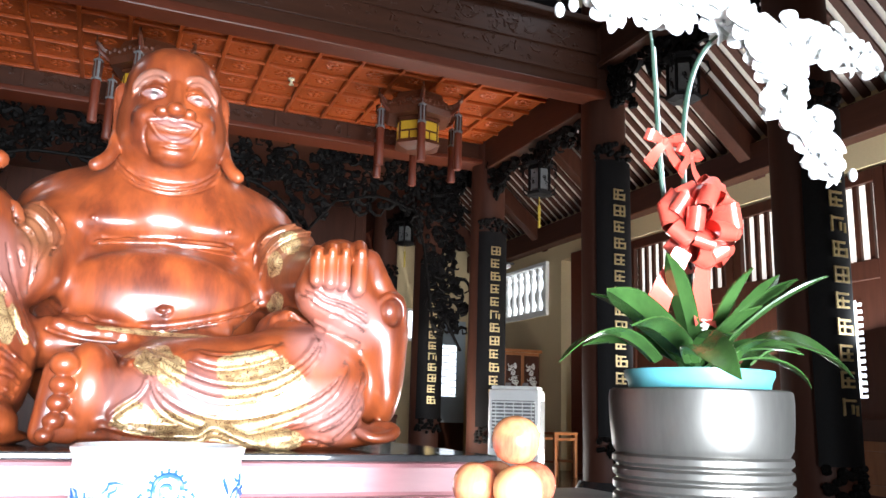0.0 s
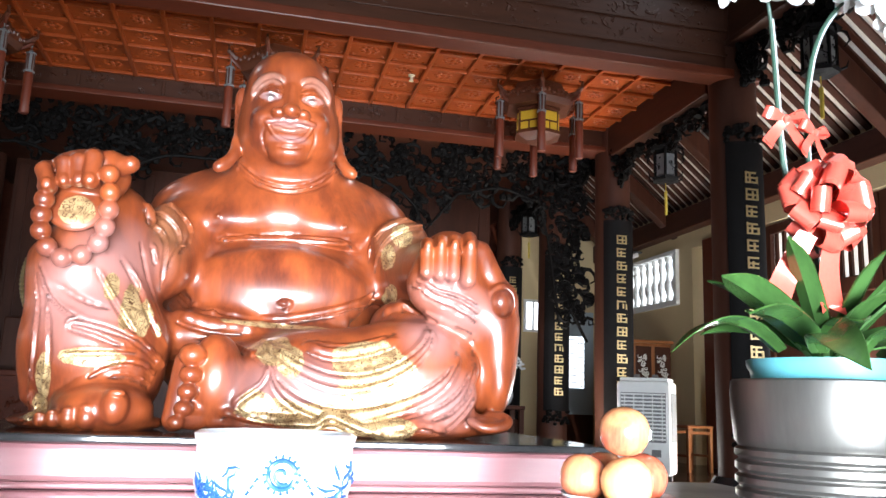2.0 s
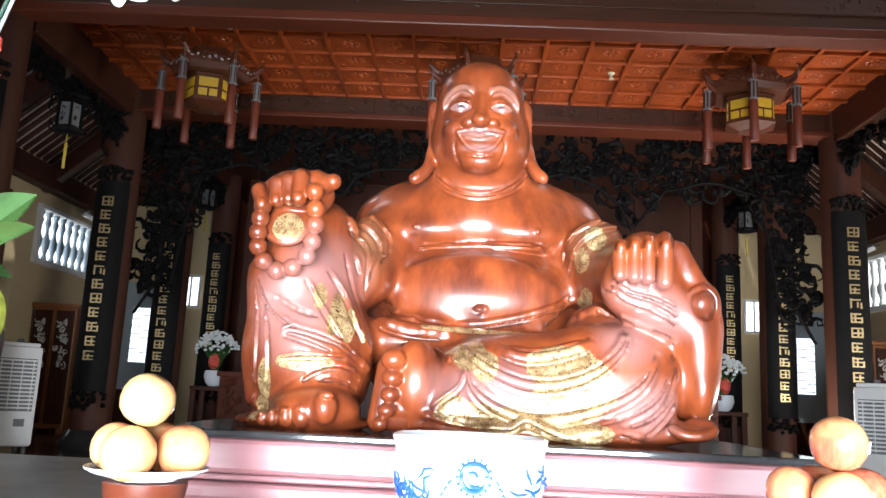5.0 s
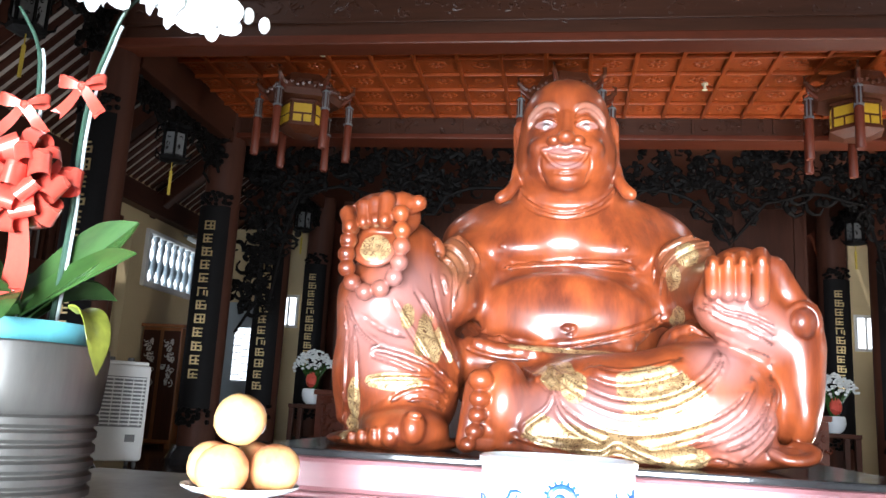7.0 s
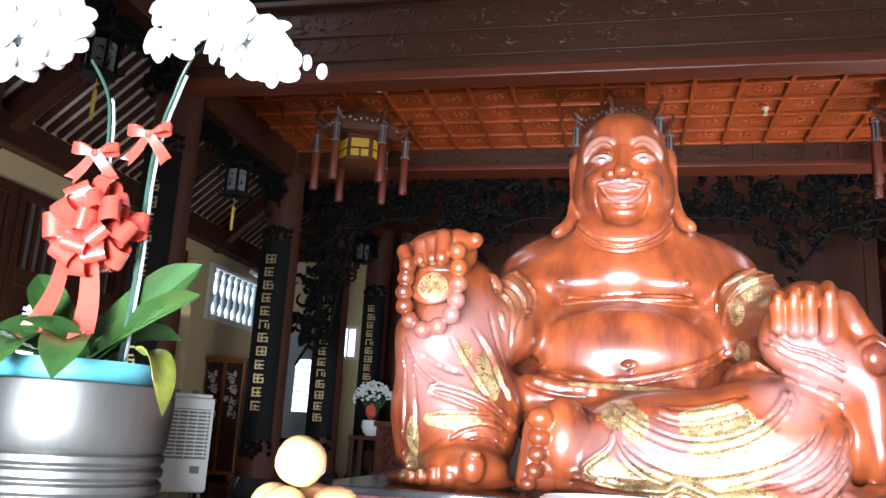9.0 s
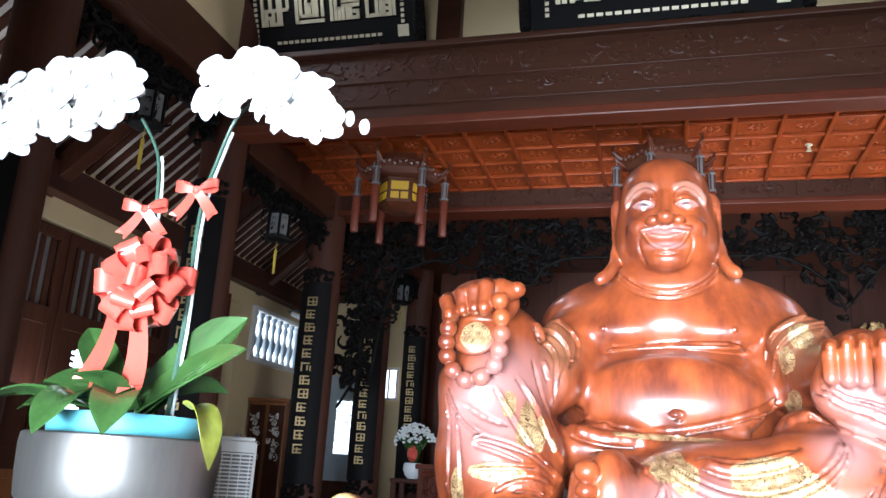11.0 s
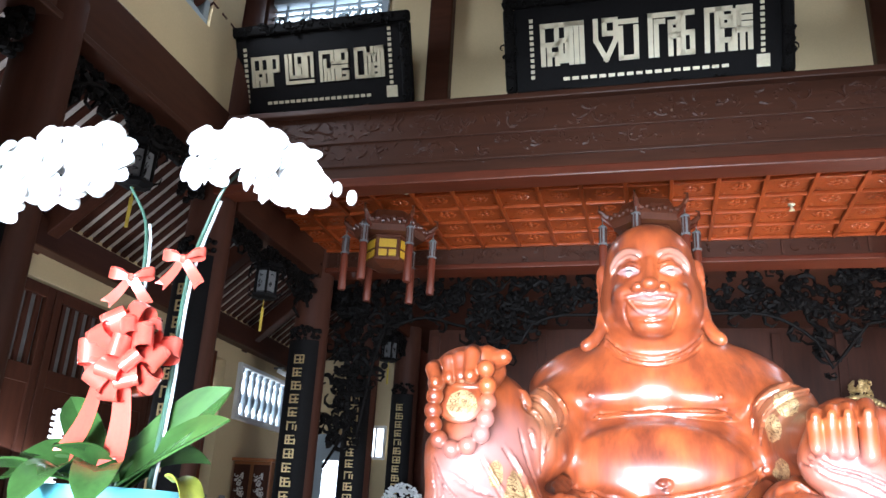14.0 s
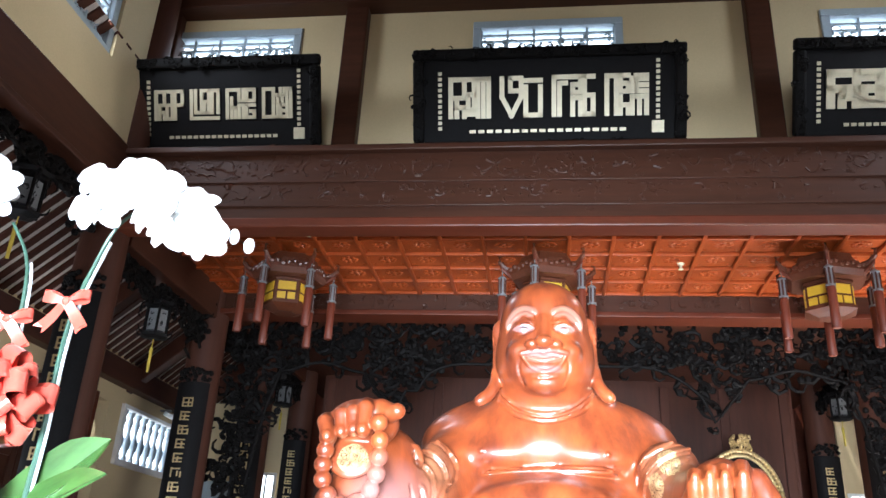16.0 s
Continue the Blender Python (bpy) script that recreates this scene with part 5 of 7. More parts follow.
# each word: letters with their field (left, top, right, bottom) in hundredths of the block
WORDS = {"PHAM": "P 0 0 36 100,H 16 52 36 100,A 46 0 62 82,- 46 88 62 100,M 72 0 100 100",
         "VU": "V 0 0 50 100,C 22 0 38 34,U 62 24 100 100,- 62 0 100 14",
         "TRANG": "T 0 0 40 100,R 14 16 30 100,A 48 0 68 42,N 48 56 68 100,G 78 0 100 100",
         "NGHIEM": "N 0 0 24 100,G 34 0 54 42,I 58 8 68 42,E 74 10 100 42,- 74 0 100 2,H 34 56 54 100,M 64 56 100 100",
         "PHAP": "P 0 0 32 100,H 14 52 32 100,A 42 0 62 100,P 72 0 100 100", "LUAN": "L 0 0 100 100,U 16 0 38 80,A 50 0 66 80,N 78 0 100 80",
         "THUONG": "T 0 0 36 100,H 16 30 30 100,U 44 0 60 40,O 72 0 100 40,N 44 56 60 100,G 72 56 100 100",
         "CHUYEN": "C 0 0 26 100,H 36 0 52 44,U 36 58 52 100,Y 62 0 76 44,E 62 58 76 100,N 86 0 100 100",
         "PHAT": "P 0 0 36 100,H 16 52 36 100,A 46 14 68 88,- 46 0 68 2,- 46 98 68 100,t 80 0 100 100", "NHAT": "N 0 0 22 100,H 32 0 50 100,A 60 14 78 88,t 88 0 100 100"}


def lettering(word, w, h, depth, parent, at, thick):
    """Raised gilded letters in square strokes, packed into a block."""
    m = Mesh()
    for item in WORDS[word].split(","):
        key, *nums = item.split()
        x0, z0, x1, z1 = (float(v) / 100 for v in nums)
        knots = {}
        for k, name in enumerate("abcdefghi"):
            u, v = (0, 0.5, 1)[k % 3], (0, 0.5, 1)[k // 3]
            inset = thick / 2
            knots[name] = (-w / 2 + inset + (w - 2 * inset) * (x0 + (x1 - x0) * u), h / 2 - inset - (h - 2 * inset) * (z0 + (z1 - z0) * v))
        for p, q in STROKES[key].split():
            (ax, az), (bx, bz) = knots[p], knots[q]
            ln, an = math.hypot(bx - ax, bz - az), math.degrees(math.atan2(bz - az, bx - ax))
            m.box(-inset, ln + inset, -depth, 0, -inset, inset, 0, pose(ax, 0, az, 0, -an, 0))
    return part("lettering", m, PALE_GILT, parent, at=at)


def plaque(x, w, h, words, label, tall=0.40):
    ob = thing("name_plaque", label, "plaque", "plaques over the front beam", pose(x, 6.17, 3.972, 25, 0, 0))
    fr, b = Mesh(), 0.085
    for a, c, d, e in ((-w / 2, w / 2, 0, b), (-w / 2, w / 2, h - b, h), (-w / 2, -w / 2 + b, b, h - b), (w / 2 - b, w / 2, b, h - b)):
        fr.box(a, c, -0.075, 0.0, d, e, 0.018)
    part("frame", fr, CARVED_BLACK, ob)
    cv = Mesh()
    for z in (b / 2, h - b / 2):
        scrolls(cv, -w / 2 + 0.03, w / 2 - 0.03, z - 0.02, z + 0.02, -0.075, int(40 * w), 0.08, 0.008, int(w * 100 + z * 10))
    for xx in (-w / 2 + b / 2, w / 2 - b / 2):
        scrolls(cv, xx - 0.02, xx + 0.02, 0.04, h - 0.04, -0.075, 26, 0.08, 0.008, int(w * 77 + xx * 10) + 500)
    tagged(part("carving", cv, CARVED_BLACK, ob), kind="stuff")
    part("panel", Mesh().box(-w / 2 + b, w / 2 - b, -0.03, -0.01, b, h - b), BLACK_LACQUER, ob)
    iw = w - 2 * b
    n, gap = len(words), iw * 0.035
    cw_ = (iw * 0.80 - gap * (n - 1)) / n
    for k, word in enumerate(words):
        lettering(word, cw_, h * tall, 0.012, ob, pose(-iw * 0.40 + cw_ / 2 + k * (cw_ + gap), -0.0305, h * 0.53), cw_ * 0.11)
    for k in range(18):
        part("small_bar", Mesh().box(-0.5 * iw * 0.028, 0.5 * iw * 0.022, -0.006, 0, -0.012, 0.012), PALE_GILT, ob, at=pose(-iw * 0.30 + k * iw * 0.6 / 17, -0.0305, h * 0.205))
    for sx in (-1, 1):
        for k in range(11):
            part("small_bar", Mesh().box(-0.014, 0.014, -0.006, 0, -0.014, 0.012), PALE_GILT, ob, at=pose(sx * iw * 0.435, -0.0305, h * (0.24 + 0.053 * k) + (0.06 if sx > 0 else 0)))
    part("seal_block", Mesh().box(-0.045, 0.045, -0.006, 0, -0.045, 0.045), PALE_GILT, ob, at=pose(iw * 0.435, -0.0305, h * 0.225))
    for sx in (-1, 1):
        part("foot_bracket", Mesh().box(sx * w * 0.3 - 0.03, sx * w * 0.3 + 0.03, -0.10, 0.02, -0.07, 0.0, 0.008), DARK_WOOD, ob)
    return ob


plaque(-0.03, 2.07, 0.80, ("PHAM", "VU", "TRANG", "NGHIEM"), "wide black carved plaque with pale gold lettering over the beam")
plaque(-2.62, 1.62, 0.80, ("PHAP", "LUAN", "THUONG", "CHUYEN"), "black carved plaque with smaller pale gold lettering over the beam", 0.31)
plaque(2.58, 1.63, 0.80, ("PHAT", "NHAT"), "black carved plaque partly seen, pale gold lettering over the beam", 0.36)

# ---- lanterns ----


def hexring(r, z, turn=0.0):
    return [(r * math.cos(radians(60 * k + turn)), r * math.sin(radians(60 * k + turn)), z) for k in range(6)]


def hexloft(mesh, rings):
    vs = [p for r, z in rings for p in hexring(r, z)]
    fs = [(6 * k + i, 6 * k + (i + 1) % 6, 6 * k + 6 + (i + 1) % 6, 6 * k + 6 + i) for k in range(len(rings) - 1) for i in range(6)]
    fs += [tuple(range(5, -1, -1)), tuple(6 * (len(rings) - 1) + i for i in range(6))]
    return mesh.add(vs, fs)


CAP_BAR = Mesh().box(-0.005, 0.005, -0.005, 0.005, -0.07, 0.07).data("cap_bar", DARK_WOOD)


def palace_lantern(x, y):
    ob = thing("palace_lantern", "six-sided carved wooden palace lantern with yellow panels and red brown tassels", "lantern", "palace lanterns under the ceiling", pose(x, y, CEIL - 0.075, 0, 0, 15))
    part("hanger", Mesh().lathe([(0.012, -0.09), (0.012, 0.04), (0.05, 0.06), (0.05, 0.075)], 10), GILT, ob, smooth=True)
    part("roof", hexloft(Mesh(), [(0.10, 0.035), (0.22, 0.03), (0.24, -0.02), (0.27, -0.06), (0.31, -0.09), (0.335, -0.10), (0.335, -0.14), (0.30, -0.185), (0.24, -0.19)]), LANTERN_WOOD, ob)
    cv = Mesh()
    for k in range(6):
        a0, a1 = radians(60 * k), radians(60 * k + 60)
        p, q = Vector((0.33 * math.cos(a0), 0.33 * math.sin(a0), -0.10)), Vector((0.33 * math.cos(a1), 0.33 * math.sin(a1), -0.10))
        for j in range(7):
            c = p.lerp(q, (j + 0.5) / 7)
            cv.ball((c.x, c.y, c.z + 0.012 * math.sin(j * 2.1)), (0.026, 0.026, 0.024), 6)
    part("eave_carving", cv, LANTERN_WOOD, ob, smooth=True)
    for k in range(6):
        a = radians(60 * k)
        c, s = math.cos(a), math.sin(a)
        part("eave_curl", Mesh().tube([(0.30 * c, 0.30 * s, -0.10), (0.36 * c, 0.36 * s, -0.085), (0.41 * c, 0.41 * s, -0.04), (0.415 * c, 0.415 * s, 0.01), (0.385 * c, 0.385 * s, 0.02)], [0.024, 0.022, 0.018, 0.012, 0.006], 6), LANTERN_WOOD, ob, smooth=True)
        m = pose(0, 0, 0, 0, 0, 60 * k + 30)
        ap = 0.30 * math.cos(radians(30))
        part("crest_board", Mesh().prism([(-0.13, 0.0), (0.13, 0.0), (0.12, 0.035), (0.07, 0.03), (0.05, 0.055), (0.0, 0.045), (-0.05, 0.055), (-0.07, 0.03), (-0.12, 0.035)], -0.008, 0.008, m @ pose(ap, 0, -0.098, 0, 0, 90)), LANTERN_WOOD, ob)
    part("body", hexloft(Mesh(), [(0.20, -0.191), (0.21, -0.20), (0.21, -0.215), (0.195, -0.217), (0.195, -0.40), (0.215, -0.402), (0.215, -0.425), (0.16, -0.45), (0.10, -0.47)]), LANTERN_WOOD, ob)
    for k in range(6):
        m = pose(0, 0, 0, 0, 0, 60 * k + 30)
        ap = 0.195 * math.cos(radians(30))
        pan = Mesh().box(ap + 0.002, ap + 0.010, -0.075, 0.075, -0.31, -0.235, 0, m)
        pan.box(ap + 0.002, ap + 0.010, -0.075, -0.005, -0.39, -0.33, 0, m).box(ap + 0.002, ap + 0.010, 0.012, 0.075, -0.39, -0.33, 0, m)
        part("panel", pan, YELLOW_SILK, ob, "yellow silk panel")
    for k in range(6):
        a = radians(60 * k)
        c, s = math.cos(a), math.sin(a)
        arm = part("arm", Mesh().tube([(0.24 * c, 0.24 * s, -0.16), (0.32 * c, 0.32 * s, -0.15), (0.385 * c, 0.385 * s, -0.10), (0.40 * c, 0.40 * s, -0.05), (0.375 * c, 0.375 * s, -0.03)], [0.02, 0.018, 0.015, 0.012, 0.006], 7), RED_WOOD, ob, smooth=True)
        px, py = 0.385 * c, 0.385 * s
        pe = part("pendant_cap", Mesh().lathe([(0.004, -0.04), (0.004, -0.15), (0.038, -0.175), (0.038, -0.185), (0.028, -0.19), (0.028, -0.315), (0.040, -0.32), (0.040, -0.335)], 6, px, py), FROSTED, ob, "small white glass lantern cap")
        for j in range(6):
            b = radians(60 * j)
            part("cap_bar", CAP_BAR, None, pe, at=pose(px + 0.029 * math.cos(b), py + 0.029 * math.sin(b), -0.25))
        part("tassel", Mesh().lathe([(0.030, -0.336), (0.034, -0.35), (0.033, -0.52), (0.036, -0.655), (0.030, -0.665)], 10, px, py), TASSEL, ob, "long red brown silk tassel", smooth=True)
    return ob


L0 = palace_lantern(-2.27, 7.1)
for x in (-0.03, 2.20):
    copy_thing(L0, pose(x, 7.1, CEIL - 0.075, 0, 0, 15))


def side_lantern(x, y, top):
    ob = thing("side_lantern", "small black six-sided lantern with white painted panes and a yellow tassel", "lantern", "small lanterns in the side bays", pose(x, y, top))
    part("cord", Mesh().tube([(0, 0, 0), (0, 0, -0.16)], 0.008, 6), BLACK_LACQUER, ob)
    part("cage", hexloft(Mesh(), [(0.03, -0.12), (0.10, -0.16), (0.15, -0.165), (0.13, -0.19), (0.105, -0.195), (0.105, -0.215)]), BLACK_LACQUER, ob)
    part("base", hexloft(Mesh(), [(0.105, -0.44), (0.13, -0.45), (0.12, -0.475), (0.06, -0.49)]), BLACK_LACQUER, ob)
    for k in range(6):
        a = radians(60 * k)
        part("post", Mesh().tube([(0.105 * math.cos(a), 0.105 * math.sin(a), -0.21), (0.105 * math.cos(a), 0.105 * math.sin(a), -0.445)], 0.012, 6), BLACK_LACQUER, ob)
        m = pose(0, 0, 0, 0, 0, 60 * k + 30)
        pane = part("pane", Mesh().box(0.080, 0.086, -0.038, 0.038, -0.425, -0.235, 0, m), FROSTED, ob, "white painted glass pane")
        part("painting", scrolls(Mesh(), -0.022, 0.022, -0.39, -0.27, 0.0, 4, 0.05, 0.004, k + 3), BLACK_LACQUER, pane, at=m @ pose(0.088, 0, 0, 0, 0, 90))
        curl = Mesh().tube([(0.12, 0, -0.18), (0.17, 0, -0.20), (0.185, 0, -0.26), (0.15, 0, -0.30)], [0.01, 0.01, 0.008, 0.004], 6, pose(0, 0, 0, 0, 0, 60 * k))
        part("scroll", curl, BLACK_LACQUER, ob)
        curl = Mesh().tube([(0.11, 0, -0.46), (0.16, 0, -0.44), (0.17, 0, -0.40)], [0.01, 0.008, 0.004], 6, pose(0, 0, 0, 0, 0, 60 * k))
        part("scroll", curl, BLACK_LACQUER, ob)
    part("tassel", Mesh().tube([(0, 0, -0.48), (0, 0, -0.56), (0, 0, -0.57), (0, 0, -0.78)], [0.004, 0.004, 0.014, 0.012], 8), YELLOW_TASSEL, ob, "yellow tassel")
    return ob


S0 = side_lantern(-COLX, 7.1, 3.20)
for x, y, z in ((COLX, 7.1, 3.20), (-COLX, 5.05, 3.40), (COLX, 5.05, 3.40), (-COLX, 10.75, 3.40), (COLX, 10.75, 3.40)):
    copy_thing(S0, pose(x, y, z, 0, 0, 17 * y))

# ---- carved valances and brackets ----


def valance(x0, x1, y, ztop, edge, legs, seed, name="carved_valance", count=420, turn=None, label="black carved openwork valance of scrolling foliage"):
    """edge(x) gives the lower outline between x0 and x1."""
    ob = thing(name, label, "carving", "carved valances", turn)
    keep = lambda x, z: z > edge(x)
    lo = min(edge(x0 + (x1 - x0) * i / 60) for i in range(61))
    tagged(part("openwork", scrolls(scrolls(Mesh(), x0, x1, lo, ztop, y, count, 0.20, 0.021, seed, keep), x0, x1, lo, ztop, y + 0.03, count // 2, 0.26, 0.026, seed + 1, keep), CARVED_BLACK, ob, smooth=True), kind="stuff")
    n = 60
    pts = [(x0 + (x1 - x0) * i / n, y - 0.01, edge(x0 + (x1 - x0) * i / n)) for i in range(n + 1)]
    part("edge_roll", Mesh().tube(pts, 0.016, 6), CARVED_BLACK, ob, smooth=True)
    return ob


def great_edge(x):
    a = abs(x)
    if a > 2.92:
        return 1.45 + 0.30 * (3.26 - a) / 0.34 + 0.10 * math.sin(a * 40)
    if a > 2.72:
        return 2.0 + (2.92 - a) / 0.20 * 0.75
    if a < 1.30:
        return 2.90 - 0.18 * max(0.0, (a - 0.85) / 0.45) ** 2
    if a < 1.45:
        return 2.62
    if a < 1.85:
        return 2.30 + 0.50 * (a - 1.45) / 0.40
    return 2.84 + 0.05 * math.cos((a - 2.28) * 7)


valance(-3.25, 3.25, 8.45, 3.30, great_edge, True, 60, count=1500, label="large black carved openwork valance with hanging ends behind the back beam")


for sx in (-1, 1):
    for y0, y1, zt in ((6.23, 8.02, 3.21), (4.23, 5.87, 3.46), (8.38, 9.67, 3.4), (10.03, 11.42, 3.4)):
        c, h = (y0 + y1) / 2, (y1 - y0) / 2
        valance(-h, h, 0, zt, lambda x, zt=zt, h=h: zt - 0.12 - 0.05 * math.cos(x * 6) - 0.16 * max(0.0, (abs(x) - h + 0.35) / 0.35) ** 2, False, int(90 + y0 * 10 + sx), turn=pose(sx * COLX, c, 0, 0, 0, 90), count=150, label="black carved openwork frieze under a side beam")
    setting("bay_lintel", Mesh().box(sx * COLX - 0.07, sx * COLX + 0.07, 8.38, 11.4, 3.40, 3.57), DARK_WOOD, "dark lintel between back columns", category="beam")
    for y, z in ((5.80, 3.34), (8.00, 3.22), (3.80, 3.34)):
        br = thing("carved_bracket", "black carved bracket on a column below the beam", "bracket", "carved brackets", pose(sx * COLX, y, z))
        cv = Mesh()
        r = random.Random(int(y * 10))
        for i in range(60):
            t = r.random()
            cv.ball((r.uniform(-0.09, 0.09), 0.02 - 0.20 * (1 - t) * r.random(), -0.22 + 0.36 * t), (0.032, 0.03, 0.03), 6)
        tagged(part("carving", cv, CARVED_BLACK, br, smooth=True), kind="stuff")

# ---- near things: table, fruit, bowl, orchids ----
TT = 0.50
tb = thing("altar_table", "long low red brown wooden offering table", "table")
part("tabletop", Mesh().box(-1.45, 1.40, 1.58, 3.16, TT - 0.05, TT, 0.012), MARBLE, tb, "white polished marble top")
part("apron", Mesh().box(-1.38, 1.33, 1.66, 1.69, TT - 0.17, TT - 0.052, 0.006), TABLE_CLOTH, tb)
for x in (-1.36, 1.31):
    for y in (1.68, 3.06):
        part("leg", Mesh().box(x - 0.045, x + 0.045, y - 0.045, y + 0.045, LOW, TT - 0.052, 0.01), TABLE_CLOTH, tb)

APPLE_ME = Mesh().lathe([(0.003, 0.0425), (0.014, 0.0425), (0.026, 0.038), (0.037, 0.029), (0.0445, 0.016), (0.047, 0.0), (0.0445, -0.017), (0.037, -0.032), (0.025, -0.041), (0.012, -0.044), (0.003, -0.043)][::-1], 28, caps=True).data("apple", APPLE, True)
STICKER = Mesh().lathe([(0.011, 0.0), (0.010, 0.0008)], 14).data("sticker", PORCELAIN)
STICKER_MARK = Mesh().lathe([(0.006, 0.0009), (0.005, 0.0014)], 12).data("sticker_mark", COBALT)


def fruit_pile(x, y, z, spots):
    st = thing("plate_stand", "round red brown lacquered offering stand", "stand", "offering stands", pose(x, y, TT))
    h = z - TT
    part("stand", Mesh().lathe([(0.050, 0), (0.053, 0.012), (0.040, 0.03), (0.034, h * 0.5), (0.042, h - 0.04), (0.052, h - 0.02), (0.054, h - 0.002)], 28), RED_WOOD, st, smooth=True)
    pl = thing("fruit_plate", "white porcelain plate under a pile of fruit", "plate", "fruit plates", pose(x, y, z))
    part("plate", Mesh().lathe([(0.040, 0), (0.043, 0.003), (0.070, 0.009), (0.079, 0.014), (0.080, 0.017), (0.069, 0.011), (0.04, 0.006), (0.002, 0.0055)], 36), PORCELAIN, pl, smooth=True)
    for k, (dx, dy, dz, rx, rz, sc) in enumerate(spots):
        m = pose(x + dx, y + dy, z + dz, rx, 12 * (k % 3 - 1), rz) @ Matrix.Scale(sc, 4)
        ob = thing("apple", "red and yellow apple in a pile on a plate", "apple", "piled apples", m)
        part("fruit", APPLE_ME, None, ob)
        if k in (0, 1):
            sk = part("sticker", STICKER, None, ob, "round white fruit sticker", at=pose(0.012, -0.0455, -0.006 if k else 0.0, 90, 0, 14))
            part("sticker_mark", STICKER_MARK, None, sk)


PILE = ((0.0, -0.03, 0.140, 10, 40, 1.0), (-0.064, 0.012, 0.053, 14, 100, 0.95), (0.058, 0.012, 0.053, -12, 220, 1.0), (-0.012, -0.062, 0.050, 8, 330, 1.0), (0.0, 0.065, 0.052, 0, 0, 1.0))
PILE = tuple((x * 0.75, y * 0.75, z * 0.75, rx, rz, s * 0.75) for x, y, z, rx, rz, s in PILE)
fruit_pile(0.430, 1.83, 0.590, PILE)
fruit_pile(-0.470, 1.83, 0.602, tuple((x, y, z, rx + 15, rz + 70, s) for x, y, z, rx, rz, s in PILE))

# bowl
BX, BY = -0.04, 2.02
bw = thing("incense_bowl", "white porcelain incense bowl with blue dragons and a round medallion", "bowl", at=pose(BX, BY, TT) @ Matrix.Diagonal((0.70, 0.70, 0.745, 1)))
part("bowl", Mesh().lathe([(0.085, 0), (0.09, 0.02), (0.12, 0.045), (0.155, 0.09), (0.166, 0.13), (0.169, 0.17), (0.166, 0.195), (0.166, 0.208), (0.171, 0.218), (0.173, 0.227), (0.165, 0.231), (0.150, 0.215), (0.140, 0.19), (0.142, 0.14), (0.08, 0.06), (0.002, 0.05)], 56), PORCELAIN, bw, smooth=True)
part("ash", Mesh().lathe([(0.138, 0.186), (0.10, 0.192), (0.002, 0.197)], 30, caps=False), PAVING, bw, "pale incense ash")


def on_bowl(a, z, lift=0.001):
    prof = [(0.045, 0.12), (0.09, 0.155), (0.13, 0.166), (0.17, 0.169), (0.195, 0.166)]
    r = float(np.interp(z, [p for p, _ in prof], [q for _, q in prof])) + lift
    return (r * math.sin(a), -r * math.cos(a), z)


med = Mesh()
A0 = 0.05
for rad, th in ((0.026, 0.0055), (0.0, 0.006)):
    if rad:
        med.tube([on_bowl(A0 + rad / 0.165 * math.cos(t), 0.160 + rad * math.sin(t)) for t in np.linspace(0, 6.0, 22)], th, 6)
med.tube([on_bowl(A0 + (0.004 + 0.0028 * t) / 0.165 * math.cos(t), 0.160 + (0.004 + 0.0028 * t) * math.sin(t)) for t in np.linspace(0, 5.4, 18)], 0.0045, 6)
for k in range(16):
    t = k * math.pi / 8
    med.ball(on_bowl(A0 + 0.034 / 0.165 * math.cos(t), 0.160 + 0.034 * math.sin(t)), (0.004, 0.003, 0.004), 6)
part("medallion", med, COBALT, bw, "round cobalt spiral medallion")
for s in (-1, 1):
    dr = Mesh()
    r = random.Random(9 + s)
    for k in range(30):
        a, z = A0 + s * (0.58 + 0.65 * r.random()), 0.07 + 0.085 * r.random()
        t, pts = r.uniform(0, 6.28), []
        for j in range(5):
            pts.append(on_bowl(a, min(0.185, max(0.055, z))))
            a, z, t = a + 0.09 * math.cos(t), z + 0.010 * math.sin(t), t + r.uniform(-1.2, 1.2)
        dr.tube(pts, [0.0022, 0.0034, 0.004, 0.003, 0.0012], 5)
    tagged(part("dragon_painting", dr, COBALT, bw), "cobalt dragon and clouds", kind="stuff")
    cl = Mesh()
    for k in range(3):
        cl.tube([on_bowl(A0 + s * (0.26 + 0.05 * k + 0.02 * j), 0.150 - 0.012 * k + 0.004 * math.sin(j * 2)) for j in range(4)], 0.003, 5)
    part("cloud_painting", cl, COBALT, bw)
part("rim_marks", Mesh().tube([on_bowl(A0 - 0.05 + 0.02 * j, 0.183 + 0.002 * math.sin(j * 2.4)) for j in range(7)], 0.003, 5), COBALT, bw)


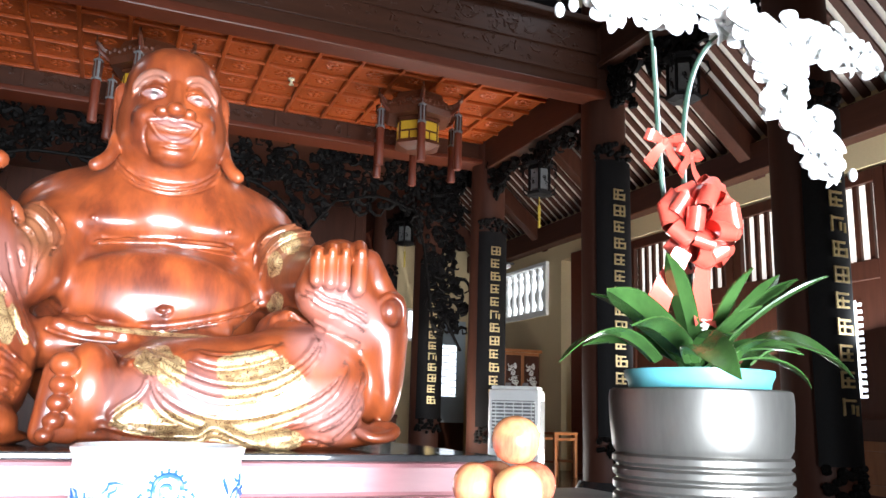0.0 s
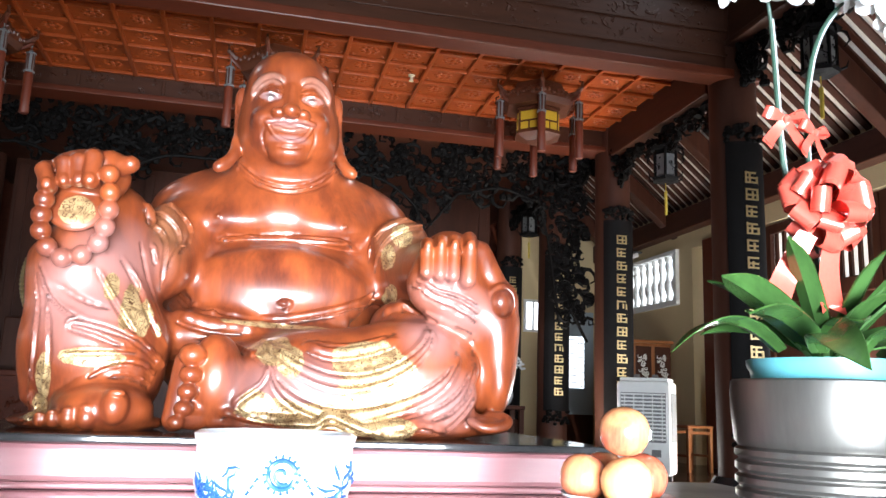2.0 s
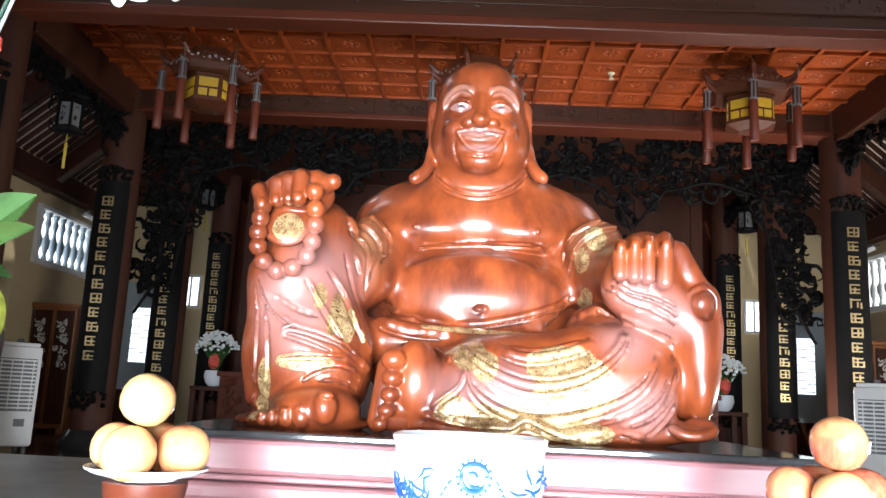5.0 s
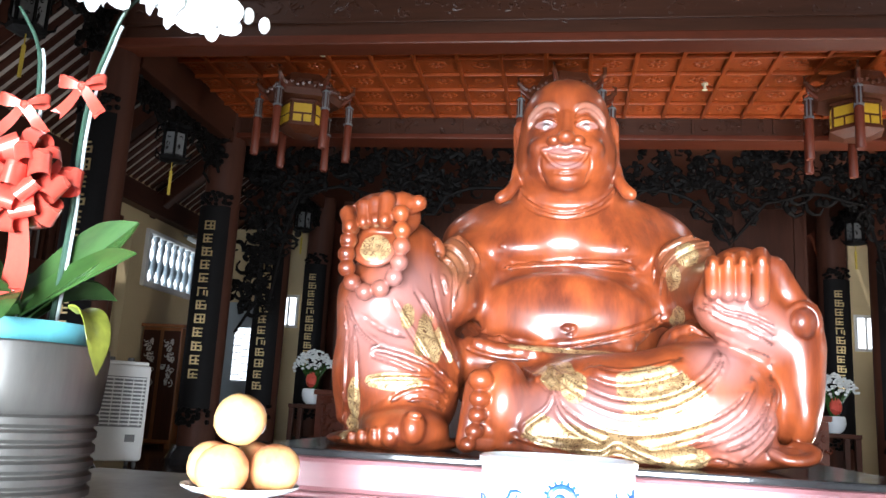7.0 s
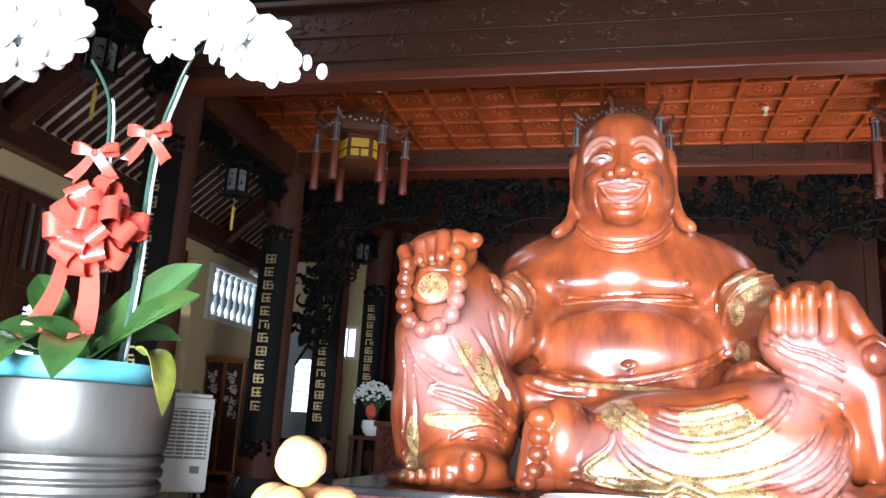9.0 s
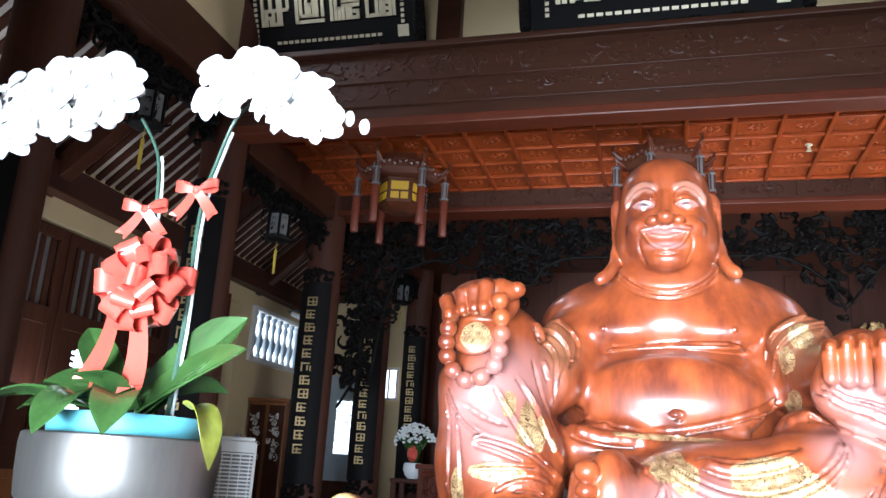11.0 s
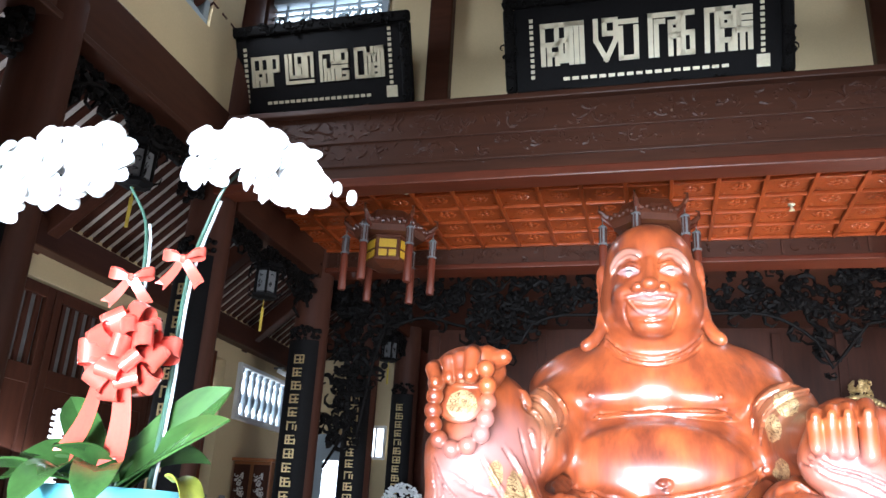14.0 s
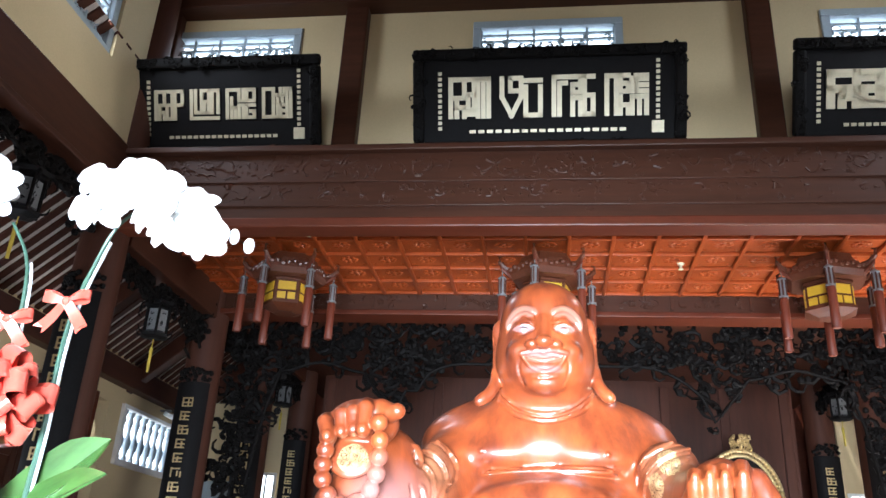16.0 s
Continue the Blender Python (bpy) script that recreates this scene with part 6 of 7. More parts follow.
def leaf_mesh(length, width, droop, twist=0.0, n=14):
    """A thick strap leaf with a groove along its middle, arching out along +x."""
    m = Mesh()
    rows, prof = [], (-1, -0.55, 0, 0.55, 1)
    for i in range(n + 1):
        t = i / n
        w = width * (0.35 + 0.65 * math.sin(math.pi * min(1, t * 0.62 + 0.20)) ** 1.0) * (1 - max(0, (t - 0.72) / 0.28) ** 2.2 * 0.97)
        a = droop * t
        x = length * t * (1 - 0.25 * abs(droop) * t)
        z = length * (0.12 * t - 0.50 * droop * t * t)
        rows.append([(x, w * u * math.cos(twist * t), z + w * (0.34 * abs(u) - 0.10 * (1 - abs(u))) + w * u * math.sin(twist * t)) for u in prof])
    for side, off in ((1, 0.0), (-1, -0.004)):
        vs = [(x, y, z + off) for row in rows for x, y, z in row]
        fs = [(5 * i + k, 5 * i + k + 1, 5 * i + k + 6, 5 * i + k + 5) for i in range(n) for k in range(4)]
        m.add(vs, fs if side > 0 else [f[::-1] for f in fs])
    o = 5 * (n + 1)
    for i in range(n):
        for k in (0, 4):
            m.f.append((5 * i + k, 5 * i + 5 + k, o + 5 * i + 5 + k, o + 5 * i + k))
    return m


def blossom():
    """A moth orchid flower facing -y: two broad petals, three sepals, a small lip."""
    m = Mesh()

    def petal(a, length, width, lift):
        n, vs, fs = 7, [], []
        for i in range(n + 1):
            t = (1 - math.cos(math.pi * i / n)) / 2
            w = width * max(0.0, 1 - (2 * (0.10 + 0.90 * t) - 1) ** 2) ** 0.5
            for u in (-1, -0.5, 0, 0.5, 1):
                r, s = length * t, w * u
                x, z = r * math.cos(a) - s * math.sin(a), r * math.sin(a) + s * math.cos(a)
                vs.append((x, lift - 0.010 * math.sin(math.pi * t) + 0.006 * u * u + 0.012 * t * t, z))
        for i in range(n):
            for k in range(4):
                fs.append((5 * i + k, 5 * i + k + 1, 5 * i + k + 6, 5 * i + k + 5))
        m.add(vs, fs)

    for a in (12, 168):
        petal(radians(a), 0.048, 0.030, -0.004)
    for a in (90, 222, 318):
        petal(radians(a), 0.043, 0.021, 0.002)
    m.ball((0, -0.010, -0.004), (0.007, 0.010, 0.008), 7)
    m.ball((0, -0.014, -0.014), (0.006, 0.008, 0.010), 7)
    return m


BLOSSOM = blossom().data("blossom", PETAL, True)
BUD = Mesh().ball((0, 0, 0), (0.010, 0.010, 0.015), 10).data("bud", PETAL, True)


def ribbon_loop(length, width, height):
    """A closed loop of satin ribbon along +x."""
    m, n, vs = Mesh(), 18, []
    for i in range(n + 1):
        t = 2 * math.pi * i / n
        x, z = length * 0.5 * (1 - math.cos(t)), height * math.sin(t) * (0.25 + 0.75 * (1 - math.cos(t)) / 2)
        vs += [(x, -width * 0.5 * (0.35 + 0.65 * min(1, x / length * 1.6)), z), (x, width * 0.5 * (0.35 + 0.65 * min(1, x / length * 1.6)), z)]
    return m.add(vs, [(2 * i, 2 * i + 1, 2 * i + 3, 2 * i + 2) for i in range(n)])


LOOP = ribbon_loop(0.075, 0.036, 0.020).data("ribbon_loop", RIBBON, True)
TAIL = Mesh().add([(0.025 * math.sin(i * 0.35) * 0.6, y, -0.14 * i / 8) for i in range(9) for y in (-0.017 - 0.001 * i, 0.017 + 0.001 * i)] + [(0.02, 0, -0.125)], [(2 * i, 2 * i + 1, 2 * i + 3, 2 * i + 2) for i in range(7)] + [(14, 18, 16), (14, 15, 18), (15, 17, 18)]).data("ribbon_tail", RIBBON, True)


def rosette(parent, c, size, seed, loops=24):
    bow = part("bow_centre", Mesh().ball((0, 0, 0), 0.012 * size, 8), RIBBON, parent, "shiny red satin ribbon bow", at=pose(*c))
    r = random.Random(seed)
    for k in range(loops):
        ga = k * 2.39996
        el = math.degrees(math.asin(1 - 1.25 * (k + 0.5) / loops))
        m = pose(0, 0, 0, 90) @ pose(0, 0, 0, 0, 0, math.degrees(ga)) @ pose(0, 0, 0, 0, -el + r.uniform(-8, 8), 0) @ pose(0, 0, 0, r.uniform(-30, 30)) @ Matrix.Scale(size * r.uniform(0.88, 1.1), 4)
        part("ribbon_loop", LOOP, None, bow, at=m)
    return bow


def small_bow(parent, c, size, turn):
    bow = part("bow_knot", Mesh().ball((0, 0, 0), 0.009 * size, 8), RIBBON, parent, "small red ribbon bow", at=pose(*c, 0, 0, turn))
    for s in (0, 180):
        part("ribbon_loop", LOOP, None, bow, at=pose(0, 0, 0, 0, -14, s) @ pose(0, 0, 0, 70) @ Matrix.Scale(0.62 * size, 4))
        part("ribbon_tail", TAIL, None, bow, at=pose(0, -0.004, 0, 0, 38 * (1 if s else -1), 0) @ pose(0, 0, 0, 0, 0, 90) @ Matrix.Scale(0.5 * size, 4))
    return bow


def spray(parent, pts, count, seed, droop=0.02, size=1.0):
    """Blossoms in two ranks along a path, facing the front."""
    r = random.Random(seed)
    P3 = [Vector(p) for p in pts]
    seg = [(b - a).length for a, b in zip(P3[:-1], P3[1:])]
    for k in range(count):
        s = (k + 0.5) / count * sum(seg)
        i = 0
        while i < len(seg) - 1 and s > seg[i]:
            s, i = s - seg[i], i + 1
        p = P3[i].lerp(P3[i + 1], s / seg[i])
        side = 1 if k % 2 else -1
        q = p + Vector((r.uniform(-0.02, 0.02), -0.025 + r.uniform(-0.02, 0.015), side * 0.018 - droop + r.uniform(-0.012, 0.012)))
        fall = 1.0 - 0.35 * max(0.0, k / count - 0.6)
        part("blossom", BLOSSOM, None, parent, at=Matrix.Translation(q) @ pose(0, 0, 0, r.uniform(-22, 14), r.uniform(-25, 25), r.uniform(-34, 34)) @ Matrix.Scale(size * fall * r.uniform(0.9, 1.1), 4))
    for k in range(3):
        q = P3[-1] + Vector((0.03 * k * (1 if pts[-1][0] > pts[0][0] else -1), -0.01, -0.018 * k))
        part("bud", BUD, None, parent, at=Matrix.Translation(q))


def smooth_path(pts, n=5):
    out = []
    P3 = [Vector(p) for p in pts]
    for i in range(len(P3) - 1):
        a, b, c, d = P3[max(0, i - 1)], P3[i], P3[i + 1], P3[min(len(P3) - 1, i + 2)]
        for k in range(n):
            t = k / n
            out.append(0.5 * ((2 * b) + (c - a) * t + (2 * a - 5 * b + 4 * c - d) * t * t + (3 * b - a - 3 * c + d) * t ** 3))
    return out + [P3[-1]]


def planter(x, y, top, r):
    ob = thing("planter", "dark glazed metallic ribbed round planter holding orchids", "planter", "orchid planters", pose(x, y, TT))
    h = top - TT
    prof = [(r * 0.86, 0), (r * 0.90, 0.01)]
    z = 0.03
    while z < h - 0.125:
        prof += [(r * 0.925, z), (r * 0.965, z + 0.006), (r * 0.965, z + 0.016), (r * 0.925, z + 0.021)]
        z += 0.0235
    prof += [(r * 0.965, h - 0.105), (r * 0.99, h - 0.06), (r * 1.0, h - 0.02), (r * 0.99, h - 0.003), (r * 0.97, h), (r * 0.94, h - 0.004), (r * 0.93, h - 0.05), (0.002, h - 0.05)]
    part("pot", Mesh().lathe(prof, 64), POT_GLAZE, ob, smooth=True)
    part("inner_tub", Mesh().lathe([(r * 0.74, h - 0.049), (r * 0.78, h + 0.014), (r * 0.82, h + 0.027), (r * 0.82, h + 0.036), (r * 0.77, h + 0.036), (r * 0.73, h + 0.02), (0.002, h + 0.018)], 48), BLUE_PLASTIC, ob, "turquoise plastic inner tub", smooth=True)
    return ob


def orchid(x, y, base, stems, sprays, leaves, bows, big, label):
    ob = thing("orchid", label, "orchid", "potted orchids", pose(0, 0, 0))
    for pts in stems:
        path = smooth_path(pts)
        part("stem", Mesh().tube(path, [0.0050 - 0.002 * i / len(path) for i in range(len(path))], 8), STEM, ob, smooth=True)
        k = int(len(path) * 0.78)
        part("stake", Mesh().tube([(p[0] + 0.007, p[1] + 0.003, p[2]) for p in path[:k]], 0.0030, 6), STAKE, ob, "pale plastic support stake")
    for pts, n, seed in sprays:
        path = smooth_path(pts, 4)
        part("flower_stem", Mesh().tube(path, 0.0032, 6), STEM, ob, smooth=True)
        spray(ob, [tuple(p) for p in path], n, seed)
    for ang, ln, wd, dr, up, tw, *roll in leaves:
        old = wd == 0.026
        part("leaf", leaf_mesh(ln, wd, dr, tw), OLD_LEAF if old else LEAF, ob, "yellowing drooping leaf" if old else "", pose(x, y, base, 0, 0, ang) @ pose(0.165 if old else 0.11 if dr > 1.2 else 0.01, 0, 0.01 if dr > 1.2 else 0, 0, -up, 0) @ pose(0, 0, 0, roll[0] if roll else 28 * math.sin(ang * 7)), True)
    for c, s, t in bows:
        small_bow(ob, c, s, t)
    rosette(ob, big[0], big[1], big[2])
    for k in range(2):
        part("ribbon_tail", TAIL, None, ob, at=pose(big[0][0] - 0.045 + 0.05 * k, big[0][1] - 0.02, big[0][2] - 0.06, 0, 0, 80 + 10 * k) @ pose(0, 0, 0, 0 if k else 26))
    return ob


PXR, PYR, PXL, PYL = 0.92, 2.0, -0.98, 2.0
planter(PXR, PYR, 0.785, 0.168)
planter(PXL, PYL, 0.805, 0.170)
orchid(PXR, PYR, 0.825,
       [((0.905, 2.000, 0.830), (0.885, 2.000, 0.990), (0.850, 2.000, 1.160), (0.840, 2.000, 1.290), (0.835, 2.000, 1.410), (0.820, 1.990, 1.500), (0.780, 1.970, 1.540)),
        ((0.920, 2.000, 0.830), (0.905, 2.000, 1.080), (0.900, 2.000, 1.260), (0.915, 2.000, 1.380), (0.950, 2.000, 1.470), (1.000, 1.990, 1.530), (1.060, 1.980, 1.540))],
       [(((0.900, 1.980, 1.570), (0.780, 1.960, 1.550), (0.700, 1.950, 1.530), (0.640, 1.950, 1.500)), 12, 1), (((0.940, 1.980, 1.590), (1.010, 1.960, 1.550), (1.065, 1.950, 1.470), (1.105, 1.950, 1.400), (1.170, 1.950, 1.335), (1.235, 1.950, 1.285)), 27, 2),
        (((1.020, 2.020, 1.590), (1.140, 2.030, 1.600), (1.300, 2.040, 1.600), (1.500, 2.050, 1.600)), 18, 3)],
       [(215, 0.279, 0.0218, 0.35, 54, 0.1), (310, 0.316, 0.0203, 0.45, 44, -0.1), (355, 0.307, 0.0211, 1.25, 34, 0.2), (188, 0.288, 0.0203, 1.3, 34, 0.1), (265, 0.223, 0.0234, 1.3, 34, 0), (285, 0.233, 0.0218, 0.3, 60, 0.2), (196, 0.337, 0.0304, 0.5, 32, 0.2), (205, 0.337, 0.0320, 0.7, 26, -0.2), (230, 0.262, 0.0304, 1.25, 22, 0), (172, 0.274, 0.0289, 0.45, 40, 0), (330, 0.274, 0.0359, 0.35, 48, 0.3), (20, 0.424, 0.0195, 0.15, 32, 0), (345, 0.299, 0.0265, 1.0, 20, 0), (300, 0.212, 0.0304, 0.9, 30, 0), (250, 0.212, 0.0320, 0.8, 36, 0.2), (150, 0.249, 0.0304, 0.8, 30, 0), (60, 0.274, 0.0320, 0.6, 36, 0), (110, 0.249, 0.0304, 0.7, 36, 0), (275, 0.200, 0.0312, 0.5, 46, 0)],
       [((0.845, 1.985, 1.265), 1.0, 0), ((0.905, 1.985, 1.245), 0.9, 20)], ((0.888, 1.955, 1.098), 1.22, 5), "white moth orchid with red ribbon bows in a planter")
orchid(PXL, PYL, 0.85,
       [((-0.975, 2.000, 0.845), (-0.985, 2.000, 1.015), (-0.990, 2.000, 1.165), (-0.995, 2.000, 1.285), (-1.012, 2.000, 1.360), (-1.050, 1.990, 1.425)),
        ((-0.900, 2.000, 0.845), (-0.893, 2.000, 1.015), (-0.895, 2.000, 1.165), (-0.888, 2.000, 1.265), (-0.868, 2.000, 1.345), (-0.838, 1.990, 1.410), (-0.790, 1.980, 1.450))],
       [(((-1.060, 1.990, 1.483), (-1.130, 1.970, 1.513), (-1.220, 1.960, 1.503), (-1.310, 1.950, 1.463), (-1.420, 1.950, 1.423)), 20, 4), (((-1.090, 1.950, 1.453), (-1.190, 1.940, 1.433), (-1.300, 1.940, 1.383), (-1.440, 1.940, 1.395)), 13, 5),
        (((-0.900, 1.980, 1.482), (-0.820, 1.970, 1.488), (-0.740, 1.960, 1.466), (-0.670, 1.950, 1.428), (-0.610, 1.950, 1.390)), 15, 6)],
       [(12, 0.27, 0.046, 0.15, 42, 0.1, 58), (356, 0.26, 0.040, 0.2, 27, 0, 50), (160, 0.26, 0.034, 0.3, 44, 0, -48), (178, 0.25, 0.040, 0.5, 20, 0, -40), (194, 0.25, 0.036, 0.7, 12, 0, -34), (255, 0.15, 0.044, 0.7, 40, 0, 0), (298, 0.16, 0.036, 1.5, 22, 0, 0), (268, 0.14, 0.040, 1.5, 16, 0, 0), (342, 0.12, 0.026, 1.9, 0, 0, 0), (225, 0.22, 0.032, 1.3, 15, 0, 0), (90, 0.21, 0.045, 0.6, 36, 0), (60, 0.21, 0.045, 0.7, 32, 0), (130, 0.22, 0.04, 0.7, 36, 0)],
       [((-1.005, 1.985, 1.230), 1.0, 10), ((-0.898, 1.985, 1.265), 1.0, 0)], ((-0.950, 1.955, 1.075), 1.18, 9), "white moth orchid with broad leaves and red ribbon bows")

# ---- coolers, furniture, altar things ----


def cooler(x, y, turn):
    ob = thing("air_cooler", "tall off-white plastic evaporative air cooler on castors", "air cooler", "air coolers", pose(x, y, FL, 0, 0, turn))
    w, d, h = 0.23, 0.18, 0.86
    part("body", Mesh().box(-w, w, -d, d, 0.06, h, 0.03), COOLER, ob, smooth=True)
    part("grille_recess", Mesh().box(-w + 0.035, w - 0.035, -d - 0.006, -d + 0.02, 0.34, h - 0.10, 0.004), GREY_PLASTIC, ob, "dark grille recess")
    for k in range(13):
        z = 0.36 + k * 0.0315
        part("louvre", Mesh().box(-w + 0.04, w - 0.04, -d - 0.016, -d - 0.004, z, z + 0.014, 0.003), COOLER, ob)
    for k in range(5):
        x0 = -w + 0.07 + k * 0.08
        part("upright", Mesh().box(x0, x0 + 0.008, -d - 0.018, -d - 0.0165, 0.35, h - 0.11), COOLER, ob)
    part("control_panel", Mesh().box(-w + 0.02, w - 0.02, -d + 0.03, d - 0.03, h - 0.002, h + 0.03, 0.012), COOLER, ob)
    for k in (-1, 1):
        part("knob", Mesh().lathe([(0.028, 0), (0.028, 0.025), (0.02, 0.032)], 14, k * 0.08, -0.03, h + 0.03), GREY_PLASTIC, ob, "grey control knob", smooth=True)
    for sx in (-1, 1):
        part("side_pad", Mesh().box(*sorted((sx * w, sx * (w + 0.006))), -d + 0.05, d - 0.05, 0.34, h - 0.10, 0.003), GREY_PLASTIC, ob, "grey side filter pad")
        for sy in (-1, 1):
            part("castor", Mesh().lathe([(0.028, -0.012), (0.03, 0), (0.028, 0.012)], 14, 0, 0, 0, pose(sx * (w - 0.05), sy * (d - 0.05), 0.03, 0, 90)), GREY_PLASTIC, ob, smooth=True)
    part("tank_label", Mesh().box(0.07, 0.15, -d - 0.003, -d, 0.22, 0.28), GREY_PLASTIC, ob)
    return ob


C0 = cooler(3.38, 7.42, -38)
copy_thing(C0, pose(-3.80, 7.35, FL, 0, 0, 42))


def cabinet(sx):
    ob = thing("cabinet", "orange brown wooden cabinet with a carved door against the wall", "cabinet", "wall cabinets", pose(sx * 4.78, 10.35, FL, 0, 0, 0))
    part("body", Mesh().box(-0.25, 0.25, -0.40, 0.40, 0.05, 1.42, 0.012), CABINET_WOOD, ob)
    part("top", Mesh().box(-0.28, 0.28, -0.43, 0.43, 1.42, 1.46, 0.008), CABINET_WOOD, ob)
    for x in (-0.13, 0.13):
        dr = part("door", Mesh().box(x - 0.105, x + 0.105, -0.416, -0.40, 0.10, 1.38, 0.005), DARK_WOOD, ob)
        part("carving", scrolls(Mesh(), x - 0.05, x + 0.05, 0.75, 1.25, -0.418, 26, 0.10, 0.009, 11), WHITE_PAINT, dr, "pale inlaid carving")
    for x in (-0.21, 0.21):
        for y in (-0.36, 0.36):
            part("foot", Mesh().box(x - 0.03, x + 0.03, y - 0.03, y + 0.03, 0, 0.05), CABINET_WOOD, ob)


def stool(x, y, turn):
    ob = thing("stool", "orange brown square wooden stool", "stool", at=pose(x, y, FL, 0, 0, turn))
    part("seat", Mesh().box(-0.17, 0.17, -0.17, 0.17, 0.44, 0.47, 0.008), CABINET_WOOD, ob)
    for sx in (-1, 1):
        for sy in (-1, 1):
            part("leg", Mesh().box(sx * 0.145 - 0.018, sx * 0.145 + 0.018, sy * 0.145 - 0.018, sy * 0.145 + 0.018, 0, 0.44, 0.004), CABINET_WOOD, ob)
        part("stretcher", Mesh().box(sx * 0.145 - 0.01, sx * 0.145 + 0.01, -0.127, 0.127, 0.15, 0.175), CABINET_WOOD, ob)
        part("rail", Mesh().box(-0.127, 0.127, sx * 0.145 - 0.01, sx * 0.145 + 0.01, 0.38, 0.41), CABINET_WOOD, ob)


for sx in (-1, 1):
    cabinet(sx)
stool(4.45, 8.55, 12)


def altar_vase(x, y):
    st = thing("vase_stand", "dark carved wooden stand before the back partition", "stand", "vase stands", pose(x, y, FL))
    part("top", Mesh().box(-0.22, 0.22, -0.22, 0.22, 0.55, 0.60, 0.01), DARK_WOOD, st)
    for sx in (-1, 1):
        for sy in (-1, 1):
            part("leg", Mesh().box(sx * 0.18 - 0.03, sx * 0.18 + 0.03, sy * 0.18 - 0.03, sy * 0.18 + 0.03, 0, 0.55, 0.006), DARK_WOOD, st)
    va = thing("vase", "white porcelain vase of white blossoms with a red ribbon", "vase", "altar vases", pose(x, y, FL + 0.60))
    part("vase", Mesh().lathe([(0.06, 0), (0.10, 0.04), (0.125, 0.11), (0.12, 0.17), (0.11, 0.19)], 24), PORCELAIN, va, smooth=True)
    fl = Mesh()
    r = random.Random(int(x * 10))
    for k in range(150):
        a, q = r.uniform(0, 6.28), r.random() ** 0.5
        fl.ball((0.27 * q * math.cos(a), 0.2 * q * math.sin(a), 0.50 + 0.18 * (1 - q * q) - 0.10 * r.random()), (0.022, 0.022, 0.016), 6)
    tagged(part("flower_head", fl, PETAL, va, smooth=True), kind="stuff")
    gr = Mesh()
    for k in range(30):
        a = r.uniform(0, 6.28)
        gr.tube([(0.03 * math.cos(a), 0.03 * math.sin(a), 0.17), (0.08 * math.cos(a), 0.08 * math.sin(a), 0.33), (0.2 * math.cos(a), 0.15 * math.sin(a), 0.5)], 0.008, 5)
    part("foliage", gr, LEAF, va)
    part("ribbon", Mesh().ball((0, -0.07, 0.30), (0.07, 0.05, 0.10), 10), RIBBON, va, "red ribbon")


def gilded_frame(x, y, z):
    ob = thing("gilded_niche", "dark niche in an oval gilded openwork frame on the altar", "niche", "gilded niches", pose(x, y, z))
    fr = Mesh()
    for k in range(56):
        a = radians(-40 + 260 * k / 55)
        for q in (0.0, 0.055):
            fr.ball(((0.40 + q) * math.cos(a), 0.0, (0.55 + q) * math.sin(a)), (0.03, 0.025, 0.03), 6)
    part("frame", fr, GILT, ob, smooth=True)
    part("niche_back", Mesh().lathe([(0.40, -0.02), (0.40, 0.0)], 32, m=pose(0, 0.05, 0, 90) @ Matrix.Diagonal((1, 1.35, 1, 1))), BLACK_LACQUER, ob)
    part("altar_block", Mesh().box(-0.55, 0.55, -0.15, 0.35, FL - z, -0.46, 0.02), DARK_WOOD, ob)
    fn = Mesh()
    scrolls(fn, -0.12, 0.12, 0.62, 0.80, 0, 26, 0.10, 0.014, 5)
    part("finial", fn, GILT, ob)


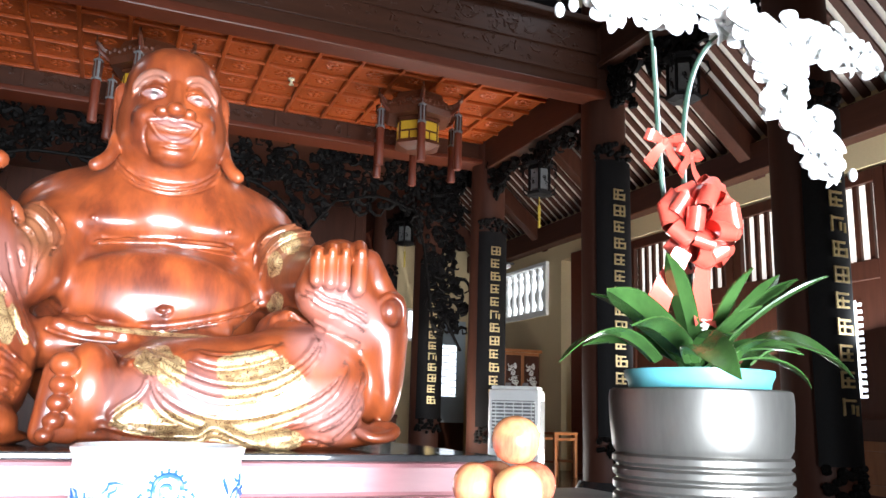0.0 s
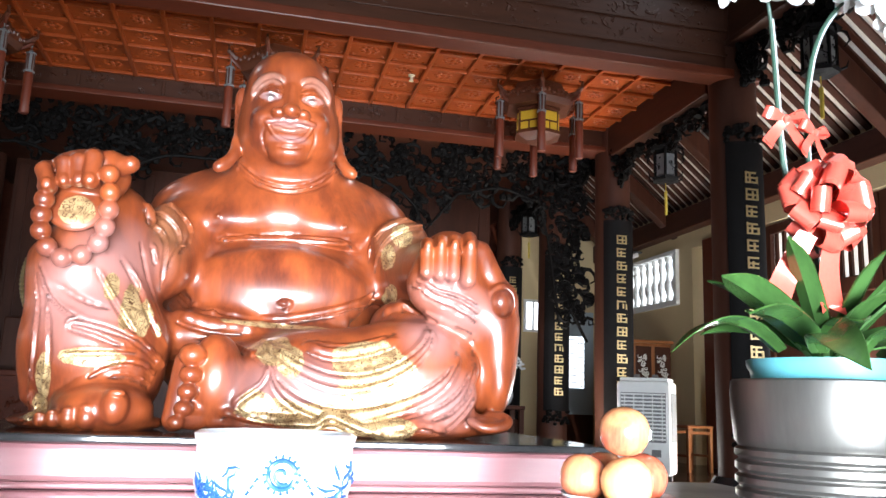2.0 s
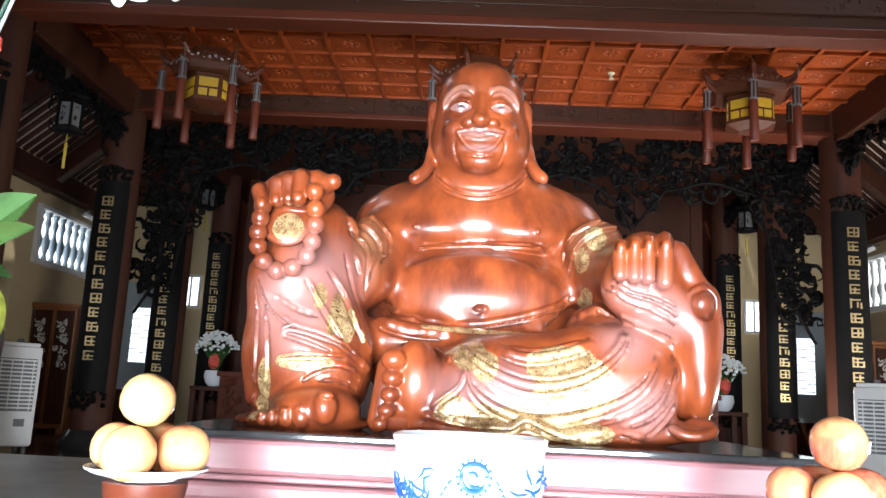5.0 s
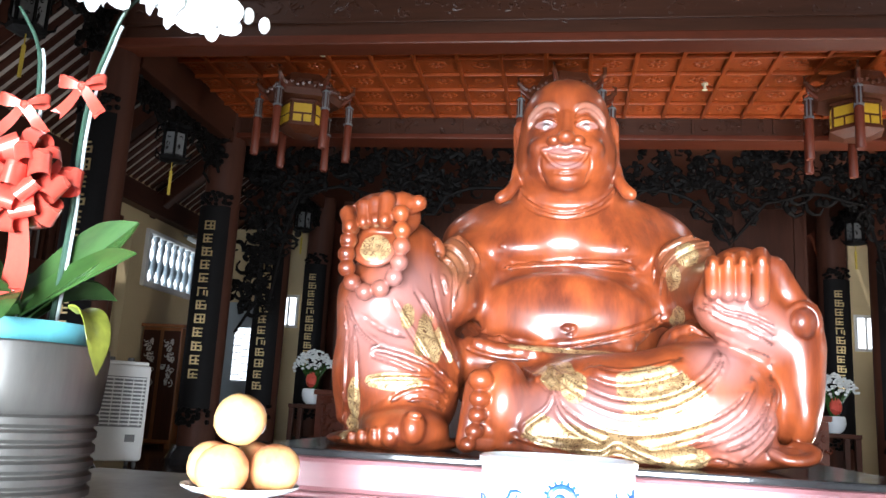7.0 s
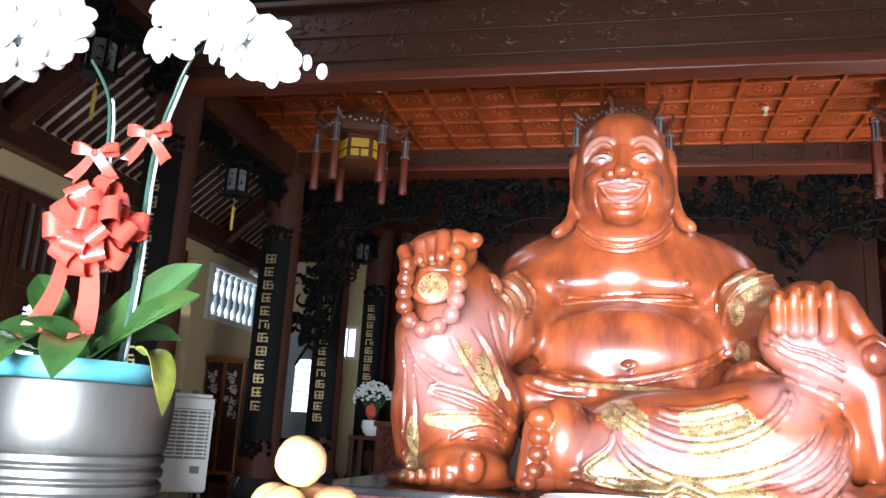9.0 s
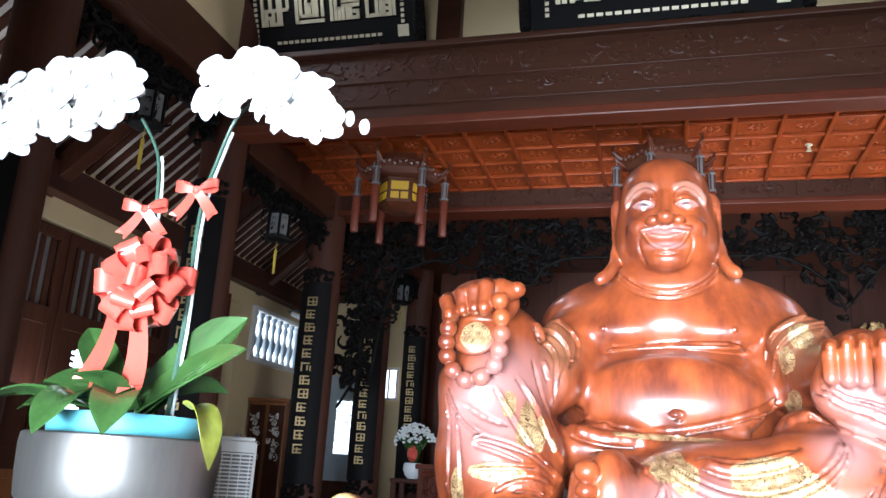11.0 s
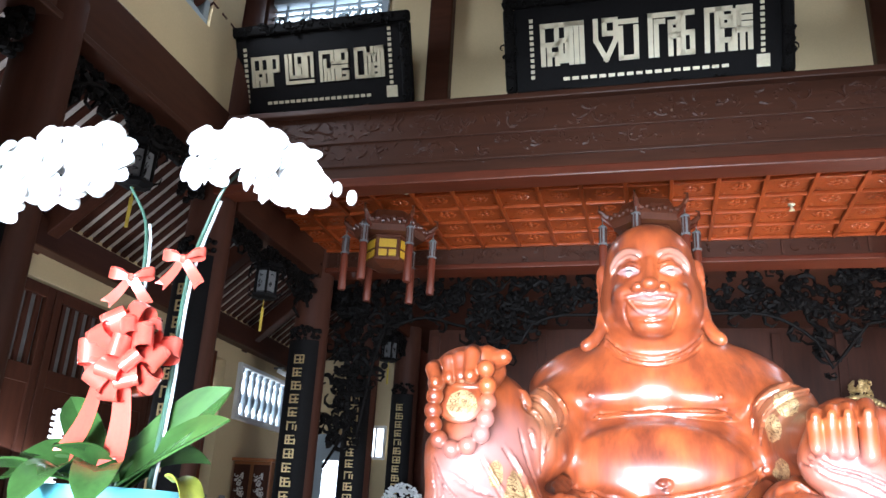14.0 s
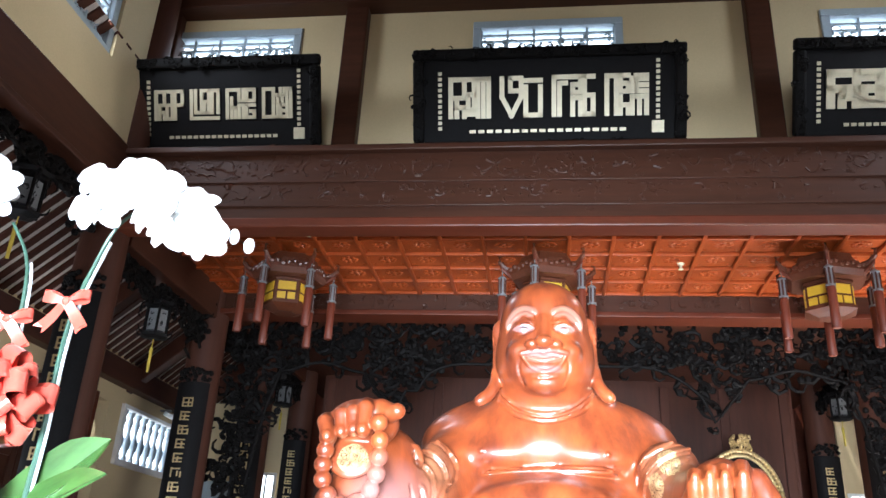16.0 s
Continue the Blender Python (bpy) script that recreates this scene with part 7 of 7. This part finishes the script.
for sx in (-1, 1):
    altar_vase(sx * 3.06, 10.6)
    gilded_frame(sx * 2.25, 10.9, 1.95)
    ps = thing("side_altar", "red brown carved altar table front at the back", "altar", "altar tables", pose(sx * 2.25, 10.3, FL))
    part("top", Mesh().box(-0.62, 0.62, -0.25, 0.3, 0.72, 0.78, 0.01), RED_WOOD, ps)
    part("front", Mesh().box(-0.58, 0.58, -0.20, -0.17, 0.05, 0.718), RED_WOOD, ps)
    part("carving", scrolls(Mesh(), -0.55, 0.55, 0.12, 0.68, -0.205, 90, 0.16, 0.014, 77), RED_WOOD, ps)
    for x in (-0.55, 0.55):
        part("leg", Mesh().box(x - 0.04, x + 0.04, -0.21, 0.26, 0, 0.718), RED_WOOD, ps)
    # pale door with a bright opening at the end of the aisle
    dd = thing("door", "pale grey door with a bright latticed opening", "door", "aisle end doors", pose(sx * 4.60, 11.985, FL), "structure")
    part("leaf", Mesh().box(-0.28, 0.28, -0.02, 0.012, 0.5, 2.0, 0.006), GREY_FRAME, dd)
    part("lower_panel", Mesh().box(-0.28, 0.28, -0.02, 0.012, 0.0, 0.5, 0.006), DARK_WOOD, dd)
    part("pane", Mesh().box(-0.10, 0.13, -0.026, -0.021, 0.88, 1.63), DAYLIGHT, dd, "bright daylit opening")
    lt = Mesh()
    for k in range(14):
        lt.box(-0.10 if k % 2 else 0.02, 0.03 if k % 2 else 0.13, -0.034, -0.027, 0.90 + k * 0.052, 0.912 + k * 0.052)
    part("lattice", lt, DARK_WOOD, dd)
    ww = thing("window", "small bright window high at the aisle end", "window", "aisle end windows", pose(sx * 3.93, 11.99, 2.0), "structure")
    part("pane", Mesh().box(-0.11, 0.11, -0.01, -0.004, -0.2, 0.2), DAYLIGHT, ww, "bright daylight")
    part("window_frame", Mesh().box(-0.15, 0.15, -0.03, -0.011, 0.2, 0.24).box(-0.15, 0.15, -0.03, -0.011, -0.24, -0.2).box(-0.15, -0.11, -0.03, -0.011, -0.2, 0.2).box(0.11, 0.15, -0.03, -0.011, -0.2, 0.2).box(-0.012, 0.012, -0.03, -0.011, -0.2, 0.2), WHITE_PAINT, ww)
